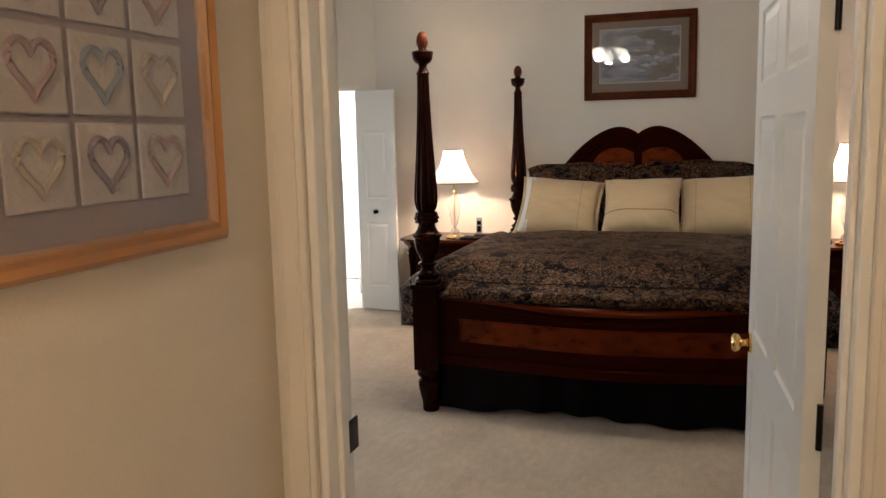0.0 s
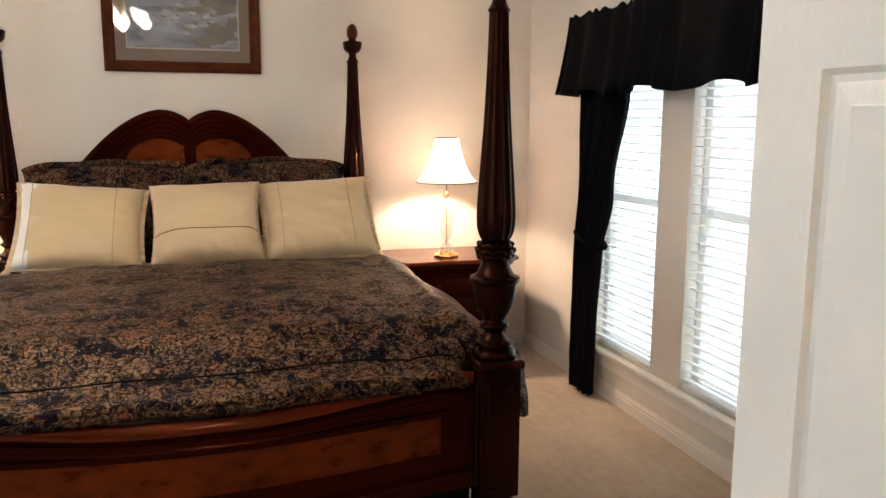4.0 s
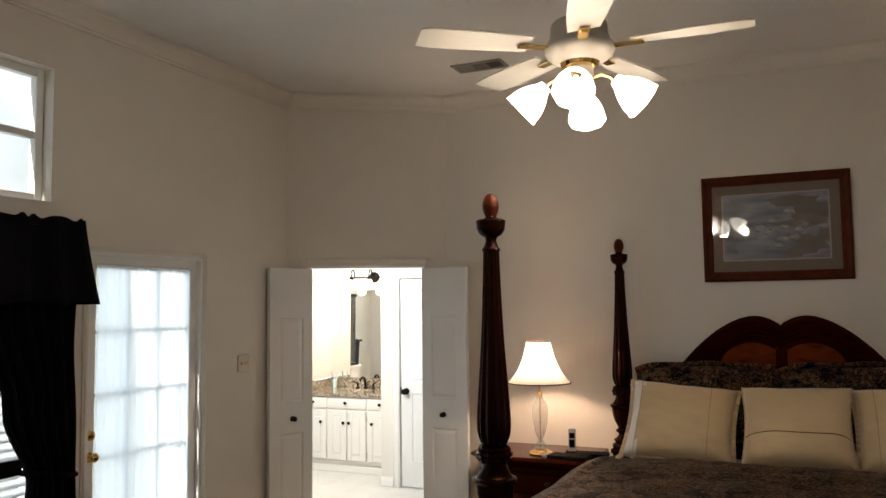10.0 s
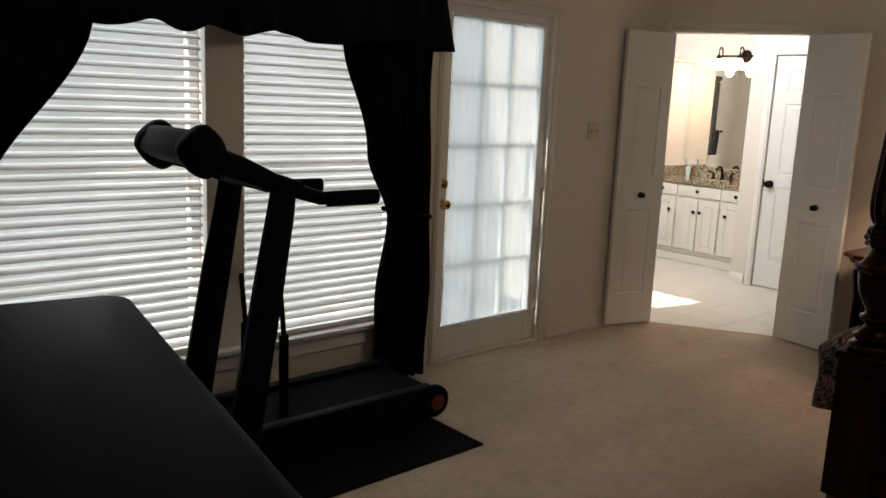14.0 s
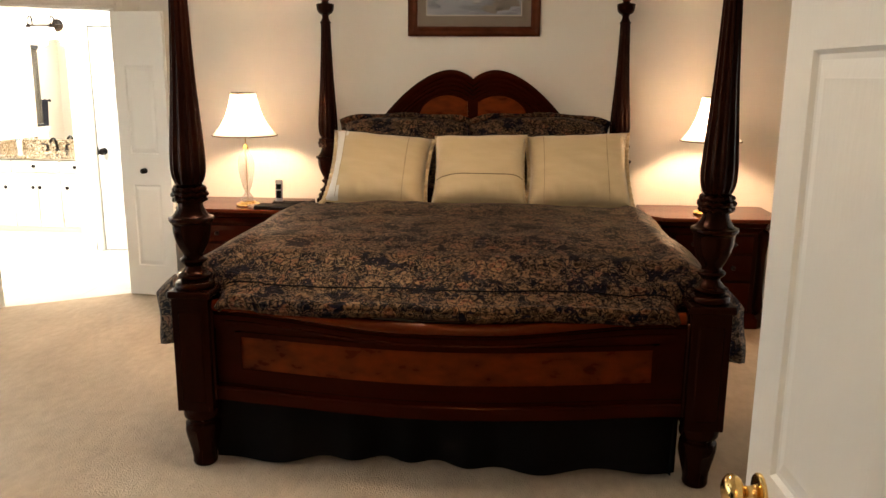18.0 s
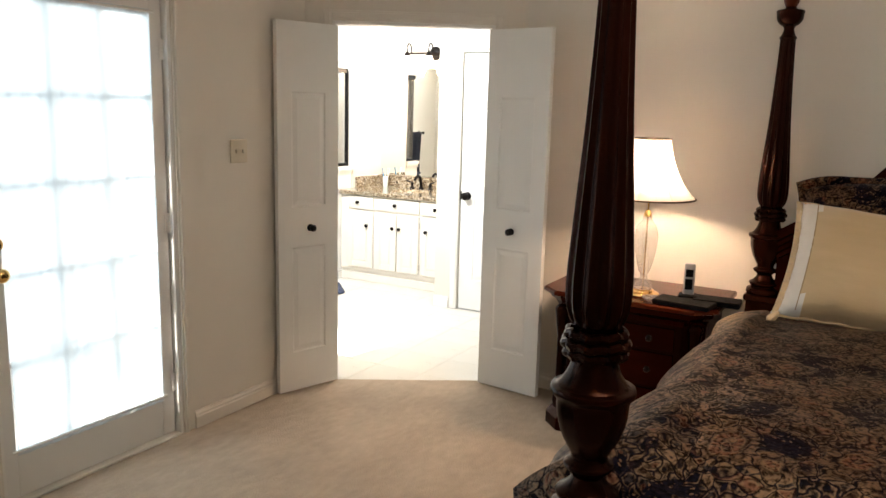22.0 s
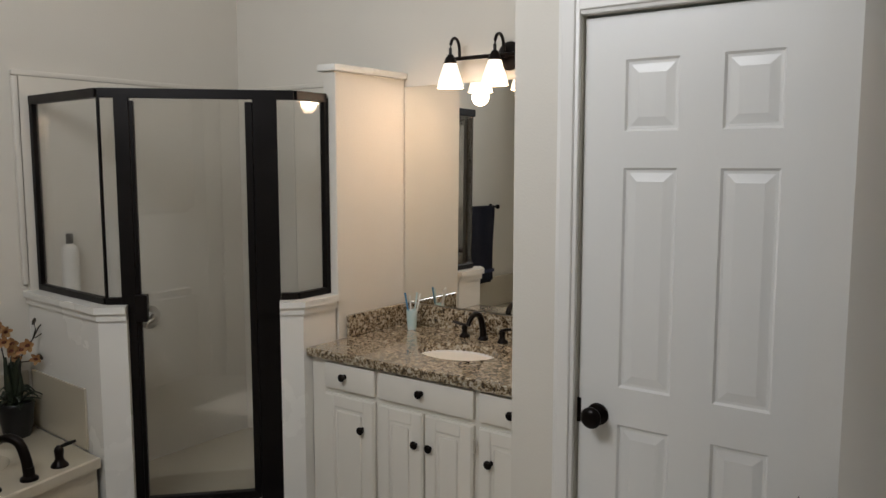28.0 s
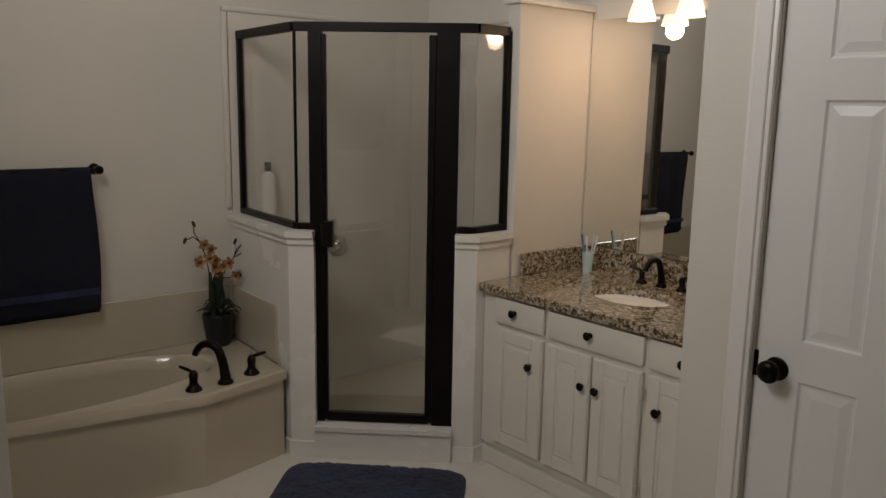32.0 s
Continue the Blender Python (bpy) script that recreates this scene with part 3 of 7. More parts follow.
FD = (-2.475, -1.575, 2.045)                        # french door opening

# walls, each along its inner face
e_open = [(w[0] - Y_S, w[1] - Y_S, w[2], w[3]) for w in WIN_R]
wall("wall_east", (X_E, Y_S), (X_E, 0.14), 0.14, 0, H + 0.05, WALL, "cream painted bedroom wall with two windows", e_open)
wall("wall_north", (X_E, 0), D0, 0.12, 0, H + 0.05, WALL, "cream painted wall behind the bed")
wall("wall_slanting", D0, D1, 0.10, 0, H + 0.05, WALL, "cream slanting wall around the bathroom doorway", [(*DOP, 0, 2.04)])
w_open = [(D1[1] - w[1], D1[1] - w[0], w[2], w[3]) for w in WIN_L] + [(D1[1] - HIGH[1], D1[1] - HIGH[0], HIGH[2], HIGH[3]), (D1[1] - FD[1], D1[1] - FD[0], 0, FD[2])]
wall("wall_west", D1, (X_W, Y_S - 0.12), 0.14, 0, H + 0.05, WALL, "cream painted wall with tall windows and a glazed patio door", w_open)
wall("wall_south", (X_W, Y_S), (X_E + 0.14, Y_S), 0.12, 0, H + 0.05, WALL, "cream painted wall around the entry doorway", [(ENTRY[0] - X_W, ENTRY[1] - X_W, 0, 2.05)])
wall("wall_hall_west", (HALL_W, Y_S - 0.12), (HALL_W, HALL_S), 0.12, 0, 2.65, HALL, "warm cream hallway wall")
wall("wall_hall_south", (HALL_W - 0.12, HALL_S), (HALL_E + 0.12, HALL_S), 0.12, 0, 2.65, HALL, "cream wall at the end of the hallway")
wall("wall_hall_east", (HALL_E, HALL_S), (HALL_E, Y_S - 0.12), 0.12, 0, 2.65, HALL, "warm cream hallway wall")

# bathroom walls
dv = Vector((D1[0] - D0[0], D1[1] - D0[1])).normalized()
nv = Vector((dv.y, -dv.x))                       # towards the bathroom
wall("wall_bath_north", (-3.5, BY_N), (BX_W, BY_N), 0.12, 0, 3.9, BATHWALL, "cream bathroom wall behind the vanity")
wall("wall_bath_west", (BX_W, BY_N + 0.12), (BX_W, BY_S - 0.12), 0.12, 0, 3.9, BATHWALL, "cream bathroom wall above the tub")
wall("wall_bath_south", (BX_W, BY_S), (X_W - 0.14, BY_S), 0.12, 0, 3.9, BATHWALL, "cream outer bathroom wall with windows", [(1.21, 2.56, 2.45, 3.3), (1.83, 2.70, 0.62, 1.28)])
wall("wall_closet_front", (-2.0, WC_Y), (WC_X, WC_Y), 0.10, 0, 3.9, BATHWALL, "cream wall around the closet door", [(0.795, 1.45, 0, 2.0)])
wall("wall_closet_side", (WC_X, WC_Y + 0.10), (WC_X, BY_N), 0.16, 0, 3.9, BATHWALL, "cream side wall of the vanity recess")
wall("wall_bath_east", (-2.2, 0.122), (-2.2, WC_Y), 0.12, 0, 3.9, BATHWALL, "cream bathroom wall beside the doorway")
wall("wall_closet_back", (-2.2, WC_Y + 0.1), (-2.2, BY_N + 0.1), 0.12, 0, 3.9, BATHWALL, "plain wall of the closed closet")
# sloping bathroom ceiling
bm = prism([(BX_W - 0.1, 0), (-2.0, 0), (-2.0, 0.1), (BX_W - 0.1, 0.1)], BY_N + 0.05, 0.9)
for v in bm.verts:
    v.co.z += 2.70 + (BY_N - v.co.y) * 0.74
structure("ceiling_bath", bm, CEIL, "off-white sloping bathroom ceiling", "ceiling", smooth=0)
structure("ceiling_bath_flat", solid(BX_W - 0.1, -2.0, BY_S - 0.1, 0.9, 3.75, 3.85), CEIL, "off-white bathroom ceiling", "ceiling", smooth=0)

# bathroom floor: one base sheet of grout, the tiles on it are laid at the end of the file
bm = bmesh.new()
poly = [(BX_W, BY_S), (X_W - 0.0, BY_S), (D1[0] + nv.x * 0.002, D1[1] + nv.y * 0.002), (D0[0] + nv.x * 0.002, D0[1] + nv.y * 0.002), (-2.1, 0.1), (-2.1, BY_N), (BX_W, BY_N)]
vs = [bm.verts.new((x, y, -0.0028)) for x, y in poly]
f = bm.faces.new(vs)
r = bmesh.ops.extrude_face_region(bm, geom=[f])
bmesh.ops.translate(bm, vec=(0, 0, -0.05), verts=[v for v in r["geom"] if isinstance(v, bmesh.types.BMVert)])
bath_floor = structure("floor_bath", bm, GROUT, "cream tiled bathroom floor with pale grout", "floor", smooth=0)


# ---------------------------------------------------------------- trim
def run_of(name, pts, profile_h, profile_d, mat, label, z=0.0):
    """Skirting board or moulding that follows points along the inner faces; its body lies to the left of the way."""
    obs = []
    for (ax, ay), (bx, by) in zip(pts, pts[1:]):
        d = Vector((bx - ax, by - ay))
        n = d.length
        d.normalize()
        m = Matrix(((d.x, -d.y, 0, ax), (d.y, d.x, 0, ay), (0, 0, 1, z), (0, 0, 0, 1)))
        bm = bmesh.new()
        h, t = profile_h, profile_d
        prof = [(0.002, 0), (t, 0), (t, h * 0.62), (t * 0.75, h * 0.70), (t * 0.75, h * 0.8), (t * 0.35, h * 0.93), (t * 0.3, h), (0.002, h)]
        a = [bm.verts.new((0, y, zz)) for y, zz in prof]
        b = [bm.verts.new((n, y, zz)) for y, zz in prof]
        bm.faces.new(a)
        bm.faces.new(b)
        for i in range(len(a)):
            j = (i + 1) % len(a)
            bm.faces.new((a[i], a[j], b[j], b[i]))
        bmesh.ops.transform(bm, matrix=m, verts=bm.verts)
        obs.append(structure(name, bm, mat, label, "trim", smooth=0))
    return obs


BB, BC = "white moulded baseboard along the wall", "cream moulded baseboard along the wall"
run_of("baseboard", [(X_E, Y_S), (X_E, 0), (D0[0], 0)], 0.09, 0.014, CREAMTRIM, BC)
run_of("baseboard", [(X_W, -0.68), (X_W, FD[1] + 0.07)], 0.09, 0.014, CREAMTRIM, BC)
run_of("baseboard", [(X_W, FD[0] - 0.07), (X_W, Y_S), (ENTRY[0] - 0.065, Y_S)], 0.09, 0.014, CREAMTRIM, BC)
run_of("baseboard", [(ENTRY[1] + 0.065, Y_S), (X_E, Y_S)], 0.09, 0.014, CREAMTRIM, BC)
run_of("baseboard", [(HALL_W, Y_S - 0.12), (HALL_W, HALL_S)], 0.09, 0.014, TRIM, BB)
run_of("baseboard", [(-3.525, WC_Y), (WC_X, WC_Y)], 0.09, 0.014, TRIM, BB)
# crown moulding round the bedroom
def crown(pts, label):
    for (ax, ay), (bx, by) in zip(pts, pts[1:]):
        d = Vector((bx - ax, by - ay))
        n = d.length
        d.normalize()
        m = Matrix(((d.x, -d.y, 0, ax), (d.y, d.x, 0, ay), (0, 0, 1, H - 0.115), (0, 0, 0, 1)))
        bm = bmesh.new()
        prof = [(0.002, 0), (0.014, 0), (0.016, 0.014), (0.024, 0.020), (0.036, 0.048), (0.060, 0.080), (0.074, 0.092), (0.078, 0.113), (0.002, 0.113)]
        a = [bm.verts.new((0, y, zz)) for y, zz in prof]
        b = [bm.verts.new((n, y, zz)) for y, zz in prof]
        bm.faces.new(a)
        bm.faces.new(b)
        for i in range(len(a)):
            j = (i + 1) % len(a)
            bm.faces.new((a[i], a[j], b[j], b[i]))
        bmesh.ops.transform(bm, matrix=m, verts=bm.verts)
        structure("crown_moulding", bm, WALL, label, "trim", smooth=0)


crown([(X_E, Y_S), (X_E, 0), D0, D1, (X_W, Y_S), (X_E, Y_S)], "cream crown moulding under the bedroom ceiling")
# crown moulding under the sloping bath ceiling
run_of("crown_moulding", [(-3.66, BY_N), (BX_W, BY_N)], 0.07, 0.05, TRIM, "white crown moulding below the sloping ceiling", z=2.62)
slope = math.atan(0.74)
bm = bmesh.new()
box(bm, 0.0, 1.80, -0.03, 0.0, -0.075, -0.004, 0.004)
box(bm, 0.0, 1.80, -0.05, -0.03, -0.035, -0.004, 0.006, 2)
bmesh.ops.transform(bm, matrix=pose(BX_W + 0.001, BY_N - 0.01, 2.70, 0, 0, -90) @ Matrix.Rotation(-slope, 4, "Y") @ Matrix.Scale(-1, 4, (0, 1, 0)), verts=bm.verts)
bmesh.ops.reverse_faces(bm, faces=bm.faces)
structure("crown_moulding", bm, TRIM, "white crown moulding rising with the sloping ceiling", "trim")


def casing(name, m, w, h, t, wide, label, deep=0.018, mat=None):
    """Door casing around an opening w wide and h high that starts at the origin of m and runs along +x; +y is towards the viewer's side."""
    for bx in ((-wide, 0.0, 0.0, h + wide), (w, w + wide, 0.0, h + wide), (0.0, w, h, h + wide)):
        bm = bmesh.new()
        box(bm, bx[0], bx[1], 0.001, deep, bx[2], bx[3], 0.005, 2)
        inner = 0.012
        if bx[1] - bx[0] < wide + 0.01:
            box(bm, bx[0] + inner, bx[1] - inner, deep - 0.004, deep + 0.006, bx[2], bx[3] - inner, 0.003)
        else:
            box(bm, bx[0], bx[1], deep - 0.004, deep + 0.006, bx[2] + inner, bx[3] - inner, 0.003)
        o = part(name, bm, mat or TRIM)
        o.matrix_basis = m
        tagged(o, label, "trim", kind="structure")


def jamb(name, m, w, h, t, label, stops=True):
    """The lining of an opening; y from 0 to -t through the wall."""
    for bx in ((0.0, 0.018, 0.0, h), (w - 0.018, w, 0.0, h), (0.018, w - 0.018, h - 0.018, h)):
        bm = solid(bx[0], bx[1], -t, 0.0, bx[2], bx[3], bevel=0.002)
        o = part(name, bm, TRIM)
        o.matrix_basis = m
        tagged(o, label, "trim", kind="structure")
    for bx in () if not stops else ((0.018, 0.03, 0.0, h - 0.018), (w - 0.03, w - 0.018, 0.0, h - 0.018)):
        o = part(name, solid(bx[0], bx[1], -t * 0.65, -t * 0.35, bx[2], bx[3], bevel=0.003), TRIM)
        o.matrix_basis = m
        tagged(o, label, "trim", kind="structure")


# entry: casing on the hall side and on the room side
casing("door_trim", Matrix.Translation((ENTRY[1], Y_S - 0.12, 0)) @ pose(0, 0, 0, 0, 0, 180), ENTRY[1] - ENTRY[0], 2.05, 0.12, 0.06, "cream moulded casing of the entry doorway", mat=CREAMTRIM)
casing("door_trim", pose(ENTRY[0], Y_S, 0), ENTRY[1] - ENTRY[0], 2.05, 0.12, 0.06, "cream moulded casing of the entry doorway", mat=CREAMTRIM)
jamb("door_jamb", pose(ENTRY[0], Y_S, 0), ENTRY[1] - ENTRY[0], 2.05, 0.12, "white painted entry door jamb")
# slanting wall
MD = Matrix(((dv.x, -nv.x, 0, D0[0]), (dv.y, -nv.y, 0, D0[1]), (0, 0, 1, 0), (0, 0, 0, 1)))
casing("door_trim", MD @ pose(DOP[0], 0, 0), DOP[1] - DOP[0], 2.04, 0.12, 0.055, "cream casing of the bathroom doorway", mat=CREAMTRIM)
jamb("door_jamb", MD @ pose(DOP[0], 0, 0), DOP[1] - DOP[0], 2.04, 0.10, "white painted bathroom door jamb", False)
casing("door_trim", pose(-2.795, WC_Y, 0, 0, 0, 180), 0.655, 2.0, 0.1, 0.065, "white moulded casing of the closet door")
casing("door_trim", pose(X_W, FD[1], 0, 0, 0, -90), FD[1] - FD[0], FD[2], 0.14, 0.035, "cream casing of the glazed patio door", 0.012, CREAMTRIM)
jamb("door_jamb", pose(X_W, FD[1], 0, 0, 0, -90), FD[1] - FD[0], FD[2], 0.14, "white painted patio door jamb")


# ---------------------------------------------------------------- doors
def panel_leaf(name, m, w, h, t, panels, label, category="door", mat=None):
    """A moulded door leaf: x along its width, y through it; panels (x0, x1, z0, z1) are raised fields in sunk frames on both faces."""
    mat = mat or DOORPAINT
    root = thing(name, m, label, category, kind="structure")
    xs = sorted({0.0, w, *[p[0] for p in panels], *[p[1] for p in panels]})
    for a, b in zip(xs, xs[1:]):
        mine = sorted((p[2], p[3]) for p in panels if p[0] < (a + b) / 2 < p[1])
        if not mine:
            part("stile", solid(a, b, -t, 0, 0, h), mat, root, smooth=0)
            continue
        z = 0.0
        for c, d in mine + [(h, h)]:
            part("rail", solid(a, b, -t, 0, z, c), mat, root, smooth=0)
            z = d
    for p in panels:
        bm = bmesh.new()
        for y, s in ((0.0, 1), (-t, -1)):
            rings = []
            for inset, dep in ((0.0, 0.0), (0.006, 0.006), (0.013, 0.0065), (0.034, 0.0025), (0.036, 0.002)):
                rings.append([bm.verts.new((x, y - s * dep, z)) for x, z in (
                    (p[0] + inset, p[2] + inset), (p[1] - inset, p[2] + inset), (p[1] - inset, p[3] - inset), (p[0] + inset, p[3] - inset))])
            for a, b in zip(rings, rings[1:]):
                for i in range(4):
                    j = (i + 1) % 4
                    bm.faces.new((a[i], a[j], b[j], b[i]))
            bm.faces.new(rings[-1])
        part("panel", bm, mat, root, smooth=0)
    return root


def knob(root, x, z, y, s, mat, r=0.027, reach=0.055, name="knob", label=""):
    """A turned knob on a leaf's face at y; s is the side it points to."""
    prof = smooth_profile([(0.0, r * 1.05), (0.006, r * 1.0), (0.010, r * 0.42), (reach * 0.45, r * 0.40), (reach * 0.6, r * 0.85), (reach * 0.82, r), (reach, r * 0.62), (reach + 0.002, 0.002)], 4)
    o = part(name, lathe(prof, 20), mat, root, label)
    o.matrix_basis = pose(x, y, z, 90 if s < 0 else -90, 0, 0)
    return o


def hinge(root, x, y, z, mat):
    bm = bmesh.new()
    lathe([(-0.045, 0.006), (0.045, 0.006)], 10, bm=bm)
    box(bm, -0.002, 0.03, -0.001, 0.001, -0.045, 0.045)
    return part("hinge", bm, mat, root, m=pose(x, y, z))


def six_panels(w, h):
    a, b = w * 0.205, w * 0.425
    c, d = w * 0.595, w * 0.82
    out = []
    for z0, z1 in ((h * 0.12, h * 0.445), (h * 0.498, h * 0.80), (h * 0.848, h * 0.942)):
        out += [(a, b, z0, z1), (c, d, z0, z1)]
    return out


# entry leaf, standing open into the bedroom
EH, EF = Vector((0.668, -5.33)), Vector((0.618, -4.43))
eang = math.degrees(math.atan2(EF.y - EH.y, EF.x - EH.x))
ehx = EH + (EF - EH) * 0.055
ep = []
for z0, z1 in ((0.242, 0.90), (1.016, 1.616), (1.709, 1.895)):
    ep += [(0.09, 0.37, z0, z1), (0.48, 0.765, z0, z1)]
entry = panel_leaf("door_entry", pose(ehx.x, ehx.y, 0.012, 0, 0, eang), 0.85, 2.02, 0.035, ep, "white six-panel entry door standing open into the bedroom")
knob(entry, 0.79, 0.975, 0.0, 1, BRASS, label="polished brass knob")
knob(entry, 0.79, 0.975, -0.035, -1, BRASS, label="polished brass knob")
for z in (0.25, 1.02, 1.8):
    hinge(entry, -0.004, -0.03, z, BRONZE)
strike = thing("strike_plate", pose(ENTRY[0] + 0.019, Y_S - 0.022, 0.985), "small dark brass strike plate on the door jamb", "strike plate", kind="structure")
part("plate", solid(0, 0.003, -0.015, 0.04, -0.035, 0.035, bevel=0.001), BRONZE, strike)

# bathroom leaves, folded back against the slanting wall's ends
def small_leaf(name, m, label, knob_x, face_s):
    w, h = 0.385, 2.0
    ps = [(0.085, w - 0.085, 0.22, 0.81), (0.085, w - 0.085, 1.03, 1.64)]
    root = panel_leaf(name, m, w, h, 0.033, ps, label)
    knob(root, knob_x, 0.912, 0.0 if face_s > 0 else -0.033, face_s, BRONZE, r=0.019, reach=0.04, label="dark bronze round knob")
    for z in (0.2, 1.8):
        hinge(root, 0.0, -0.016, z, BRONZE)
    return root


PJR = Vector((D0[0] + dv.x * 0.185 - nv.x * 0.03, D0[1] + dv.y * 0.185 - nv.y * 0.03))
PJL = Vector((D0[0] + dv.x * 1.025 - nv.x * 0.03, D0[1] + dv.y * 1.025 - nv.y * 0.03))
LEAF_R, LEAF_L = Vector((-2.11, -0.17)), Vector((-3.315, -0.915))
ar = math.degrees(math.atan2(LEAF_R.y - PJR.y, LEAF_R.x - PJR.x))
al = math.degrees(math.atan2(LEAF_L.y - PJL.y, LEAF_L.x - PJL.x))
small_leaf("door_bath_right", pose(PJR.x, PJR.y, 0.012, 0, 0, ar), "narrow white panelled bathroom door folded open", 0.185, -1)
small_leaf("door_bath_left", pose(PJL.x, PJL.y, 0.012, 0, 0, al), "narrow white panelled bathroom door folded open", 0.185, 1)

# closet door beside the vanity, closed
wc = panel_leaf("door_closet", pose(-2.799, WC_Y + 0.012, 0.008, 0, 0, 180), 0.647, 1.985, 0.035, six_panels(0.647, 1.985), "white six-panel closet door, closed")
knob(wc, 0.588, 0.903, 0.0, 1, BRONZE, r=0.03, reach=0.06, label="dark bronze round knob")
part("latch_plate", solid(0.64, 0.657, -0.008, 0.003, 0.87, 0.94, bevel=0.001), BRONZE, wc)

# second leaf standing open across the closet's hinge side
by = panel_leaf("door_bath_inner", pose(-2.205, 1.045, 0.01, 0, 0, 180), 0.60, 1.99, 0.035, six_panels(0.60, 1.99), "white six-panel bathroom door standing open beside the closet")
knob(by, 0.535, 0.885, 0.0, 1, BRONZE, r=0.03, reach=0.06, label="dark bronze round knob")
part("latch", solid(0.596, 0.604, -0.025, -0.010, 0.87, 0.90, bevel=0.001), BRONZE, by)

# patio door with fifteen panes and a sheer behind them
fdw = FD[1] - FD[0] - 0.05
pd = thing("door_patio", pose(X_W - 0.03, FD[1] - 0.025, 0.015, 0, 0, -90), "white glazed patio door with fifteen panes and a sheer curtain, closed", "door", kind="structure")
gx0, gx1, gz0, gz1 = 0.07, fdw - 0.06, 0.195, 1.935
for b_ in ((0, gx0, 0, 2.03), (gx1, fdw, 0, 2.03), (gx0, gx1, 0, gz0), (gx0, gx1, gz1, 2.03)):
    part("stile" if b_[3] - b_[2] > 1 else "rail", solid(b_[0], b_[1], -0.045, 0, b_[2], b_[3], bevel=0.003), DOORPAINT, pd)
for i in range(3):
    for j in range(5):
        a, b_ = gx0 + (gx1 - gx0) * i / 3, gx0 + (gx1 - gx0) * (i + 1) / 3
        c, d = gz0 + (gz1 - gz0) * j / 5, gz0 + (gz1 - gz0) * (j + 1) / 5
        o = part("pane", solid(a + 0.008, b_ - 0.008, -0.028, -0.024, c + 0.008, d - 0.008), GLASS, pd)
        o.visible_shadow = False
for i in (1, 2):
    x = gx0 + (gx1 - gx0) * i / 3
    part("muntin", solid(x - 0.011, x + 0.011, -0.04, -0.012, gz0, gz1, bevel=0.003), DOORPAINT, pd)
for j in (1, 2, 3, 4):
    z = gz0 + (gz1 - gz0) * j / 5
    part("muntin", solid(gx0, gx1, -0.039, -0.013, z - 0.011, z + 0.011, bevel=0.003), DOORPAINT, pd)
bm = sheet(90, 6, lambda u, v: (gx0 + 0.0 + (gx1 - gx0) * u, 0.008 + 0.0035 * math.sin(u * 74 + 1.5 * math.sin(u * 9)) , gz0 - 0.02 + (gz1 - gz0 + 0.05) * v))
part("sheer_curtain", bm, SHEER, pd, "gathered white sheer curtain", smooth=180)
for z in (gz0 - 0.0, gz1 + 0.02):
    part("curtain_rod", tube(bmesh.new(), [(gx0 - 0.02, 0.01, z), (gx1 + 0.02, 0.01, z)], 0.006), WHITEGLOSS, pd)
knob(pd, fdw - 0.03, 0.915, 0.0, 1, BRASS, label="polished brass knob")
knob(pd, fdw - 0.03, 1.03, 0.0, 1, BRASS, r=0.026, reach=0.02, name="deadbolt", label="brass deadbolt")
for z in (0.25, 1.02, 1.8):
    hinge(pd, -0.01, 0.004, z, TRIM)
structure("threshold", solid(X_W - 0.14, X_W + 0.01, FD[0] + 0.02, FD[1] - 0.02, 0.0, 0.014, bevel=0.004), CREAMTRIM, "cream painted threshold under the patio door", "threshold")


# ---------------------------------------------------------------- windows with blinds
def window_unit(name, m, w, h, label, blind=True, bars=1, tilt=28):
    """A sash window seen from inside: x along the wall, +y into the room, z up from the sill."""
    root = thing(name, m, label, "window", kind="structure")
    t = 0.045
    for b_ in ((0, t, 0, h), (w - t, w, 0, h), (t, w - t, 0, t), (t, w - t, h - t, h)):
        part("window_frame", solid(b_[0], b_[1], -0.12, -0.07, b_[2], b_[3], bevel=0.004), TRIM, root)
    for i in range(bars):
        z = h * (i + 1) / (bars + 1)
        part("meeting_rail", solid(t, w - t, -0.115, -0.075, z - 0.02, z + 0.02, bevel=0.004), TRIM, root)
    for i in range(bars + 1):
        z0, z1 = h * i / (bars + 1), h * (i + 1) / (bars + 1)
        o = part("pane", solid(t, w - t, -0.098, -0.094, z0 + 0.02, z1 - 0.02), GLASS, root)
        o.visible_shadow = False
    if blind:
        part("blind_head_rail", solid(0.012, w - 0.012, -0.055, -0.005, h - 0.05, h - 0.004, bevel=0.003), SLAT, root)
        n = int((h - 0.08) / 0.045)
        a = radians(tilt)
        bm = sheet(1, 4, lambda u, v: (0.014 + (w - 0.028) * u, math.cos(a) * 0.05 * (v - 0.5), math.sin(a) * 0.05 * (v - 0.5) + 0.004 * math.sin(v * math.pi)))
        thicken(bm, 0.0025)
        first = part("slat", bm, SLAT, root, m=pose(0, -0.03, 0.05))
        for i in range(1, n):
            twin("slat", first, root, pose(0, -0.03, 0.05 + i * 0.045))
        part("bottom_rail", solid(0.014, w - 0.014, -0.052, -0.008, 0.006, 0.026, bevel=0.003), SLAT, root)
        for x in (0.12, w - 0.12):
            part("ladder_cord", tube(bmesh.new(), [(x, -0.056, 0.02), (x, -0.056, h - 0.05)], 0.0018, 6), SLAT, root)
    return root


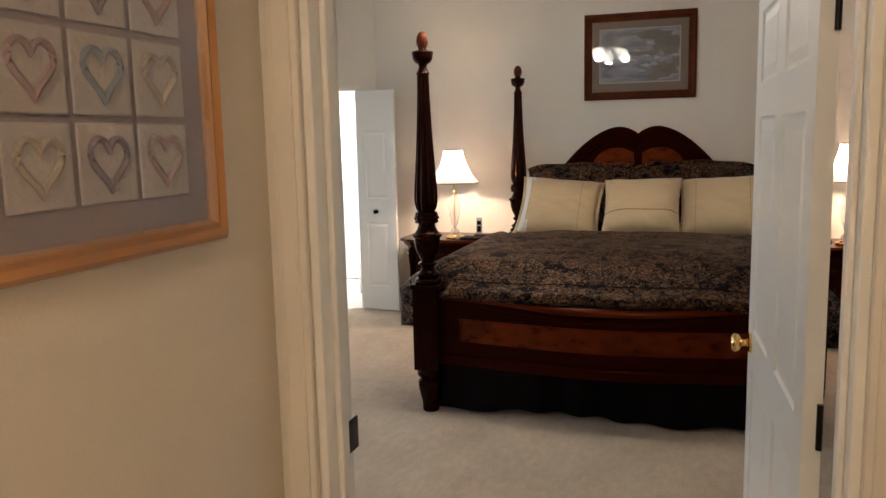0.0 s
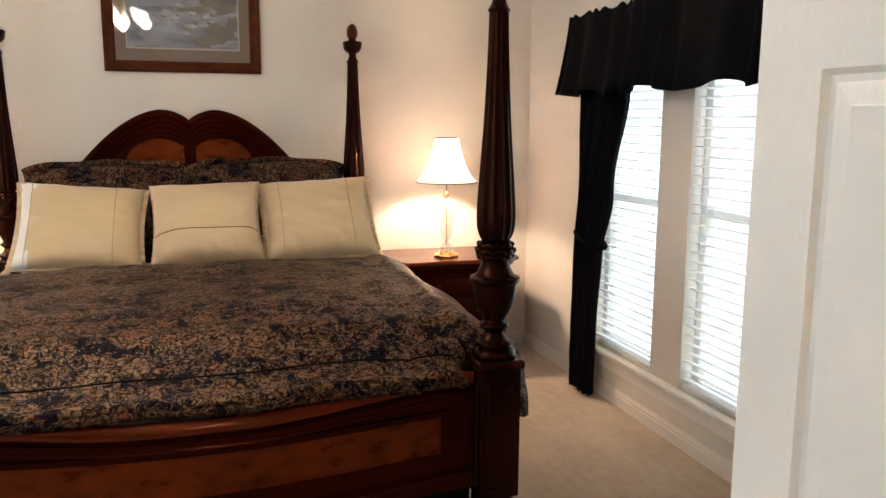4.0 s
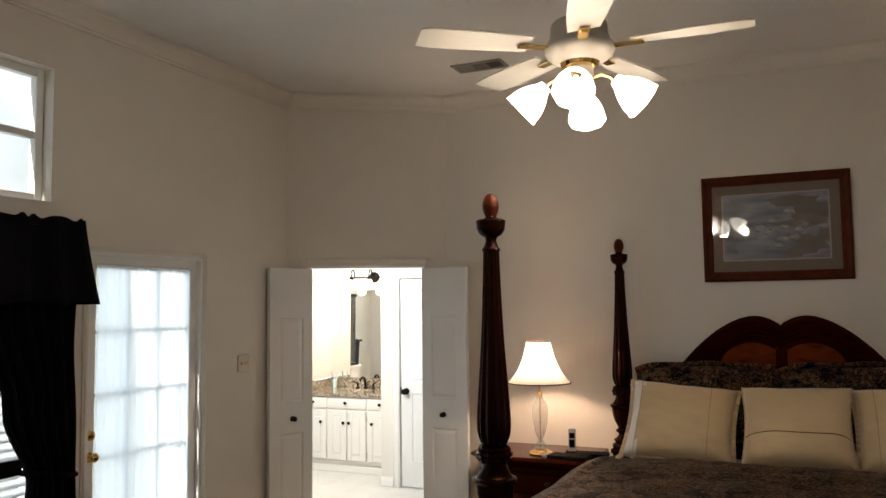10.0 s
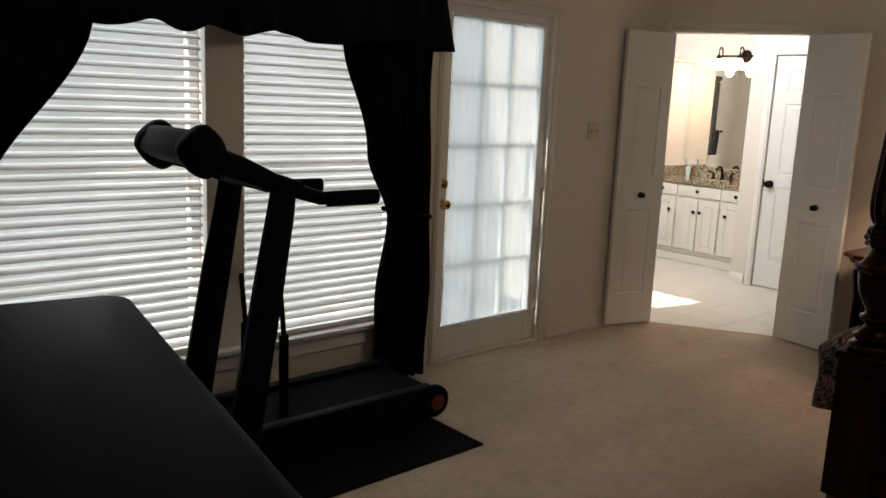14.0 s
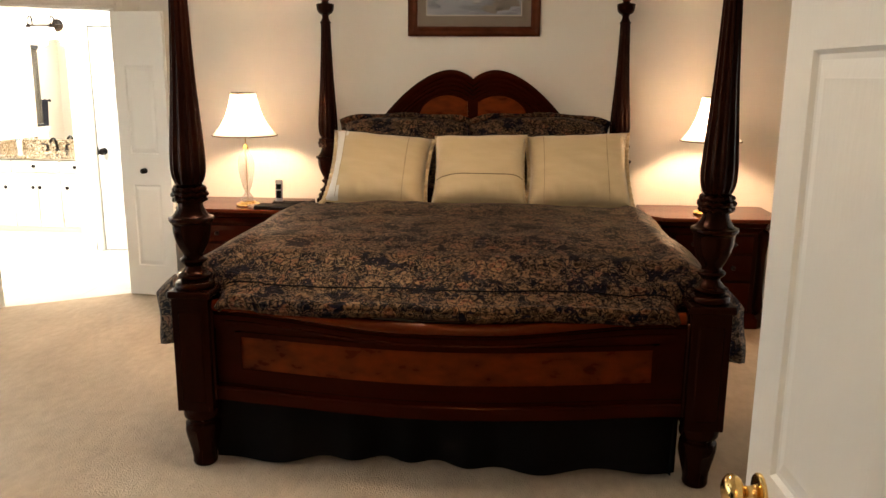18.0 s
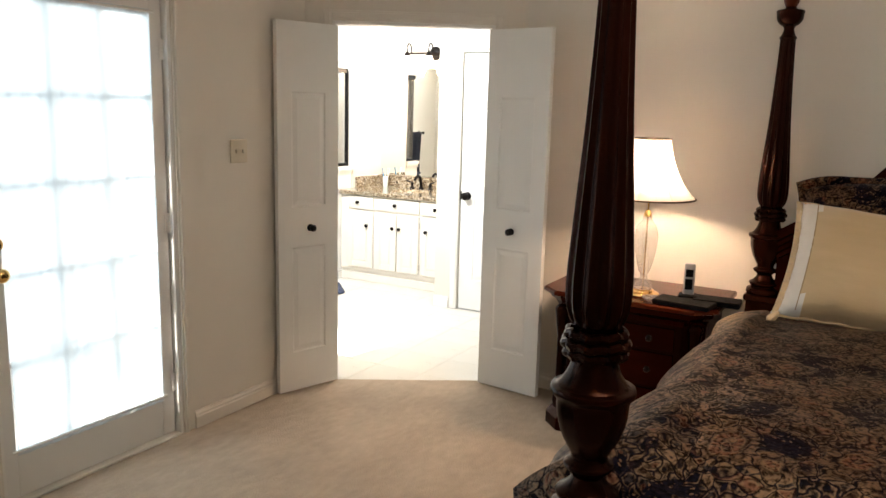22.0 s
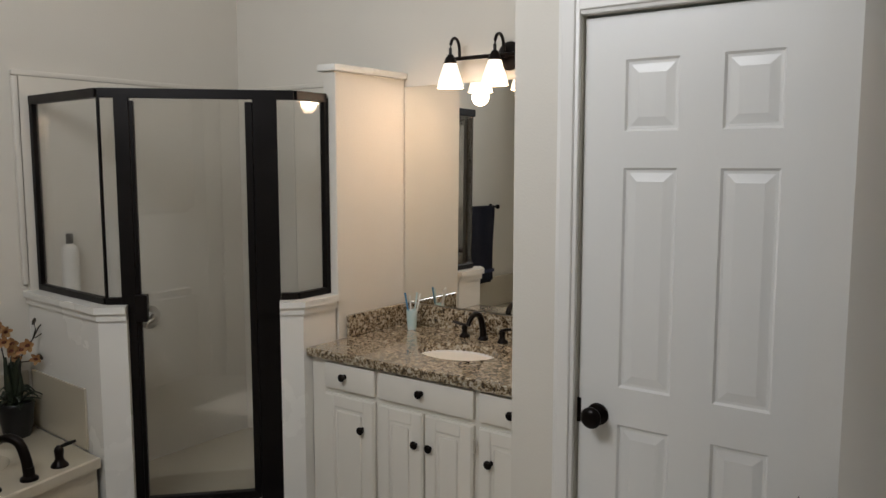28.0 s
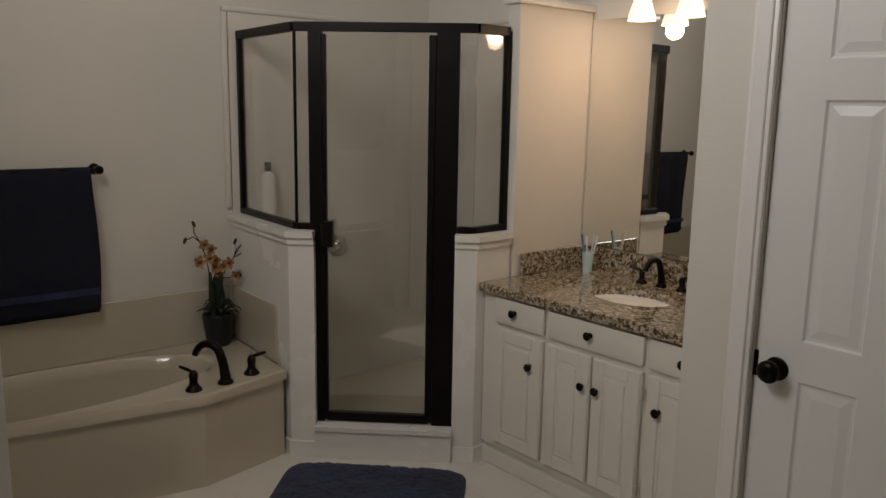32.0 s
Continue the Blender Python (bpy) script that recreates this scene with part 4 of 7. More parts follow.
k = 1
for i, w in enumerate(WIN_L):
    window_unit("window_%d" % k, pose(X_W, w[1], w[2], 0, 0, -90), w[1] - w[0], w[3] - w[2], "tall white sash window with open white slat blind", tilt=-25)
    k += 1
for i, w in enumerate(WIN_R):
    window_unit("window_%d" % k, pose(X_E, w[0], w[2], 0, 0, 90), w[1] - w[0], w[3] - w[2], "tall white sash window with white slat blind", tilt=10)
    k += 1
nh = 3
for i in range(nh):
    a, b_ = HIGH[0] + (HIGH[1] - HIGH[0]) * i / nh, HIGH[0] + (HIGH[1] - HIGH[0]) * (i + 1) / nh
    window_unit("window_%d" % k, pose(X_W, b_, HIGH[2], 0, 0, -90), b_ - a, HIGH[3] - HIGH[2], "white high window above the curtains without a blind", blind=False, bars=1)
    k += 1
BW = ((1.21, 2.56, 2.45, 3.3, 0), (1.83, 2.70, 0.62, 1.28, 0))
for a, b_, c, d, n_ in BW:
    wu = window_unit("window_%d" % k, pose(BX_W + a, BY_S, c), b_ - a, d - c, "white bathroom window", blind=False, bars=n_)
    if c == 2.45:
        for o in wu.children:
            if o.name.startswith("pane"):
                o.data.materials[0] = FROSTED
                o.visible_shadow = True
    k += 1


def sill(name, x0, x1, y0, y1, z, side):
    structure(name, solid(x0, x1, y0, y1, z - 0.025, z, bevel=0.006, seg=2), TRIM, "white painted window sill", "sill")
    if side:
        structure("apron", solid(x0 if side > 0 else x1 - 0.014, x0 + 0.014 if side > 0 else x1, y0 + 0.03, y1 - 0.03, z - 0.11, z - 0.026, bevel=0.004), TRIM, "white moulded apron under the window sill", "trim")


sill("window_sill", X_W + 0.002, X_W + 0.055, -4.83, -2.65, 0.33, 1)
sill("window_sill", X_E - 0.055, X_E - 0.002, -2.68, -0.92, 0.29, -1)

# emissive panels added outside so the windows look bright
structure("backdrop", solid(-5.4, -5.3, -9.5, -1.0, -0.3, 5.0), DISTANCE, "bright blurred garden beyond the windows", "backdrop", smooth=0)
structure("backdrop", solid(3.4, 3.5, -7, 3, -0.3, 4.0), DIM_DISTANCE, "blurred shaded garden beyond the window", "backdrop", smooth=0)
# outside: lawn to the horizon and the patio
structure("ground", solid(-900, 900, -900, 900, -0.5, -0.3), LAWN, "mown lawn around the house", "ground", smooth=0)
structure("patio", solid(-7.5, X_W - 0.16, -6, BY_S - 0.14, -0.3, -0.12), CONCRETE, "pale concrete patio outside the glazed door", "patio", smooth=0)

# ---------------------------------------------------------------- bed
BED = thing("four_poster_bed", pose(0, 0, 0), "dark mahogany four-poster king bed with burl panels", "bed")
PX, PYB, PYF = 1.0, -0.16, -2.62
COLUMN = [(1.165, 0.040), (1.185, 0.056), (1.22, 0.0665), (1.27, 0.068), (1.34, 0.064), (1.45, 0.056), (1.58, 0.047), (1.72, 0.040), (1.85, 0.035), (1.935, 0.033)]


def post_meshes():
    col = lathe(smooth_profile(COLUMN, 4), 96, flutes=12, depth=0.13, f0=1.18, f1=1.925)
    neck = lathe(smooth_profile([(1.93, 0.030), (1.94, 0.038), (1.952, 0.030), (1.975, 0.022), (1.99, 0.026), (2.0, 0.042), (2.02, 0.055), (2.045, 0.058), (2.055, 0.06), (2.062, 0.052), (2.066, 0.03), (2.075, 0.022)], 3), 28)
    egg = lathe(smooth_profile([(2.07, 0.016), (2.078, 0.024), (2.10, 0.033), (2.125, 0.034), (2.15, 0.026), (2.165, 0.012), (2.168, 0.002)], 4), 24, flutes=6, depth=0.08, f0=2.08, f1=2.15)
    urn = lathe(smooth_profile([(0.755, 0.060), (0.765, 0.076), (0.785, 0.074), (0.795, 0.055), (0.805, 0.064), (0.815, 0.066), (0.825, 0.05), (0.85, 0.034), (0.868, 0.05), (0.878, 0.052), (0.888, 0.038), (0.905, 0.042), (0.94, 0.062), (0.985, 0.075), (1.02, 0.078), (1.03, 0.086), (1.045, 0.086), (1.05, 0.072), (1.075, 0.055), (1.10, 0.048), (1.12, 0.052)], 3), 32, flutes=8, depth=0.06, f0=0.92, f1=1.03)
    return col, neck, egg, urn


def rope():
    bm = bmesh.new()
    for kz, r in ((1.118, 0.056), (1.138, 0.061), (1.158, 0.054)):
        n = 40
        tube(bm, [((r + 0.003 * math.cos(i * 2 * math.pi * 12 / n)) * math.cos(2 * math.pi * i / n), (r + 0.003 * math.cos(i * 2 * math.pi * 12 / n)) * math.sin(2 * math.pi * i / n), kz + 0.003 * math.sin(i * 2 * math.pi * 10 / n)) for i in range(n)], 0.0105, 8, closed=True)
    return bm


def block(s, z0, z1):
    bm = bmesh.new()
    box(bm, -s, s, -s, s, z0 + 0.02, z1 - 0.03, 0.006, 2)
    box(bm, -s - 0.012, s + 0.012, -s - 0.012, s + 0.012, z1 - 0.032, z1, 0.010, 3)
    box(bm, -s * 0.65, s * 0.65, -s - 0.006, s + 0.006, z0 + 0.06, z1 - 0.08, 0.006)
    box(bm, -s - 0.006, s + 0.006, -s * 0.65, s * 0.65, z0 + 0.06, z1 - 0.08, 0.006)
    return bm


def foot():
    return lathe(smooth_profile([(0.0, 0.044), (0.012, 0.050), (0.04, 0.050), (0.10, 0.064), (0.155, 0.076), (0.185, 0.072), (0.195, 0.058), (0.205, 0.060), (0.215, 0.074), (0.24, 0.076), (0.262, 0.066)], 3), 28, flutes=8, depth=0.08, f0=0.05, f1=0.18)


def make_post(name, x, y, block_s, z0, z1, first=None):
    if first is None:
        col, neck, egg, urn = post_meshes()
        p = part(name, col, MAHOGANY, BED, m=pose(x, y, 0))
        part("urn", urn, MAHOGANY, p)
        part("rope_ring", rope(), MAHOGANY, p, "carved rope rings")
        part("cup", neck, MAHOGANY, p)
        part("finial", egg, FINIAL, p, "carved egg-shaped finial")
        part("foot", foot(), MAHOGANY, p)
        part("block", block(block_s, z0, z1), MAHOGANY, p)
        return p
    p = twin(name, first, BED, pose(x, y, 0))
    for c in first.children:
        if c.name.startswith("block"):
            part("block", block(block_s, z0, z1), MAHOGANY, p)
        else:
            twin(c.name.split(".")[0], c, p, Matrix.Identity(4), c.get("label", ""))
    return p


fp = make_post("post", -PX, PYF, 0.075, 0.235, 0.76)
make_post("post", PX + 0.015, PYF, 0.075, 0.235, 0.76, fp)
make_post("post", -PX, PYB, 0.065, 0.235, 0.76, fp)
make_post("post", PX - 0.014, PYB, 0.065, 0.235, 0.76, fp)

# headboard: twin lobes
def head_z(x):
    a = abs(x)
    if a < 0.15:
        t = a / 0.15
        return 1.565 + 0.062 * math.sin(t * math.pi / 2) ** 0.9
    if a < 0.62:
        t = (a - 0.15) / 0.47
        return 1.627 - 0.345 * t ** 1.75
    t = (a - 0.62) / 0.33
    return 1.282 - 0.22 * min(t, 1.0)


xs = [-0.95 + 1.9 * i / 96 for i in range(97)]
bm = prism([(x, head_z(x)) for x in xs] + [(0.95, 0.45), (-0.95, 0.45)], -0.185, -0.135)
part("headboard", bm, MAHOGANY_X, BED, smooth=30)
for k_, (dy, dz, r) in enumerate(((-0.20, -0.014, 0.026), (-0.205, -0.052, 0.015), (-0.20, -0.082, 0.012), (-0.192, -0.112, 0.014))):
    bm = bmesh.new()
    tube(bm, [(x, dy, head_z(x) + dz) for x in xs], r, 10)
    part("headboard_moulding", bm, MAHOGANY_X, BED)
for s in (-1, 1):
    pts = []
    for i in range(25):
        x = 0.034 + 0.335 * i / 24
        pts.append((s * x, 1.30 + 0.177 * math.sqrt(max(0.0, 1 - ((x - 0.17) / 0.207) ** 2))))
    pts += [(s * 0.369, 1.0), (s * 0.034, 1.0)]
    part("burl_panel", prism(pts, -0.196, -0.18), BURL, BED, "reddish burl veneer panel", smooth=30)
    rim = [(x, -0.198, z) for x, z in pts[:25]]
    part("panel_rim", tube(bmesh.new(), rim, 0.009, 8), MAHOGANY_X, BED)
part("headboard_boss", lathe(smooth_profile([(0, 0.05), (0.012, 0.045), (0.025, 0.02), (0.028, 0.002)], 3), 16), MAHOGANY, BED, m=pose(0, -0.185, 1.50, 90, 0, 0))


def spline(pts):
    def fn(z):
        for (z0, a), (z1, b) in zip(pts, pts[1:]):
            if z <= z1:
                t = max(0, (z - z0) / (z1 - z0))
                t = t * t * (3 - 2 * t)
                return a + (b - a) * t
        return pts[-1][1]
    return fn


# footboard, bowed in plan
def bow(x):
    return -2.625 - 0.115 * (0.5 + 0.5 * math.cos(max(-1.0, min(1.0, x / 0.90)) * math.pi)) ** 0.62


def bowed(bm, z0, z1, off0, off1, x0=-0.94, x1=0.94, n=48, top=None):
    """A slab that follows the bow, from off0 behind to off1 before it."""
    cols = []
    for i in range(n + 1):
        x = x0 + (x1 - x0) * i / n
        y = bow(x)
        t = top(x) if top else 0.0
        cols.append([bm.verts.new(c) for c in ((x, y + off0, z0), (x, y - off1, z0), (x, y - off1, z1 + t), (x, y + off0, z1 + t))])
    for a, b in zip(cols, cols[1:]):
        for i in range(4):
            j = (i + 1) % 4
            bm.faces.new((a[i], b[i], b[j], a[j]))
    bm.faces.new(cols[0])
    bm.faces.new(cols[-1])
    return bm


fb_top = lambda x: 0.034 * spline([(0.15, 0.0), (0.80, 1.0)])(abs(x))
part("footboard", bowed(bmesh.new(), 0.30, 0.640, 0.022, 0.014, top=fb_top), MAHOGANY_X, BED)
bm = bmesh.new()
tube(bm, [(x, bow(x) - 0.004, 0.654 + fb_top(x)) for x in xs if abs(x) < 0.945], 0.027, 12)
part("foot_rail", bm, POLISHED, BED, "rounded polished top rail")
part("rail_moulding", bowed(bmesh.new(), 0.602, 0.622, 0.0, 0.028, top=fb_top), MAHOGANY_X, BED)
part("rail_moulding", bowed(bmesh.new(), 0.297, 0.345, 0.0, 0.032), MAHOGANY_X, BED)
part("rail_moulding", bowed(bmesh.new(), 0.345, 0.365, 0.0, 0.022), MAHOGANY_X, BED)
part("burl_panel", bowed(bmesh.new(), 0.432, 0.572, 0.0, 0.018, -0.81, 0.81), BURL, BED, "reddish burl veneer panel")
part("bead", tube(bmesh.new(), [(x, bow(x) - 0.026, 0.596 + fb_top(x)) for x in xs if abs(x) < 0.90], 0.008, 8), MAHOGANY_X, BED)
part("bead", tube(bmesh.new(), [(x, bow(x) - 0.030, 0.348) for x in xs if abs(x) < 0.94], 0.009, 8), MAHOGANY_X, BED, "polished lower bead")
for z0, z1 in ((0.412, 0.434), (0.570, 0.590)):
    part("panel_rim", bowed(bmesh.new(), z0, z1, 0.0, 0.026, -0.835, 0.835), MAHOGANY_X, BED)
for s in (-1, 1):
    part("panel_rim", bowed(bmesh.new(), 0.412, 0.590, 0.0, 0.0262, min(s * 0.81, s * 0.835), max(s * 0.81, s * 0.835), 4), MAHOGANY_X, BED)
    part("side_rail", solid(s * 0.985 - 0.02, s * 0.985 + 0.02, -2.55, -0.22, 0.29, 0.56, bevel=0.006), MAHOGANY, BED)

# bedding
mat_ = thing("mattress", pose(0, 0, 0), "thick white mattress and box base, mostly hidden", "mattress")
part("mattress_body", solid(-0.955, 0.955, -2.36, -0.24, 0.34, 0.76, bevel=0.10, seg=5), WHITECLOTH, mat_)


def skirt_fn(u, v):
    # down one side, along the foot, up the other side
    L = 2.25
    total = 2 * L + 1.9
    s = u * total
    if s < L:
        x, y, nx, ny = -0.955, -0.35 - s, -1, 0
    elif s < L + 1.9:
        x, y, nx, ny = -0.955 + (s - L), -2.60, 0, -1
    else:
        x, y, nx, ny = 0.955, -2.60 + (s - L - 1.9), 1, 0
    w = (0.012 + 0.012 * (1 - v)) * math.sin(s * 21 + 1.7 * math.sin(s * 4.1)) + 0.02 * math.sin(s * 5.3 + 1)
    z = 0.012 + 0.02 * (0.5 + 0.5 * math.sin(s * 7.0 + math.sin(s * 3))) + (0.33 - 0.03) * v
    return (x + nx * w, y + ny * w, z)


bs = thing("bed_skirt", pose(0, 0, 0), "black gathered bed skirt reaching the carpet", "bed skirt")
SK = (0.0, 2.25 / 6.4, 4.15 / 6.4, 1.0)
for k_, nm in enumerate(("side_panel", "foot_panel", "side_panel")):
    part(nm, sheet(90, 6, lambda u, v: skirt_fn(SK[k_] + (SK[k_ + 1] - SK[k_]) * min(u, 0.9999), v)), SKIRT, bs, smooth=180)


def drop(s, half, r):
    """Across an edge: how far out and how far down a cloth lies at arc length s from the middle."""
    a = abs(s)
    flat = half - r
    if a <= flat:
        return a, 0.0
    if a <= flat + r * math.pi / 2:
        k_ = (a - flat) / r
        return flat + r * math.sin(k_), r * (1 - math.cos(k_))
    return half, r + (a - flat - r * math.pi / 2)


def foot_fall(yl):
    """How far the cloth has sunk towards the foot rail at yl from the pillows."""
    return spline([(0.0, 0.0), (1.40, 0.0), (1.62, 0.022), (1.76, 0.088), (1.87, 0.145), (1.95, 0.172)])(yl)


def comforter_fn(u, v):
    s = (u - 0.5) * 2 * 1.50
    yl = v * 1.93                           # from under the pillows to the foot
    tuck = max(0.0, min(1.0, (yl - 1.70) / 0.12))
    tuck = tuck * tuck * (3 - 2 * tuck)
    s *= 1 - 0.36 * tuck
    x, dx = drop(s, 1.06 - 0.15 * tuck, 0.20)
    dy = foot_fall(yl)
    sx = 1 if s >= 0 else -1
    y = -0.77 - yl - 0.065 * (yl / 1.93) ** 8 * math.cos(min(abs(s), 0.95) / 0.95 * math.pi / 2)
    n1 = noise.noise((s * 2.1, yl * 2.1, 0.3))
    n2 = noise.noise((s * 6.0, yl * 6.0, 4.0))
    n3 = noise.noise((s * 13.0, yl * 9.0, 8.0))
    z = 0.918 - (dx ** 3 + dy ** 3) ** (1 / 3) - 0.03 * (yl / 1.9) ** 2 + 0.014 * n1 + 0.007 * n2 + 0.003 * n3 - 0.02 * (abs(s) / 1.0) ** 3 * (dx < 0.001)
    z -= 0.105 * math.exp(-(yl / 0.34) ** 2) * max(0.0, 1 - dx / 0.15)      # pressed down under the pillows
    z -= 0.014 * math.exp(-((yl - 1.80) / 0.02) ** 2)            # stitched channel along the foot end
    k_ = min(1.0, dx / 0.2)
    x += k_ * (0.03 * math.sin(yl * 11 + n1 * 3) + 0.02 * n2 + (0.20 if s > 0 else 0.27) * (yl / 1.9) ** 3) * (1 - tuck)
    y -= min(1.0, dy / 0.1) * (0.006 * math.sin(s * 10) + 0.008 * n2)
    return (sx * x, y, max(z, 0.30 + 0.05 * n1))


bm = thicken(sheet(110, 76, comforter_fn), 0.03)
for v in bm.verts:
    v.co.x = max(-1.28, min(1.26, v.co.x))
    v.co.y = max(-2.80, v.co.y)
    v.co.z = max(0.34 + 0.13 * max(0.0, min(1.0, (-v.co.y - 2.0) / 0.5)), v.co.z)
cf = thing("comforter", pose(0, 0, 0), "navy, tan and rust paisley comforter spread over the bed", "comforter")
part("comforter_cloth", bm, PAISLEY, cf, smooth=180)
def foot_roll(v_):
    return [Vector(comforter_fn(0.05 + 0.90 * i / 80, v_)) for i in range(81)]
part("edge_roll", tube(bmesh.new(), [p + Vector((0, -0.006, -0.004)) for p in foot_roll(0.985)], 0.024, 8), PAISLEY, cf, smooth=180)
part("stitched_seam", tube(bmesh.new(), [p + Vector((0, 0, 0.001)) for p in foot_roll(1.80 / 1.93)], 0.0035, 6), BLACKCLOTH, cf, smooth=180)


def cushion(w, h, t, ear=0.075, n=30, seed=0, sag=0.0):
    """A stuffed cushion standing in x and z, with pinched corners and creases gathered along its foot."""
    bm = bmesh.new()
    for side in (1, -1):
        def fn(u, v):
            a, b = 2 * u - 1, 2 * v - 1
            k_ = max((1 - abs(a) ** 3.6) * (1 - abs(b) ** 3.6), 0)
            y = side * t * 0.5 * k_ ** 0.48 * (1 + 0.14 * (-b))
            pinch = 1 - ear * (1 - a * a) * abs(b) ** 2
            pinch2 = 1 - ear * (1 - b * b) * abs(a) ** 2
            soft = min(1.0, k_ * 3)
            wob = 0.012 * noise.noise((a * 2 + seed, b * 2, side * 3.0 + seed))
            low = max(0.0, -b - 0.35) / 0.65
            crease = 0.020 * low * noise.noise((a * 7 + 1.5 * b + seed * 3.1, b * 1.2, 2.0)) + 0.005 * noise.noise((a * 3 + b * 5 + seed, a * 2 - b, 5.0 + seed))
            return (a * w / 2 * pinch2, y + (wob + crease) * soft, b * h / 2 * pinch - sag * max(b, 0) * abs(a) ** 3)
        sheet(n, n, fn, bm)
    bmesh.ops.remove_doubles(bm, verts=bm.verts, dist=0.0008)
    return bm


def rim_point(i, n, w, h, sag, out=0.0):
    """Points round a cushion's edge, pushed outwards by out."""
    q, r_ = divmod(i % (4 * n), n)
    c = -1 + 2 * r_ / n
    a, b = ((c, -1), (1, c), (-c, 1), (-1, -c))[q]
    e = 0.075
    x = a * w / 2 * (1 - e * (1 - b * b) * (abs(a) == 1))
    z = b * h / 2 * (1 - e * (1 - a * a) * (abs(b) == 1)) - sag * max(b, 0) * abs(a) ** 3
    return x * (1 + 2 * out / w), z * (1 + 2 * out / h)


def pillow(name, m, w, h, t, mat, label, seams=(), seed=0, welt=0.006, group="", sag=0.0, ruffles=(), flange=0.0, side=None):
    root = thing(name, m, label, "pillow", group)
    body = cushion(w, h, t, seed=seed, sag=sag)
    if side:
        strip = body.copy()
        for b_, keep in ((body, False), (strip, True)):
            bmesh.ops.delete(b_, geom=[f for f in b_.faces if (f.calc_center_median().x < -0.376 * w) != keep], context="FACES")
        part("side_panel", strip, side, root, "pale ivory silk side panel", smooth=180)
    part("pillow_body", body, mat, root, smooth=180)
    n = 30
    pts = []
    for i in range(4 * n):
        x, z = rim_point(i, n, w, h, sag)
        pts.append((x, 0.005 * math.sin(i * 1.3 + seed), z))
    part("welt", tube(bmesh.new(), pts, welt, 6, closed=True), mat, root)
    if flange:
        def fl(u, v):
            i = min(int(u * 4 * n + 0.5), 4 * n)
            x, z = rim_point(i, n, w, h, sag, flange * v)
            return (x, (0.003 + 0.014 * v) * math.sin(i * 0.55 + seed) - 0.02 * v, z)
        part("flange", thicken(sheet(4 * n, 2, fl), 0.004), mat, root, "flat stitched border", smooth=180)
    for s_ in ruffles:
        bm = sheet(60, 3, lambda u, v: (s_ * (w / 2 * (1 - 0.075 * (1 - (2 * u - 1) ** 2)) + 0.020 * v), (0.003 + 0.006 * v) * math.sin(u * 95 + seed + 2 * math.sin(u * 11)), (2 * u - 1) * h / 2 * (1 + 0.02 * v)))
        part("ruffle", thicken(bm, 0.002), mat, root, "narrow ruffled side edge", smooth=180)
    if seams:
        for s_ in (-1, 1):
            part("corner_knot", lathe(smooth_profile([(-0.040, 0.004), (-0.028, 0.015), (-0.005, 0.015), (0.01, 0.009), (0.02, 0.002)], 3), 12, flutes=6, depth=0.25, f0=-0.05, f1=0.0), mat, root, m=pose(s_ * (w / 2 + 0.002), -0.012, -h / 2 - 0.004, 0, -s_ * 35, 0))
    for kind_, at in seams:
        line = []
        for i in range(25):
            c = (-1 + 2 * i / 24) * 0.95
            a, b = (c, at) if kind_ == "h" else (at, c)
            k_ = max((1 - abs(a) ** 3.6) * (1 - abs(b) ** 3.6), 0)
            wob = 0.012 * noise.noise((a * 2 + seed, b * 2, -3.0 + seed))
            low = max(0.0, -b - 0.35) / 0.65
            crease = 0.020 * low * noise.noise((a * 7 + 1.5 * b + seed * 3.1, b * 1.2, 2.0)) + 0.005 * noise.noise((a * 3 + b * 5 + seed, a * 2 - b, 5.0 + seed))
            line.append((a * w / 2 * (1 - 0.075 * (1 - b * b) * a * a), -t * 0.5 * k_ ** 0.48 * (1 - 0.14 * b) + (wob + crease) * min(1.0, k_ * 3), b * h / 2 * (1 - 0.075 * (1 - a * a) * b * b)))
        part("seam", tube(bmesh.new(), line, 0.003 if kind_ == "h" else 0.002, 6), SEAMCORD if kind_ == "h" else GOLDSEAM, root, "thin brown cord seam" if kind_ == "h" else "")
    return root


IVORYSILK = material("ivory_silk", (0.74, 0.71, 0.66), 0.45, other=(0.66, 0.62, 0.56), scale=25, stretch=(0.2, 1, 1), bump=0.15, bump_scale=250, sheen=0.3)
GOLDSEAM = material("gold_seam_thread", (0.34, 0.235, 0.12), 0.7, scale=60)
SEAMCORD = material("brown_cord", (0.12, 0.075, 0.035), 0.8, scale=60)
pillow("sham", pose(-0.43, -0.36, 1.108, -24, 0, 0), 0.86, 0.49, 0.24, PAISLEY, "dark paisley pillow sham against the headboard", seed=1, welt=0.005, sag=0.06, group="pillow shams", flange=0.032)
pillow("sham", pose(0.43, -0.36, 1.118, -24, 0, 1.5), 0.90, 0.49, 0.25, PAISLEY, "dark paisley pillow sham against the headboard", seed=2, welt=0.005, sag=0.07, group="pillow shams", flange=0.032)
G_ = "gold cushions on the bed"
pillow("throw_pillow", pose(-0.535, -0.82, 1.033, -40, 5, 3), 0.60, 0.52, 0.23, GOLDSILK, "gold silk square cushion with a pale ivory side panel", (("v", 0.52), ("v", -0.80)), 4, group=G_, ruffles=(-1, 1), side=IVORYSILK)
pillow("throw_pillow", pose(0.075, -0.84, 1.040, -40, -1.5, -1), 0.565, 0.51, 0.22, GOLDSILK, "gold silk square cushion with a dark cross seam", (("h", -0.38),), 5, group=G_)
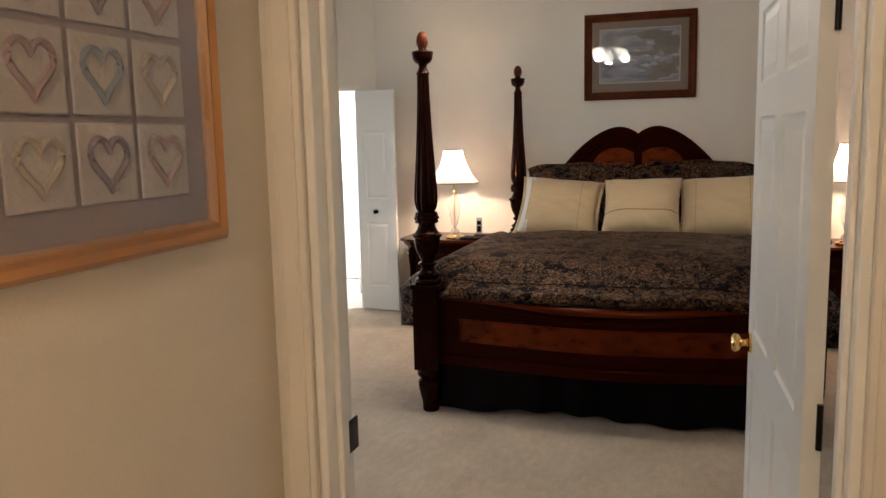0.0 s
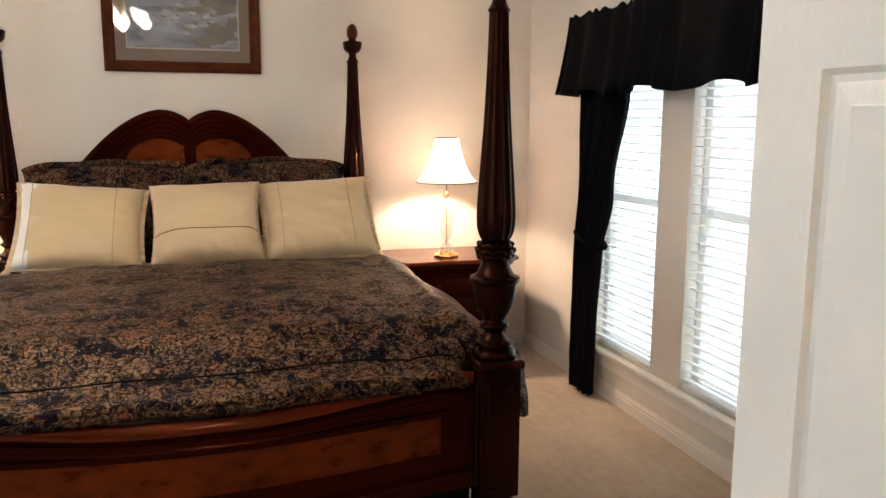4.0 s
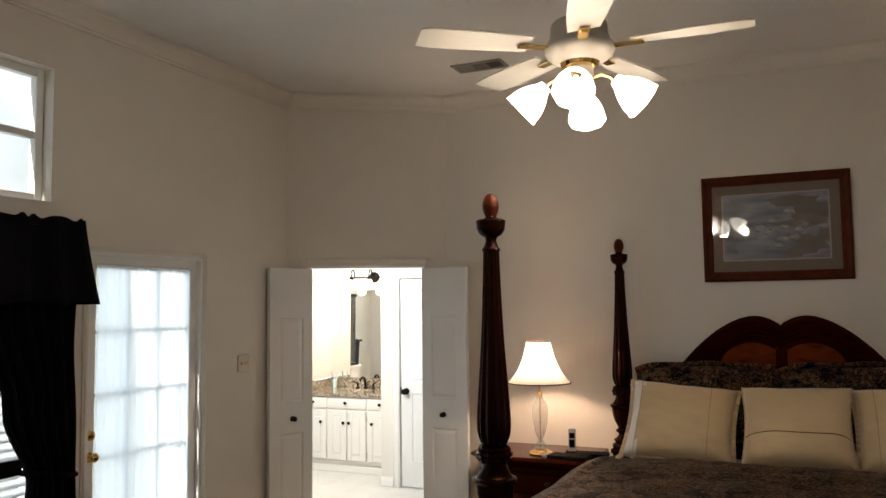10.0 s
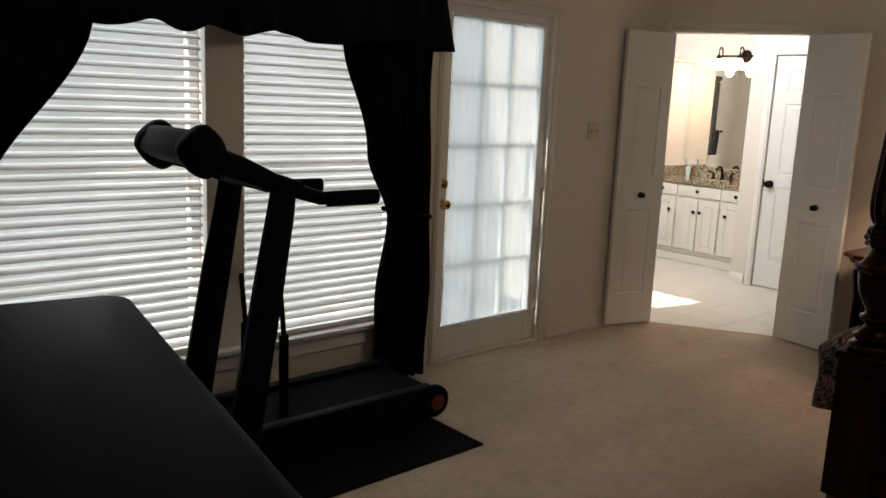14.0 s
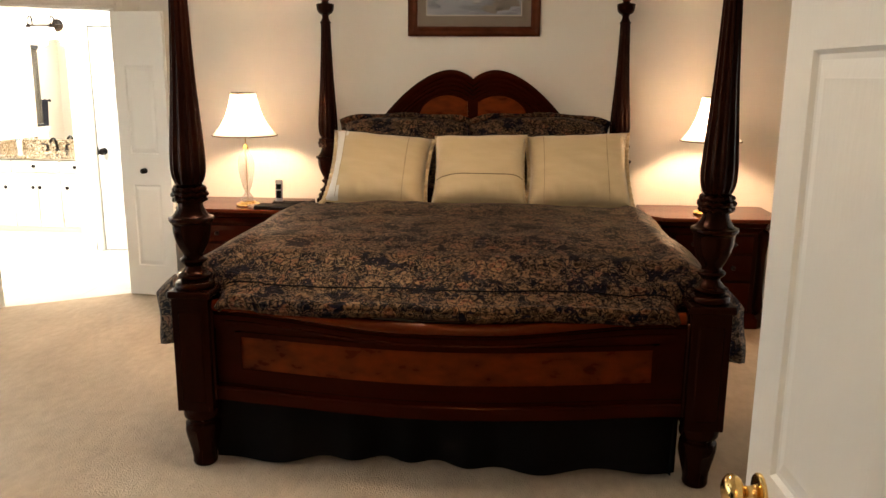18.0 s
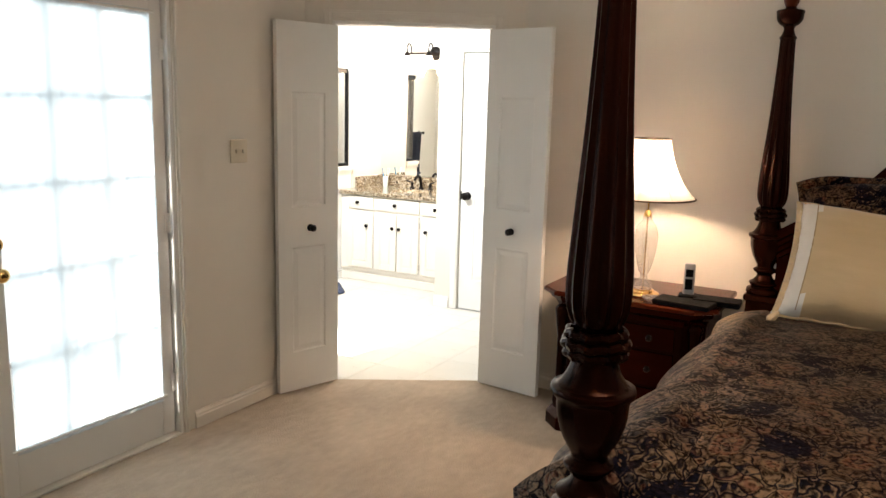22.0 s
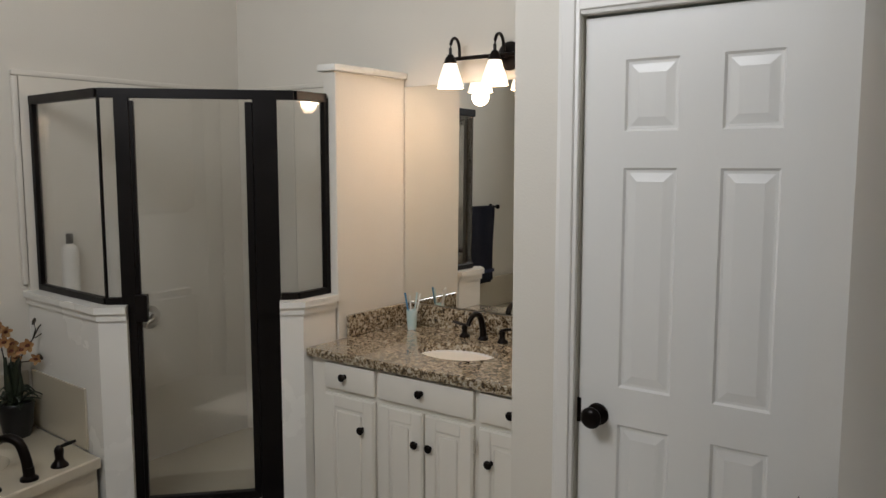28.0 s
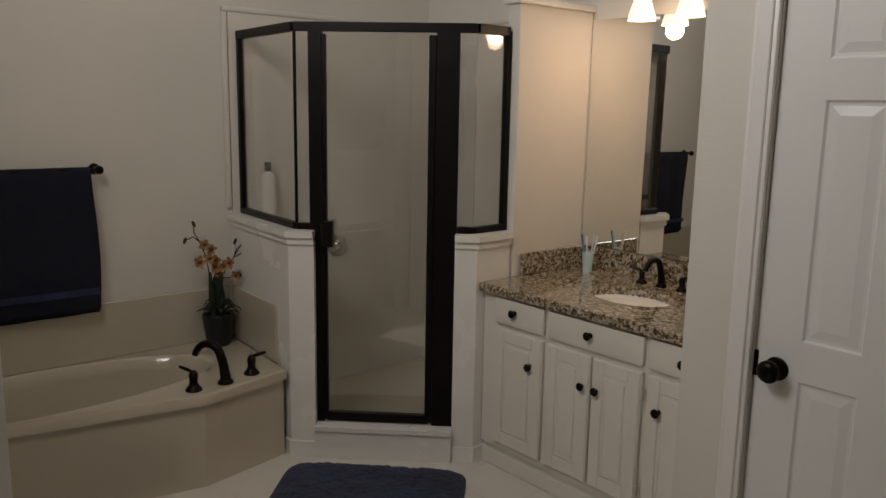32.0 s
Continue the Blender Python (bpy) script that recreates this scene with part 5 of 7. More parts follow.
pillow("throw_pillow", pose(0.66, -0.81, 1.040, -40, -3, -3), 0.61, 0.53, 0.23, GOLDSILK, "gold silk square cushion leaning at the bed edge", (("v", -0.66), ("v", 0.58)), 6, group=G_, ruffles=(-1, 1))


# ---------------------------------------------------------------- nightstands
def nightstand(m, label):
    root = thing("nightstand", m, label, "nightstand", "nightstands beside the bed")
    w, d, h = 0.85, 0.54, 0.725
    c = 0.09
    def plan(inset, cc):
        return [(-w / 2 + inset, 0), (w / 2 - inset, 0), (w / 2 - inset, -d + cc + inset), (w / 2 - cc - inset, -d + inset), (-w / 2 + cc + inset, -d + inset), (-w / 2 + inset, -d + cc + inset)]
    def stack(levels, mat, name, label_=""):
        bm = bmesh.new()
        rings = []
        for z, inset in levels:
            rings.append([bm.verts.new((x, y, z)) for x, y in plan(inset, c)])
        for a, b in zip(rings, rings[1:]):
            for i in range(6):
                j = (i + 1) % 6
                bm.faces.new((a[i], a[j], b[j], b[i]))
        bm.faces.new(rings[0])
        bm.faces.new(rings[-1])
        return part(name, bm, mat, root, label_, smooth=25)
    stack([(h - 0.03, 0.012), (h - 0.022, 0.0), (h - 0.008, 0.0), (h, 0.008)], NSTOP, "top", "polished reddish top")
    stack([(h - 0.10, 0.06), (h - 0.075, 0.05), (h - 0.055, 0.03), (h - 0.03, 0.022)], MAHOGANY_X, "cornice")
    stack([(0.10, 0.062), (h - 0.10, 0.062)], MAHOGANY, "body")
    stack([(0.0, 0.03), (0.06, 0.03), (0.085, 0.045), (0.10, 0.06)], MAHOGANY_X, "plinth")
    for i, (z0, z1) in enumerate(((0.12, 0.305), (0.32, 0.485), (0.50, 0.61))):
        dr = part("drawer", solid(-w / 2 + c + 0.09, w / 2 - c - 0.09, -d + 0.045, -d + 0.068, z0, z1, bevel=0.006, seg=2), MAHOGANY_X, root)
        for x in (-0.13, 0.13):
            part("pull", lathe(smooth_profile([(0, 0.016), (0.004, 0.016), (0.007, 0.006), (0.016, 0.012), (0.022, 0.009), (0.023, 0.001)], 3), 14), BRONZE, dr, "small dark brass pull", m=pose(x, -d + 0.046, (z0 + z1) / 2, 90, 0, 0))
    for s in (-1, 1):
        bm = lathe(smooth_profile([(0.10, 0.02), (0.14, 0.03), (0.22, 0.022), (0.45, 0.02), (0.56, 0.03), (0.615, 0.036), (0.635, 0.024)], 4), 20, flutes=6, depth=0.1, f0=0.2, f1=0.5)
        part("corner_pilaster", bm, MAHOGANY, root, m=pose(s * (w / 2 - c * 0.5 - 0.055), -d + c * 0.5 + 0.055, 0))
    return root


nightstand(pose(-1.56, -0.03, 0), "dark mahogany nightstand with brass pulls beside the bathroom door")
nightstand(pose(1.57, -0.03, 0), "dark mahogany nightstand with brass pulls near the window")


SHADETRIM = material("brown_shade_trim", (0.11, 0.075, 0.045), 0.8, scale=50)


def table_lamp(m, label, k_):
    root = thing("table_lamp", m, label, "lamp", "bedside lamps")
    part("base", lathe(smooth_profile([(0, 0.075), (0.008, 0.078), (0.018, 0.074), (0.022, 0.055), (0.03, 0.052), (0.034, 0.04), (0.036, 0.02)], 3), 32), BRASS, root, "polished brass foot")
    part("column", lathe(smooth_profile([(0.036, 0.045), (0.06, 0.04), (0.085, 0.02), (0.105, 0.018), (0.12, 0.026), (0.15, 0.036), (0.22, 0.052), (0.30, 0.056), (0.34, 0.044), (0.365, 0.024), (0.385, 0.022)], 3), 32, flutes=12, depth=0.07, f0=0.13, f1=0.33), CRYSTAL, root, "cut clear crystal body")
    bm = bmesh.new()
    tube(bm, [(0, 0, 0.03), (0, 0, 0.565)], 0.004, 8)
    lathe([(0.385, 0.02), (0.405, 0.016), (0.415, 0.01)], 16, bm=bm)
    lathe([(0.485, 0.014), (0.535, 0.016)], 14, bm=bm)
    part("stem", bm, BRASS, root)
    prof = [(0.475, 0.212), (0.50, 0.188), (0.545, 0.154), (0.605, 0.122), (0.675, 0.098), (0.75, 0.082)]
    prof = smooth_profile([(a, b * k_) for a, b in prof], 4)
    bm = bmesh.new()
    rings = []
    for z, r in prof:
        rings.append([bm.verts.new(((r * (1 - 0.012 * abs(math.sin(4 * a))) * math.cos(a)), r * (1 - 0.012 * abs(math.sin(4 * a))) * math.sin(a), z)) for a in (2 * math.pi * i / 48 for i in range(48))])
    for a, b in zip(rings, rings[1:]):
        for i in range(48):
            bm.faces.new((a[i], a[(i + 1) % 48], b[(i + 1) % 48], b[i]))
    sh = part("shade", bm, SHADECLOTH, root, "bell-shaped ivory cloth shade", smooth=60)
    for z, r in ((0.475, 0.212 * k_), (0.75, 0.082 * k_)):
        part("trim_band", tube(bmesh.new(), [(r * math.cos(2 * math.pi * i / 40), r * math.sin(2 * math.pi * i / 40), z) for i in range(40)], 0.0042, 6, closed=True), SHADETRIM, sh, "brown corded trim")
    for i in range(8):
        a = 2 * math.pi * i / 8
        part("rib", tube(bmesh.new(), [(r * 0.995 * math.cos(a), r * 0.995 * math.sin(a), z) for z, r in prof], 0.0028, 6), SHADECLOTH, sh)
    bm = bmesh.new()
    for a in (0, math.pi / 2):
        tube(bm, [(-0.08 * k_ * math.cos(a), -0.08 * k_ * math.sin(a), 0.745), (0.08 * k_ * math.cos(a), 0.08 * k_ * math.sin(a), 0.745)], 0.002, 6)
    part("spider", bm, BRASS, root)
    p = m.translation
    point_lamp("bedside_bulb", (p.x, p.y, p.z + 0.605), LAMP_W, (1.0, 0.69, 0.46), 0.035)
    return root


LAMP_W = 9.5
table_lamp(pose(-1.51, -0.40, 0.725), "crystal and brass table lamp, lit, with a bell shade", 1.0)
table_lamp(pose(1.535, -0.38, 0.725), "smaller crystal and brass table lamp, lit, near the window", 0.9)

ph = thing("cordless_phone", pose(-1.30, -0.38, 0.726, 0, 0, 10), "silver and black cordless phone standing in its cradle", "phone")
part("cradle", solid(-0.045, 0.045, -0.05, 0.05, 0, 0.03, bevel=0.012, seg=3), BLACKPLASTIC, ph)
hs = part("handset", solid(-0.025, 0.025, -0.014, 0.014, 0.02, 0.175, bevel=0.010, seg=3), SILVER, ph, m=pose(0, 0.005, 0, -8, 0, 0))
part("screen", solid(-0.017, 0.017, -0.0165, -0.014, 0.11, 0.145), BLACKPLASTIC, hs)
part("keypad", solid(-0.017, 0.017, -0.0165, -0.014, 0.05, 0.10, bevel=0.001), BLACKPLASTIC, hs)
gd = thing("glass_dish", pose(-1.44, -0.495, 0.726), "small round clear glass dish on the nightstand", "dish")
part("dish_body", lathe(smooth_profile([(0, 0.03), (0.004, 0.034), (0.018, 0.045), (0.02, 0.043), (0.007, 0.03), (0.006, 0.002)], 3), 28), CRYSTAL, gd)
nb_ = thing("notebook", pose(-1.29, -0.48, 0.726, 0, 0, -6), "flat black leather folder lying on the nightstand", "notebook")
part("cover", solid(-0.13, 0.13, -0.075, 0.06, 0, 0.022, bevel=0.004), BLACKPLASTIC, nb_)
nb2 = thing("notebook", pose(-1.15, -0.38, 0.726, 0, 0, 4), "second black folder beside the phone", "notebook")
part("cover", solid(-0.12, 0.09, -0.06, 0.06, 0, 0.026, bevel=0.004), BLACKPLASTIC, nb2)


# ---------------------------------------------------------------- pictures
def lake_picture():
    m = bpy.data.materials.new("lake_painting")
    m.use_nodes = True
    nt = m.node_tree
    b = nt.nodes["Principled BSDF"]
    co = nt.nodes.new("ShaderNodeTexCoord")
    mp = nt.nodes.new("ShaderNodeMapping")
    mp.inputs["Scale"].default_value = (1, 1, 3.0)
    nt.links.new(co.outputs["Object"], mp.inputs["Vector"])
    n = nt.nodes.new("ShaderNodeTexNoise")
    n.inputs["Scale"].default_value, n.inputs["Detail"].default_value = 5.0, 6.0
    nt.links.new(mp.outputs["Vector"], n.inputs["Vector"])
    r = nt.nodes.new("ShaderNodeValToRGB")
    cr = r.color_ramp
    cr.elements[0].position, cr.elements[0].color = 0.35, (0.13, 0.137, 0.16, 1)
    cr.elements[1].position, cr.elements[1].color = 0.68, (0.33, 0.335, 0.36, 1)
    cr.elements.new(0.52).color = (0.21, 0.22, 0.25, 1)
    nt.links.new(n.outputs["Fac"], r.inputs["Fac"])
    nt.links.new(r.outputs["Color"], b.inputs["Base Color"])
    b.inputs["Roughness"].default_value = 0.8
    return m


def framed(name, m, w, h, fw, fmat, label, deep=0.03):
    """A picture frame in x and z, its face towards -y."""
    root = thing(name, m, label, "picture")
    prof = [(0.0, 0.0), (0.0, -deep * 0.7), (fw * 0.25, -deep), (fw * 0.55, -deep * 0.75), (fw * 0.8, -deep * 0.85), (fw, -deep * 0.45), (fw, -0.004)]
    for q in range(4):
        bm = bmesh.new()
        L = (w if q % 2 == 0 else h) / 2
        D = (h if q % 2 == 0 else w) / 2
        a = [bm.verts.new((-L + i, y, -D + i)) for i, y in prof]
        b = [bm.verts.new((L - i, y, -D + i)) for i, y in prof]
        for i in range(len(a) - 1):
            bm.faces.new((a[i], a[i + 1], b[i + 1], b[i]))
        bm.faces.new((a[0], b[0], b[-1], a[-1]))
        part("frame_side", bm, fmat, root, m=pose(0, 0, 0, 0, 90 * q, 0), smooth=30)
    return root


LAKE = lake_picture()
MATBEVEL = material("pale_mat_bevel", (0.42, 0.38, 0.33), 0.85, scale=40)
pic = framed("framed_picture", pose(-0.01, -0.003, 2.21), 0.90, 0.70, 0.065, WALNUTFRAME, "walnut-framed lake and wildfowl picture above the bed")
part("mat_board", solid(-0.39, 0.39, -0.010, -0.004, -0.29, 0.29), MATBOARD, pic)
part("mat_bevel", solid(-0.325, 0.325, -0.0125, -0.0105, -0.215, 0.225), MATBEVEL, pic)
part("print", solid(-0.318, 0.318, -0.0145, -0.013, -0.208, 0.218), LAKE, pic, "grey lake scene")
random.seed(4)


def daub(cx, cz, w, h, depth, mat, rough=0.3, n=22):
    """A flat irregular patch of paint on the print."""
    ks = [random.uniform(1 - rough, 1) for _ in range(n)]
    pts = [(cx + w * 0.5 * ks[i] * math.cos(2 * math.pi * i / n), cz + h * 0.5 * ks[i] * math.sin(2 * math.pi * i / n)) for i in range(n)]
    part("painted_shape", prism([(max(-0.316, min(0.316, x)), max(-0.206, min(0.216, z))) for x, z in pts], -0.0146 - depth, -0.0145), mat, pic, smooth=0)


P_TREE = material("painted_trees", (0.10, 0.088, 0.075), 0.85, other=(0.17, 0.15, 0.13), scale=45)
P_ROCK = material("painted_rocks", (0.24, 0.20, 0.165), 0.85, other=(0.09, 0.075, 0.065), scale=60)
P_WATER = material("painted_water", (0.20, 0.21, 0.245), 0.85, other=(0.27, 0.275, 0.30), scale=30, stretch=(0.2, 1, 2))
P_BIRD = material("painted_plumage", (0.50, 0.49, 0.47), 0.85, other=(0.15, 0.14, 0.14), scale=70)
daub(-0.17, -0.13, 0.28, 0.09, 0.0001, P_WATER, 0.5)
daub(-0.20, 0.05, 0.22, 0.05, 0.0001, P_WATER, 0.5)
daub(0.12, 0.165, 0.40, 0.10, 0.0002, P_TREE, 0.4)
daub(0.23, 0.10, 0.24, 0.15, 0.0003, P_TREE, 0.4)
for x, z, w, h in ((0.25, 0.03, 0.20, 0.10), (0.16, 0.06, 0.20, 0.06), (0.10, 0.02, 0.16, 0.05), (0.02, 0.015, 0.14, 0.035), (0.22, -0.12, 0.26, 0.16), (0.29, -0.06, 0.10, 0.12), (0.12, -0.17, 0.20, 0.07)):
    daub(x, z, w, h, 0.0004, P_ROCK, 0.5)
for x, z, w, h in ((-0.09, 0.0, 0.07, 0.05), (-0.02, 0.045, 0.08, 0.03), (-0.05, -0.03, 0.06, 0.03), (0.04, -0.075, 0.10, 0.04), (0.12, -0.07, 0.08, 0.035), (0.09, 0.10, 0.09, 0.03), (0.14, -0.02, 0.07, 0.03), (0.06, 0.0, 0.06, 0.03), (-0.15, -0.01, 0.04, 0.02), (0.02, -0.12, 0.07, 0.025)):
    daub(x, z, w, h, 0.0006, P_BIRD, 0.45, 14)
    daub(x + w * 0.35, z + h * 0.4, w * 0.3, h * 0.5, 0.0008, P_TREE, 0.2, 10)
    daub(x - w * 0.2, z - h * 0.5, w * 0.7, h * 0.3, 0.0008, P_ROCK, 0.4, 12)
o = part("glass", solid(-0.385, 0.385, -0.0165, -0.0155, -0.285, 0.285), PICGLASS, pic)
o.visible_shadow = False

# quilt of hearts in an oak frame on the hallway wall
QY0, QY1, QZ0, QZ1 = -6.51, -5.72, 1.435, 2.22
LILAC = material("lilac_quilt_cloth", (0.27, 0.215, 0.215), 0.9, scale=30, bump=0.3, bump_scale=180)
CREAMQ = material("cream_quilt_cloth", (0.43, 0.375, 0.345), 0.9, scale=30, bump=0.4, bump_scale=120)
HEARTS = [material("rose_cloth", (0.30, 0.205, 0.20), 0.9, scale=40), material("blue_cloth", (0.22, 0.24, 0.27), 0.9, scale=40), material("straw_cloth", (0.36, 0.30, 0.22), 0.9, scale=40), material("plum_cloth", (0.22, 0.17, 0.19), 0.9, scale=40)]
QW, QH = QY1 - QY0, QZ1 - QZ0
quilt = framed("framed_quilt", pose(HALL_W + 0.003, (QY0 + QY1) / 2, (QZ0 + QZ1) / 2, 0, 0, 90), QW, QH, 0.035, OAK, "oak-framed patchwork of stitched hearts behind glass", 0.028)
part("backing_cloth", solid(-QW / 2 + 0.02, QW / 2 - 0.02, -0.008, -0.004, -QH / 2 + 0.02, QH / 2 - 0.02), LILAC, quilt)
heart = []
for i in range(28):
    t = 2 * math.pi * i / 28
    heart.append((0.0022 * 16 * math.sin(t) ** 3, 0.0024 * (13 * math.cos(t) - 5 * math.cos(2 * t) - 2 * math.cos(3 * t) - math.cos(4 * t))))
n_c = 6
for i in range(n_c):
    for j in range(5):
        cx, cz = QW / 2 - 0.14 - i * 0.12, -QH / 2 + 0.135 + j * 0.118
        if cx < -QW / 2 + 0.08 or cz > QH / 2 - 0.08:
            continue
        sq = part("patch", solid(-0.055, 0.055, -0.012, -0.008, -0.054, 0.054, bevel=0.002), CREAMQ, quilt, m=pose(cx, 0, cz))
        rim = part("heart", tube(bmesh.new(), [(x, -0.0125, z + 0.004) for x, z in heart], 0.0055, 6, closed=True), HEARTS[(i * 3 + j * 2) % 4], sq)
o = part("glass", solid(-QW / 2 + 0.025, QW / 2 - 0.025, -0.021, -0.02, -QH / 2 + 0.025, QH / 2 - 0.025), PICGLASS, quilt)
o.visible_shadow = False


# ---------------------------------------------------------------- curtains
def valance(m, length, label, sy):
    """Gathered valance: x along the wall, +y into the room."""
    root = thing("valance", m, label, "valance")
    def fn(u, v):
        x = u * length
        z = 0.43 * v
        g_ = math.sin(x * 34 + 2.0 * math.sin(x * 6.3)) * 0.014 + math.sin(x * 13 + 1) * 0.012
        flare = 0.16 + 0.05 * (1 - v) ** 1.5
        y = flare + g_ * (0.5 + (1 - v))
        zz = z + (0.018 * math.sin(x * 17 + 2 * math.sin(x * 5)) if v < 0.01 else 0) + (0.010 * math.sin(x * 55 + math.sin(x * 21) * 2) if v > 0.99 else 0)
        over = (0.06 * (1 - v)) * (2 * u - 1) * (abs(2 * u - 1) ** 12)
        return (x + over, y, zz)
    part("valance_front", thicken(sheet(170, 8, fn), 0.006), BLACKCLOTH, root, smooth=180)
    for xx, s in ((0.0, -1), (length, 1)):
        bm = sheet(10, 8, lambda u, v: (xx + s * (0.06 * (1 - v) * u + 0.006 * math.sin(u * 14)), 0.01 + (0.16 + 0.05 * (1 - v) ** 1.5) * u, 0.43 * v))
        part("valance_return", thicken(bm, 0.006), BLACKCLOTH, root, smooth=180)
    part("header_board", solid(0.01, length - 0.01, 0.004, 0.15, 0.385, 0.40), DARKWOOD, root)
    return root


def panel_curtain(m, outer, inner_fn, z1, label, y0=0.09):
    """A tied-back panel: x from outer to inner_fn(z), +y into the room."""
    root = thing("curtain", m, label, "curtain")
    def fn(u, v):
        z = 0.015 + (z1 - 0.015) * v
        i_ = inner_fn(z)
        x = outer + (i_ - outer) * u
        w = abs(i_ - outer)
        pl = 0.026 * math.sin(u * 40 + 1.2 * math.sin(v * 5)) + 0.01 * math.sin(u * 17 + v * 7)
        return (x + 0.006 * math.sin(v * 19 + u * 9), y0 + pl, z)
    part("curtain_cloth", thicken(sheet(80, 40, fn), 0.005), BLACKCLOTH, root, smooth=180)
    zt = 0.92
    i_ = inner_fn(zt)
    lo, hi = min(outer, i_) - 0.015, max(outer, i_) + 0.012
    bm = bmesh.new()
    n = 28
    tube(bm, [((lo + hi) / 2 + (hi - lo) / 2 * math.cos(2 * math.pi * k_ / n), y0 + 0.055 * math.sin(2 * math.pi * k_ / n), zt + 0.03 * math.cos(2 * math.pi * k_ / n)) for k_ in range(n)], 0.014, 6, closed=True)
    part("tieback", bm, BLACKCLOTH, root)
    return root


MW = pose(X_W, 0, 0, 0, 0, -90)                  # x runs towards -y
ME = pose(X_E, 0, 0, 0, 0, 90)                   # x runs towards +y
valance(MW @ pose(2.66, 0, 1.75), 2.30, "gathered black cloth valance above the double window", 1)
valance(ME @ pose(-2.76, 0, 1.73), 1.81, "gathered black cloth valance above the bright window", 1)
panel_curtain(MW, 2.63, spline([(0, 2.97), (0.4, 2.955), (0.88, 2.90), (1.25, 3.04), (1.75, 3.20), (2.2, 3.3)]), 2.1, "black tied-back curtain panel beside the patio door")
panel_curtain(MW, 4.95, spline([(0, 4.62), (0.4, 4.66), (1.0, 4.74), (1.8, 4.32), (2.2, 4.2)]), 2.1, "black tied-back curtain panel behind the treadmill")
panel_curtain(ME, -0.99, spline([(0, -1.21), (0.4, -1.20), (0.85, -1.25), (1.2, -1.38), (1.7, -1.50), (2.2, -1.55)]), 2.1, "black tied-back curtain panel near the nightstand")


# ---------------------------------------------------------------- treadmill, dresser
tm = thing("treadmill", pose(-2.95, -3.90, 0) @ Matrix.Diagonal((0.66, 1, 1, 1)), "black folding treadmill facing along the window wall", "treadmill")
tmat = thing("floor_mat", pose(0, 0, 0), "thin black rubber mat under the treadmill", "mat")
part("mat_sheet", solid(-3.30, -2.41, -4.95, -2.98, 0.0, 0.008, bevel=0.003), RUBBER, tmat)
bm = bmesh.new()
box(bm, -0.36, 0.36, -0.75, 0.90, 0.07, 0.16, 0.02, 2)
part("deck", bm, BLACKPLASTIC, tm)
part("belt", solid(-0.25, 0.25, -0.6, 0.9, 0.158, 0.17, bevel=0.004), RUBBER, tm, "worn black running belt")
for s in (-1, 1):
    part("side_rail", solid(s * 0.31 - 0.045, s * 0.31 + 0.045, -0.6, 0.88, 0.155, 0.195, bevel=0.012, seg=2), BLACKPLASTIC, tm)
    part("roller_cap", lathe(smooth_profile([(-0.02, 0.06), (0.0, 0.075), (0.05, 0.075), (0.06, 0.06), (0.062, 0.05)], 3), 24), BLACKPLASTIC, tm, m=pose(s * 0.33, 0.88, 0.12, 0, 90 * s, 0))
    part("cap_disc", lathe([(0, 0.038), (0.006, 0.038), (0.008, 0.034)], 20), REDPLASTIC, tm, "dark red roller end cap", m=pose(s * 0.395, 0.88, 0.12, 0, 90 * s, 0))
    bm = bmesh.new()
    tube(bm, [(s * 0.34, -0.105, 0.09), (s * 0.34, -0.045, 0.42), (s * 0.335, 0.02, 0.78), (s * 0.33, 0.07, 1.05), (s * 0.325, 0.085, 1.15)], [0.075, 0.07, 0.066, 0.06, 0.056], 10)
    bmesh.ops.scale(bm, vec=(0.7, 1, 1), space=Matrix.Translation((-s * 0.36, 0, 0)), verts=bm.verts)
    part("upright", bm, BLACKPLASTIC, tm)
    bm = bmesh.new()
    tube(bm, [(s * 0.33, -0.24, 1.28), (s * 0.33, -0.10, 1.235), (s * 0.33, 0.04, 1.175), (s * 0.33, 0.16, 1.14)], [0.05, 0.045, 0.038, 0.034], 12)
    part("console_arm", bm, BLACKPLASTIC, tm)
    bm = bmesh.new()
    tube(bm, [(s * 0.33, 0.05, 1.17), (s * 0.33, 0.16, 1.135), (s * 0.33, 0.25, 1.105), (s * 0.33, 0.52, 1.10)], [0.034, 0.03, 0.027, 0.027], 12)
    part("handrail", bm, BLACKPLASTIC, tm)
    part("hand_grip", lathe(smooth_profile([(0.0, 0.028), (0.01, 0.032), (0.22, 0.032), (0.235, 0.026), (0.237, 0.004)], 3), 16), RUBBER, tm, m=pose(s * 0.33, 0.29, 1.10, -90, 0, 0))
    part("foot_pad", solid(s * 0.3 - 0.05, s * 0.3 + 0.05, 0.65, 0.8, 0.008, 0.075, bevel=0.01), RUBBER, tm)
    part("front_wheel", lathe([(-0.02, 0.06), (-0.015, 0.068), (0.015, 0.068), (0.02, 0.06)], 20), RUBBER, tm, m=pose(s * 0.3, -0.6, 0.076, 0, 90, 0))
part("motor_cover", solid(-0.36, 0.36, -0.82, -0.30, 0.1, 0.25, bevel=0.05, seg=4), BLACKPLASTIC, tm)
for x, y in ((0.12, 0.17), (-0.25, 0.12)):
    bm = bmesh.new()
    tube(bm, [(x, y, 0.17), (x, y, 0.52)], 0.022, 10)
    tube(bm, [(x, y, 0.52), (x, y - 0.02, 0.74)], 0.012, 8)
    part("gas_strut", bm, BLACKPLASTIC, tm)
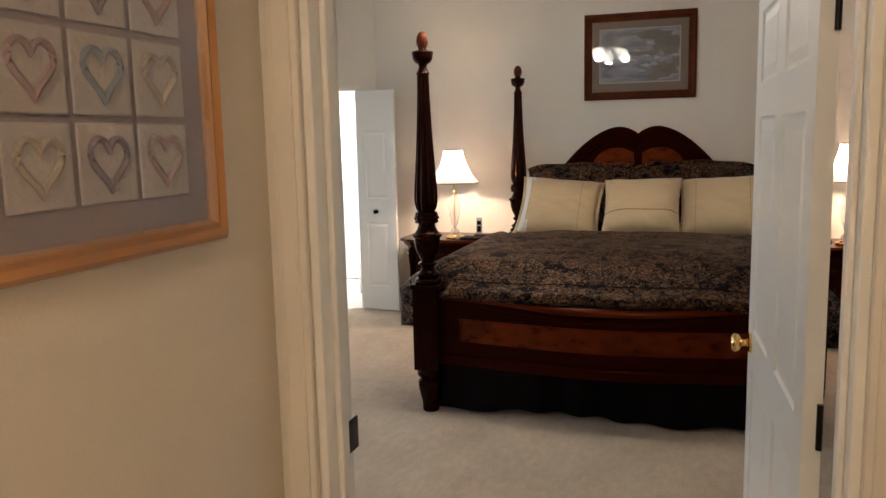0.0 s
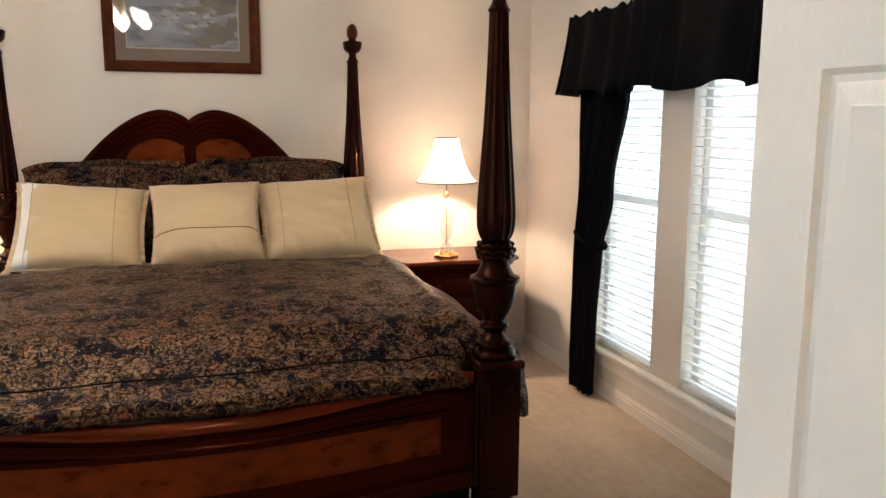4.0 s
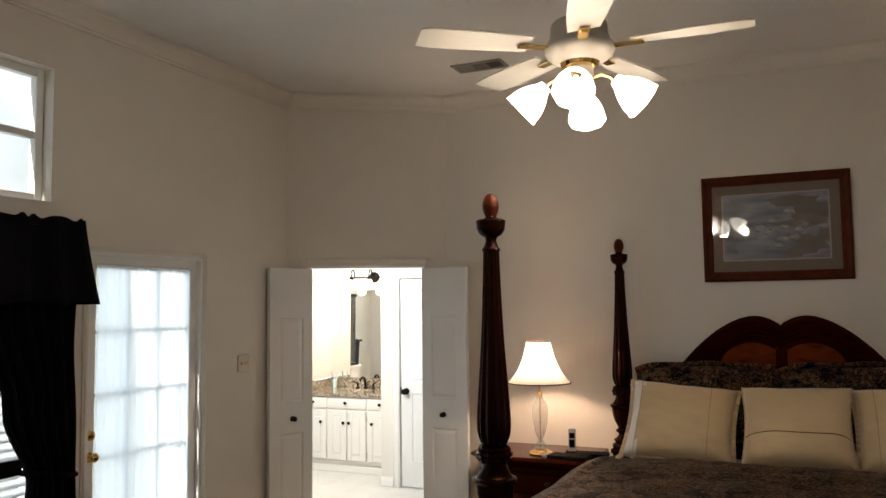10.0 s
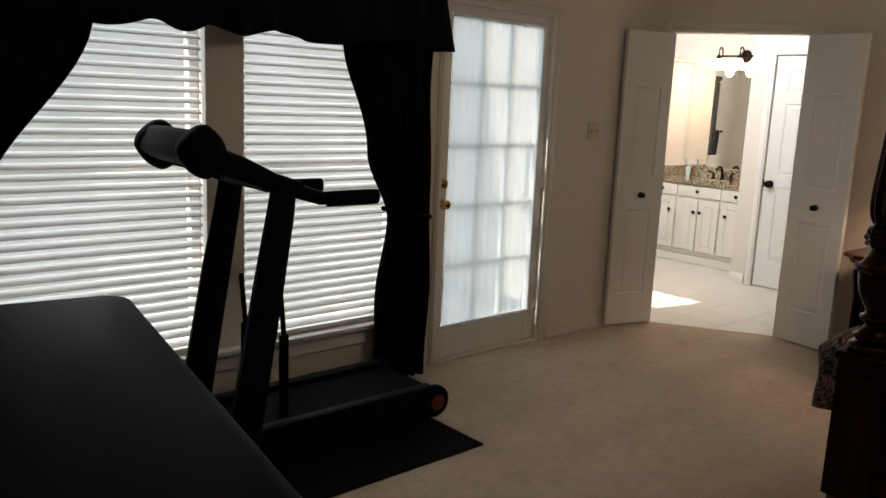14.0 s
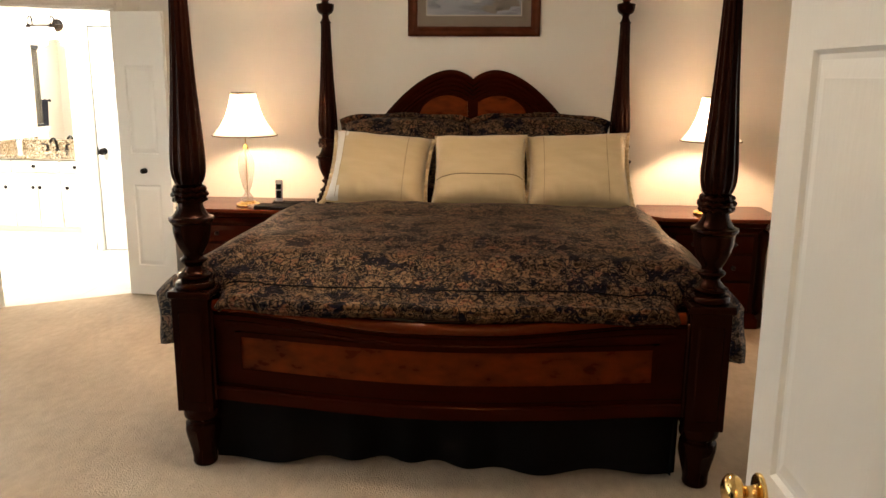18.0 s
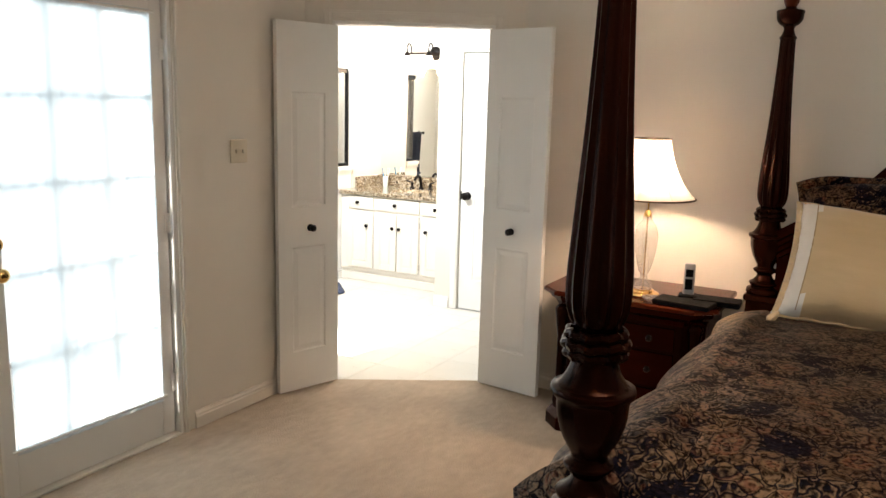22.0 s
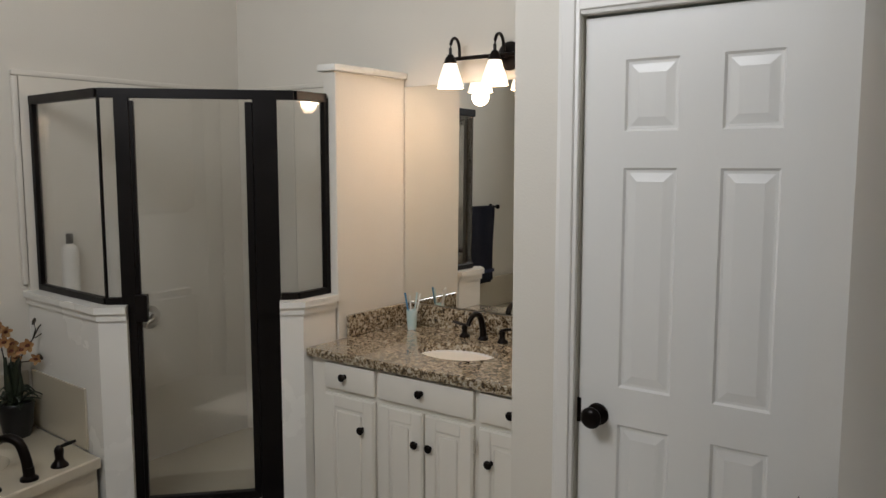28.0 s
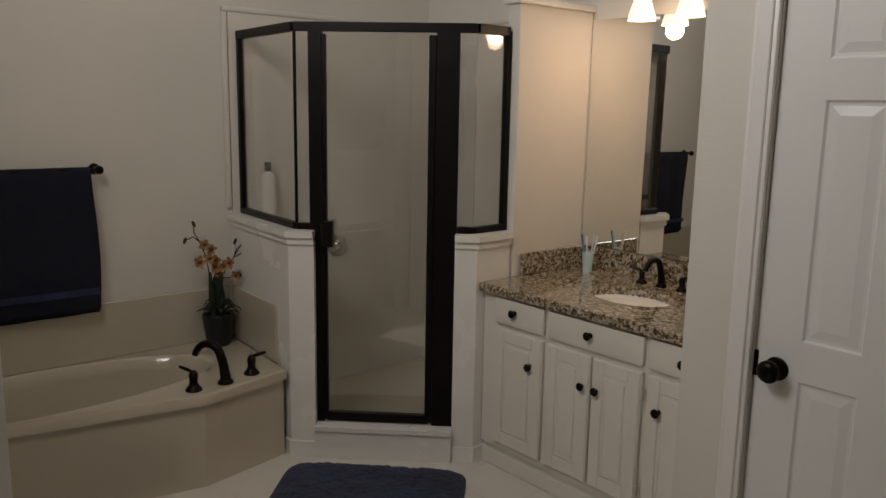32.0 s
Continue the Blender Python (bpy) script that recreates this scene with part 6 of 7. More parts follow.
con = part("console", solid(-0.36, 0.36, -0.07, 0.05, -0.065, 0.055, bevel=0.04, seg=4), BLACKPLASTIC, tm, m=pose(0, -0.235, 1.30, -30, 0, 0))
part("console_screen", solid(-0.2, 0.2, 0.05, 0.056, -0.04, 0.03, bevel=0.004), GREYPLASTIC, con)
for s in (-1, 1):
    part("speaker_pod", lathe(smooth_profile([(-0.10, 0.03), (-0.09, 0.06), (-0.03, 0.085), (0.04, 0.08), (0.07, 0.05), (0.075, 0.01)], 3), 20), BLACKPLASTIC, con, m=pose(s * 0.30, 0.0, 0.0, 70, 0, 0))
part("front_bar", tube(bmesh.new(), [(-0.32, 0.05, 1.16), (0.32, 0.05, 1.16)], 0.028, 10), BLACKPLASTIC, tm)

dr = thing("dresser", pose(-1.64, -4.79, 0, 0, 0, -8.7), "long near-black wooden dresser with a rounded satin top", "dresser")
bm = bmesh.new()
box(bm, 0.0, 1.14, -0.43, 0.0, 1.07, 1.10)
bmesh.ops.bevel(bm, geom=[e for e in bm.edges if abs(e.verts[0].co.z - e.verts[1].co.z) > 0.01], offset=0.05, segments=6, affect="EDGES", profile=0.5)
bmesh.ops.bevel(bm, geom=[e for e in bm.edges if e.verts[0].co.z > 1.09 and e.verts[1].co.z > 1.09 and len(e.link_faces) == 2 and e.calc_face_angle(0) > 1], offset=0.008, segments=2, affect="EDGES", profile=0.5)
part("top", bm, DARKWOOD, dr)
part("body", solid(0.03, 1.11, -0.42, -0.03, 0.06, 1.07, bevel=0.004), DARKWOOD, dr)
part("plinth", solid(0.02, 1.12, -0.42, -0.02, 0.0, 0.06, bevel=0.004), DARKWOOD, dr)
for i in range(4):
    for s in (0.305, 0.835):
        d_ = part("drawer", solid(s - 0.255, s + 0.255, -0.03, -0.014, 0.09 + i * 0.24, 0.31 + i * 0.24, bevel=0.004), DARKWOOD, dr)
        part("pull", tube(bmesh.new(), [(s - 0.05, -0.014, 0.2 + i * 0.24), (s - 0.045, 0.005, 0.2 + i * 0.24), (s + 0.045, 0.005, 0.2 + i * 0.24), (s + 0.05, -0.014, 0.2 + i * 0.24)], 0.005, 8), BRONZE, d_)

# ---------------------------------------------------------------- ceiling fan, vent, switch
fan = thing("ceiling_fan", pose(-0.60, -2.70, H), "cream ceiling fan at rest with four lit glass shades", "ceiling fan")
part("canopy", lathe(smooth_profile([(-0.06, 0.03), (-0.045, 0.055), (-0.01, 0.068), (0.0, 0.07)], 3), 28), NICKEL, fan)
part("down_rod", tube(bmesh.new(), [(0, 0, -0.05), (0, 0, -0.55)], 0.013, 12), NICKEL, fan)
part("motor_housing", lathe(smooth_profile([(-0.73, 0.06), (-0.715, 0.10), (-0.69, 0.128), (-0.665, 0.132), (-0.64, 0.115), (-0.61, 0.108), (-0.575, 0.104), (-0.56, 0.08), (-0.54, 0.03)], 3), 40), NICKEL, fan)
part("vent_ring", lathe([(-0.745, 0.055), (-0.74, 0.07), (-0.725, 0.075)], 30, flutes=30, depth=0.15, f0=-0.8, f1=-0.7), BRASS, fan)
BLADE = material("cream_fan_blade", (0.70, 0.63, 0.52), 0.45, scale=12, stretch=(1, 0.2, 1))
bm = sheet(10, 4, lambda u, v: (0.20 + 0.42 * u, (v - 0.5) * (0.115 + 0.035 * math.sin(u * 2.4)) * (1 if u < 0.95 else 0.86), 0.018 * (v - 0.5)))
thicken(bm, 0.007)
bl0 = None
for i in range(5):
    mm = pose(0, 0, -0.665, 0, 0, 72 * i + 1)
    if bl0 is None:
        bl0 = part("blade", bm, BLADE, fan, m=mm)
        br0 = part("blade_iron", solid(0.12, 0.24, -0.02, 0.02, -0.012, -0.004, bevel=0.003), BRASS, bl0)
    else:
        b_ = twin("blade", bl0, fan, mm)
        twin("blade_iron", br0, b_, Matrix.Identity(4))
part("light_hub", lathe(smooth_profile([(-0.86, 0.01), (-0.85, 0.035), (-0.82, 0.05), (-0.77, 0.052), (-0.74, 0.05)], 3), 24), NICKEL, fan)
FAN_W = 2.6
for i in range(4):
    a = radians(90 * i + 8)
    mm = pose(0, 0, 0, 0, 0, 90 * i + 8)
    arm = part("lamp_arm", tube(bmesh.new(), [(0.04, 0, -0.79), (0.08, 0, -0.775), (0.115, 0, -0.79), (0.135, 0, -0.815)], 0.009, 8), BRASS, fan, m=mm)
    prof = smooth_profile([(0.0, 0.024), (0.02, 0.03), (0.05, 0.05), (0.09, 0.066), (0.12, 0.070), (0.135, 0.074)], 3)
    bm = bmesh.new()
    rings = [[bm.verts.new((r * (1 + 0.03 * math.cos(8 * t) * (z > 0.1)) * math.cos(t), r * (1 + 0.03 * math.cos(8 * t) * (z > 0.1)) * math.sin(t), -z)) for t in (2 * math.pi * k_ / 32 for k_ in range(32))] for z, r in prof]
    for p_, q_ in zip(rings, rings[1:]):
        for k_ in range(32):
            bm.faces.new((p_[k_], p_[(k_ + 1) % 32], q_[(k_ + 1) % 32], q_[k_]))
    part("glass_shade", bm, OPALGLASS, arm, "lit frosted tulip shade", smooth=60, m=pose(0.13, 0, -0.80, 0, -48, 0))
    point_lamp("fan_bulb", (-0.60 + math.cos(a) * 0.25, -2.70 + math.sin(a) * 0.25, H - 0.93), FAN_W, (1.0, 0.87, 0.74), 0.04)

VENTGREY = material("grey_vent_enamel", (0.34, 0.32, 0.29), 0.5, scale=20)
vent = thing("ceiling_vent", pose(-1.80, -0.67, H), "white louvred air vent in the ceiling", "vent", kind="structure")
for b_ in ((-0.18, 0.18, -0.09, -0.07), (-0.18, 0.18, 0.07, 0.09), (-0.18, -0.16, -0.07, 0.07), (0.16, 0.18, -0.07, 0.07), (-0.055, -0.045, -0.07, 0.07), (0.045, 0.055, -0.07, 0.07)):
    part("vent_frame", solid(b_[0], b_[1], b_[2], b_[3], -0.012, -0.001, bevel=0.002), VENTGREY, vent)
part("backing", solid(-0.16, 0.16, -0.07, 0.07, -0.003, -0.001), BLACKPLASTIC, vent)
s0 = None
for i in range(24):
    x = -0.152 + i * 0.0132
    mm = pose(x, 0, -0.006, 0, 40 if i < 8 else (0 if i < 16 else -40), 0)
    if s0 is None:
        s0 = part("vent_slat", solid(-0.001, 0.001, -0.068, 0.068, -0.005, 0.004), VENTGREY, vent, m=mm)
    else:
        twin("vent_slat", s0, vent, mm)

sw = thing("light_switch", pose(X_W + 0.001, -1.17, 1.35, 0, 0, 90), "cream double light switch plate", "switch", kind="structure")
part("plate", solid(-0.058, 0.058, -0.008, 0, -0.058, 0.058, bevel=0.004, seg=2), SWITCHCREAM, sw)
for x in (-0.023, 0.023):
    part("toggle", solid(x - 0.005, x + 0.005, -0.018, -0.006, -0.010, 0.010, bevel=0.002), SWITCHCREAM, sw)

# added fixture and bulb, out of view, to give the hallway warm light
hl = thing("ceiling_light", pose(0.27, -7.7, 2.6), "unseen round ceiling light added to brighten the hallway", "ceiling light")
part("ring", lathe([(-0.03, 0.15), (-0.025, 0.165), (0.0, 0.165)], 32), BRASS, hl)
part("diffuser", lathe(smooth_profile([(-0.11, 0.01), (-0.10, 0.06), (-0.07, 0.12), (-0.03, 0.15)], 3), 32), OPALGLASS, hl)
point_lamp("hall_bulb", (0.27, -7.7, 2.42), 9.0, (1.0, 0.74, 0.48), 0.08)

# ---------------------------------------------------------------- vanity
VX0, VX1, VY = -4.89, WC_X, 1.685
van = thing("vanity_cabinet", pose(0, 0, 0), "cream painted vanity cabinet with dark round knobs", "cabinet")
part("body", solid(VX0 + 0.003, VX1 - 0.003, VY, BY_N - 0.004, 0.10, 0.788), CABINET, van)
part("toe_kick", solid(VX0 + 0.003, VX1 - 0.003, VY + 0.02, VY + 0.04, 0.0, 0.10), CABINET, van)
part("base_trim", solid(VX0 + 0.003, VX1 - 0.003, VY + 0.004, VY + 0.02, 0.0, 0.07, bevel=0.004), CABINET, van)


def cab_front(x0, x1, z0, z1, name, kx, raised=True):
    bm = bmesh.new()
    box(bm, x0, x1, VY - 0.019, VY - 0.001, z0, z1, 0.005, 2)
    f_ = part(name, bm, CABINET, van)
    if raised:
        e = 0.055
        for nm, a, b, c, d in (("stile", x0 + 0.004, x0 + e, z0 + 0.004, z1 - 0.004), ("stile", x1 - e, x1 - 0.004, z0 + 0.004, z1 - 0.004), ("rail", x0 + e, x1 - e, z0 + 0.004, z0 + e), ("rail", x0 + e, x1 - e, z1 - e, z1 - 0.004)):
            part(nm, solid(a, b, VY - 0.024, VY - 0.018, c, d, bevel=0.003), CABINET, f_)
        part("raised_panel", solid(x0 + e + 0.014, x1 - e - 0.014, VY - 0.0235, VY - 0.018, z0 + e + 0.014, z1 - e - 0.014, bevel=0.005), CABINET, f_)
    for x, z in kx:
        o = part("knob", lathe(smooth_profile([(0, 0.011), (0.003, 0.011), (0.006, 0.006), (0.014, 0.007), (0.018, 0.015), (0.024, 0.0165), (0.029, 0.011), (0.03, 0.001)], 3), 18), BRONZE, f_, "dark bronze round knob", m=pose(x, VY - 0.019, z, 90, 0, 0))
    return f_


cab_front(-4.80, -4.525, 0.665, 0.775, "drawer_front", [(-4.685, 0.725)], False)
cab_front(-4.50, -4.045, 0.665, 0.775, "drawer_front", [(-4.285, 0.725)], False)
cab_front(-4.02, -3.685, 0.665, 0.775, "drawer_front", [(-3.875, 0.72)], False)
cab_front(-4.80, -4.525, 0.13, 0.645, "door", [(-4.585, 0.52)])
cab_front(-4.50, -4.277, 0.13, 0.645, "door", [(-4.307, 0.52)])
cab_front(-4.268, -4.045, 0.13, 0.645, "door", [(-4.238, 0.52)])
cab_front(-4.02, -3.685, 0.13, 0.645, "door", [(-3.967, 0.52)])
for z in (0.2, 0.57):
    part("hinge", lathe([(-0.025, 0.005), (0.025, 0.005)], 8), NICKEL, van, m=pose(-4.035, VY - 0.022, z))

# counter with an oval opening, bowl under it
SX, SY, SA, SB = -4.325, 1.965, 0.18, 0.135
top = thing("granite_worktop", pose(0, 0, 0), "polished brown speckled granite vanity top with splash", "worktop")
bm = bmesh.new()
n = 48
outer, inner = [], []
x0, x1, y0, y1 = VX0 + 0.003, VX1 - 0.003, VY - 0.035, BY_N - 0.004
for i in range(n):
    a = 2 * math.pi * i / n
    c, s = math.cos(a), math.sin(a)
    ix, iy = SX + SA * c, SY + SB * s
    tx = ((x1 if c > 0 else x0) - SX) / c if abs(c) > 1e-6 else 1e9
    ty = ((y1 if s > 0 else y0) - SY) / s if abs(s) > 1e-6 else 1e9
    t = min(tx, ty)
    outer.append([SX + t * c, SY + t * s])
    inner.append((ix, iy))
for cx, cy in ((x0, y0), (x1, y0), (x1, y1), (x0, y1)):
    k_ = min(range(n), key=lambda i: (outer[i][0] - cx) ** 2 + (outer[i][1] - cy) ** 2)
    outer[k_] = [cx, cy]
zt, zb = 0.825, 0.789
vo = [[bm.verts.new((x, y, z)) for x, y in outer] for z in (zb, zt - 0.004, zt)]
for v, (x, y) in zip(vo[2], outer):
    v.co.x += 0.003 * (1 if x < SX else -1)
    v.co.y += 0.004 if y < y0 + 0.01 else 0
vi = [[bm.verts.new((x, y, z)) for x, y in inner] for z in (zt, zb)]
loops = vo + vi
for a, b in zip(loops, loops[1:] + loops[:1]):
    for i in range(n):
        j = (i + 1) % n
        bm.faces.new((a[i], a[j], b[j], b[i]))
part("slab", bm, GRANITE, top, smooth=30)
part("back_splash", solid(x0, x1, BY_N - 0.024, BY_N - 0.004, zt, zt + 0.10, bevel=0.003), GRANITE, top)
part("side_splash", solid(x0, x0 + 0.02, 1.895, BY_N - 0.026, zt, zt + 0.10, bevel=0.003), GRANITE, top)
bm = bmesh.new()
rings = []
for z, k_ in ((zt - 0.012, 1.02), (zt - 0.03, 1.0), (zt - 0.07, 0.9), (zt - 0.11, 0.68), (zt - 0.13, 0.35), (zt - 0.134, 0.05)):
    rings.append([bm.verts.new((SX + SA * k_ * math.cos(2 * math.pi * i / 40), SY + SB * k_ * math.sin(2 * math.pi * i / 40), z)) for i in range(40)])
for a, b in zip(rings, rings[1:]):
    for i in range(40):
        bm.faces.new((a[i], a[(i + 1) % 40], b[(i + 1) % 40], b[i]))
bm.faces.new(rings[-1])
sink = thing("sink", pose(0, 0, 0), "white oval porcelain sink set under the granite", "sink")
part("bowl", bm, PORCELAIN, sink, smooth=180)
part("drain", lathe([(0, 0.02), (0.003, 0.02), (0.004, 0.014)], 18), BRONZE, sink, m=pose(SX, SY, zt - 0.134))


def spout(bm, base, reach, height, r, way):
    bx, by, bz = base
    wx, wy = way
    pts, rs = [], []
    for i in range(15):
        t = i / 14
        a = t * math.pi * 0.86
        pts.append((bx + wx * reach * (1 - math.cos(a)) / 1.9, by + wy * reach * (1 - math.cos(a)) / 1.9, bz + height * (math.sin(a) * 0.62 + 0.42 * min(1, t * 3))))
        rs.append(r * (1.25 - 0.4 * t))
    tube(bm, pts, rs, 12)
    lathe([(0, r * 2.0), (0.01, r * 1.9), (0.018, r * 1.3), (0.05, r * 1.15)], 18, bm=bm, m=Matrix.Translation(base))


def tap_handle(bm, base, r, h, way):
    lathe(smooth_profile([(0, r * 1.9), (0.008, r * 1.8), (h * 0.35, r * 0.95), (h * 0.75, r * 1.05), (h * 0.9, r * 0.8), (h, r * 0.4)], 3), 16, bm=bm, m=Matrix.Translation(base))
    tube(bm, [(base[0], base[1], base[2] + h * 0.9), (base[0] + way[0] * 0.03, base[1] + way[1] * 0.03, base[2] + h * 1.02), (base[0] + way[0] * 0.065, base[1] + way[1] * 0.065, base[2] + h * 1.14)], [0.006, 0.008, 0.006], 8)


vf = thing("sink_faucet", pose(0, 0, 0), "oil-rubbed bronze widespread sink faucet", "faucet")
bm = bmesh.new()
spout(bm, (SX - 0.035, 2.215, zt), 0.12, 0.12, 0.012, (0, -1))
part("spout", bm, BRONZE, vf)
for s in (-1, 1):
    bm = bmesh.new()
    tap_handle(bm, (SX - 0.035 + s * 0.1, 2.215, zt), 0.013, 0.06, (s * 0.8, -0.3))
    part("handle", bm, BRONZE, vf)

mir = thing("wall_mirror", pose(0, 0, 0), "large frameless mirror above the vanity", "mirror", kind="structure")
part("mirror_glass", solid(VX0 + 0.004, VX1 - 0.01, -0.003, 0.003, 0.0, 1.035), MIRROR, mir, smooth=0, m=pose(0, BY_N - 0.0135, 0.93, -0.4, 0, 0))

vl = thing("vanity_light", pose(-4.30, BY_N, 2.067), "bronze vanity light bar with lit frosted glass shades", "wall lamp")
part("canopy", lathe(smooth_profile([(0, 0.06), (0.01, 0.062), (0.02, 0.05), (0.028, 0.03), (0.03, 0.002)], 3), 28), BRONZE, vl, m=pose(0, 0, 0, 90, 0, 0))
part("bar", tube(bmesh.new(), [(-0.26, -0.06, 0.0), (0.26, -0.06, 0.0)], 0.009, 10), BRONZE, vl)
part("stem", tube(bmesh.new(), [(0, 0, 0), (0, -0.06, 0)], 0.012, 10), BRONZE, vl)
VAN_W = 3.6
for i in range(3):
    x = -0.23 + 0.23 * i
    bm = bmesh.new()
    pts = [(x, -0.06, 0.0)]
    for k_ in range(9):
        a = math.pi * k_ / 8
        pts.append((x, -0.06 - 0.035 * (1 - math.cos(a)), 0.035 + 0.05 * math.sin(a)))
    pts.append((x, -0.13, 0.0))
    tube(bm, pts, 0.007, 8)
    lathe([(-0.03, 0.03), (-0.01, 0.024), (0.01, 0.012)], 18, bm=bm, m=Matrix.Translation((x, -0.13, 0.0)))
    arm = part("lamp_arm", bm, BRONZE, vl)
    bm = bmesh.new()
    prof = smooth_profile([(-0.028, 0.028), (-0.06, 0.037), (-0.10, 0.05), (-0.135, 0.058)], 3)
    rings = [[bm.verts.new((x + r * math.cos(t), -0.13 + r * math.sin(t), z)) for t in (2 * math.pi * k_ / 28 for k_ in range(28))] for z, r in prof]
    for p_, q_ in zip(rings, rings[1:]):
        for k_ in range(28):
            bm.faces.new((p_[k_], p_[(k_ + 1) % 28], q_[(k_ + 1) % 28], q_[k_]))
    part("glass_shade", bm, VANITYGLASS, arm, "lit frosted bell shade", smooth=60)
    point_lamp("vanity_bulb", (-4.30 + x, BY_N - 0.13, 1.91), VAN_W, (1.0, 0.70, 0.47), 0.04)

cup = thing("toothbrush_cup", pose(-4.755, 2.205, zt), "pale teal glass cup holding toothbrushes", "cup")
part("cup_body", lathe(smooth_profile([(0, 0.019), (0.004, 0.021), (0.082, 0.026), (0.084, 0.024), (0.01, 0.018), (0.008, 0.002)], 2), 22), TEAL, cup)
for i, (dx, dy, mat) in enumerate(((0.03, 0.01, WHITEGLOSS), (-0.03, 0.0, LABELBLUE), (0.012, -0.026, WHITEGLOSS), (0.0, 0.03, TEAL))):
    part("toothbrush", tube(bmesh.new(), [(dx * 0.2, dy * 0.2, 0.02), (dx, dy, 0.12), (dx * 1.35, dy * 1.35, 0.17)], [0.003, 0.004, 0.005], 8), mat, cup)
# ---------------------------------------------------------------- shower
C1, C2 = Vector((-5.475, 1.10)), Vector((-4.94, 1.655))        # ends of the door side
SL, SR = Vector((BX_W, 1.143)), Vector((-4.945, 1.835))
KT = 1.0
part_wall = thing("shower_partition", pose(0, 0, 0), "white full-height partition between shower and vanity", "partition", kind="structure")
part("partition_body", solid(-4.965, VX0, 1.85, BY_N - 0.003, 0, 2.0, bevel=0.004), BATHWALL, part_wall)
part("partition_cap", solid(-4.98, VX0 + 0.02, 1.83, BY_N - 0.003, 2.0, 2.03, bevel=0.006, seg=2), WHITEGLOSS, part_wall)


def poly_prism(pts, z0, z1, bm=None):
    bm = bm or bmesh.new()
    a = [bm.verts.new((x, y, z0)) for x, y in pts]
    b = [bm.verts.new((x, y, z1)) for x, y in pts]
    bm.faces.new(a)
    bm.faces.new(b)
    for i in range(len(pts)):
        j = (i + 1) % len(pts)
        bm.faces.new((a[i], a[j], b[j], b[i]))
    return bm


def offset_path(pts, d):
    """Points moved d to the left of the way along them."""
    out = []
    for i, p in enumerate(pts):
        ds = []
        if i > 0:
            ds.append((pts[i] - pts[i - 1]).normalized())
        if i < len(pts) - 1:
            ds.append((pts[i + 1] - pts[i]).normalized())
        t = sum(ds, Vector((0, 0)))
        t.normalize()
        c = t.dot(ds[0])
        out.append(p + Vector((-t.y, t.x)) * (d / max(c, 0.5)))
    return out


dd = (C2 - C1).normalized()
JL, JR = C1 + dd * 0.085, C2 - dd * 0.075
def knee(name, path, label, hw=0.055):
    root = thing(name, pose(0, 0, 0), label, "half wall", kind="structure")
    l, r_ = offset_path(path, hw), offset_path(path, -hw)
    part("half_wall_body", poly_prism(l + r_[::-1], 0, KT), WHITEGLOSS, root, smooth=0)
    l, r_ = offset_path(path, hw + 0.022), offset_path(path, -hw - 0.022)
    part("half_wall_cap", poly_prism(l + r_[::-1], KT, KT + 0.028), WHITEGLOSS, root, smooth=0)
    l, r_ = offset_path(path, hw + 0.01), offset_path(path, -hw - 0.01)
    part("half_wall_moulding", poly_prism(l + r_[::-1], KT - 0.03, KT - 0.001), WHITEGLOSS, root, smooth=0)
    part("half_wall_base", poly_prism(l + r_[::-1], 0, 0.07), WHITEGLOSS, root, smooth=0)
    return root


knee("half_wall_tub", [SL, C1, JL], "white half wall between tub and shower with a moulded cap")
knee("half_wall_vanity", [JR, C2, SR], "white half wall beside the vanity with a moulded cap", 0.05)

sh = thing("shower_enclosure", pose(0, 0, 0), "bronze-framed corner shower enclosure with clear glass", "shower")
curb_n = Vector((dd.y, -dd.x))
part("curb", poly_prism([tuple(JL + curb_n * 0.075), tuple(JR + curb_n * 0.075), tuple(JR - curb_n * 0.06), tuple(JL - curb_n * 0.06)], 0, 0.13), WHITEGLOSS, sh)
part("curb_cap", poly_prism([tuple(JL + curb_n * 0.085), tuple(JR + curb_n * 0.085), tuple(JR - curb_n * 0.07), tuple(JL - curb_n * 0.07)], 0.13, 0.15), WHITEGLOSS, sh)
part("pan", poly_prism([(BX_W + 0.02, 1.21), (-5.46, 1.17), (-4.985, 1.66), (-4.985, BY_N - 0.02), (BX_W + 0.02, BY_N - 0.02)], 0.0, 0.05), ACRYLIC, sh)
TOPZ = 1.885


BRONZE_BLACK = material("black_bronze_anodised", (0.007, 0.005, 0.0045), 0.4, metal=0.2, other=(0.004, 0.003, 0.0025), scale=20, spec=0.2)


def upright(p, z0, z1, w, d, ang, name="post"):
    bm = solid(-w / 2, w / 2, -d / 2, d / 2, z0, z1, bevel=0.002)
    return part(name, bm, BRONZE_BLACK, sh, m=pose(p[0], p[1], 0, 0, 0, ang))


def span(p, q, z, h, w, name):
    d_ = q - p
    bm = solid(0, d_.length, -w / 2, w / 2, z - h / 2, z + h / 2, bevel=0.002)
    return part(name, bm, BRONZE_BLACK, sh, m=pose(p.x, p.y, 0, 0, 0, math.degrees(math.atan2(d_.y, d_.x))))


def pane_between(p, q, z0, z1, name="glass_panel"):
    d_ = q - p
    o = part(name, solid(0, d_.length, -0.003, 0.003, z0, z1), SHOWERGLASS, sh, m=pose(p.x, p.y, 0, 0, 0, math.degrees(math.atan2(d_.y, d_.x))))
    o.visible_shadow = False
    return o


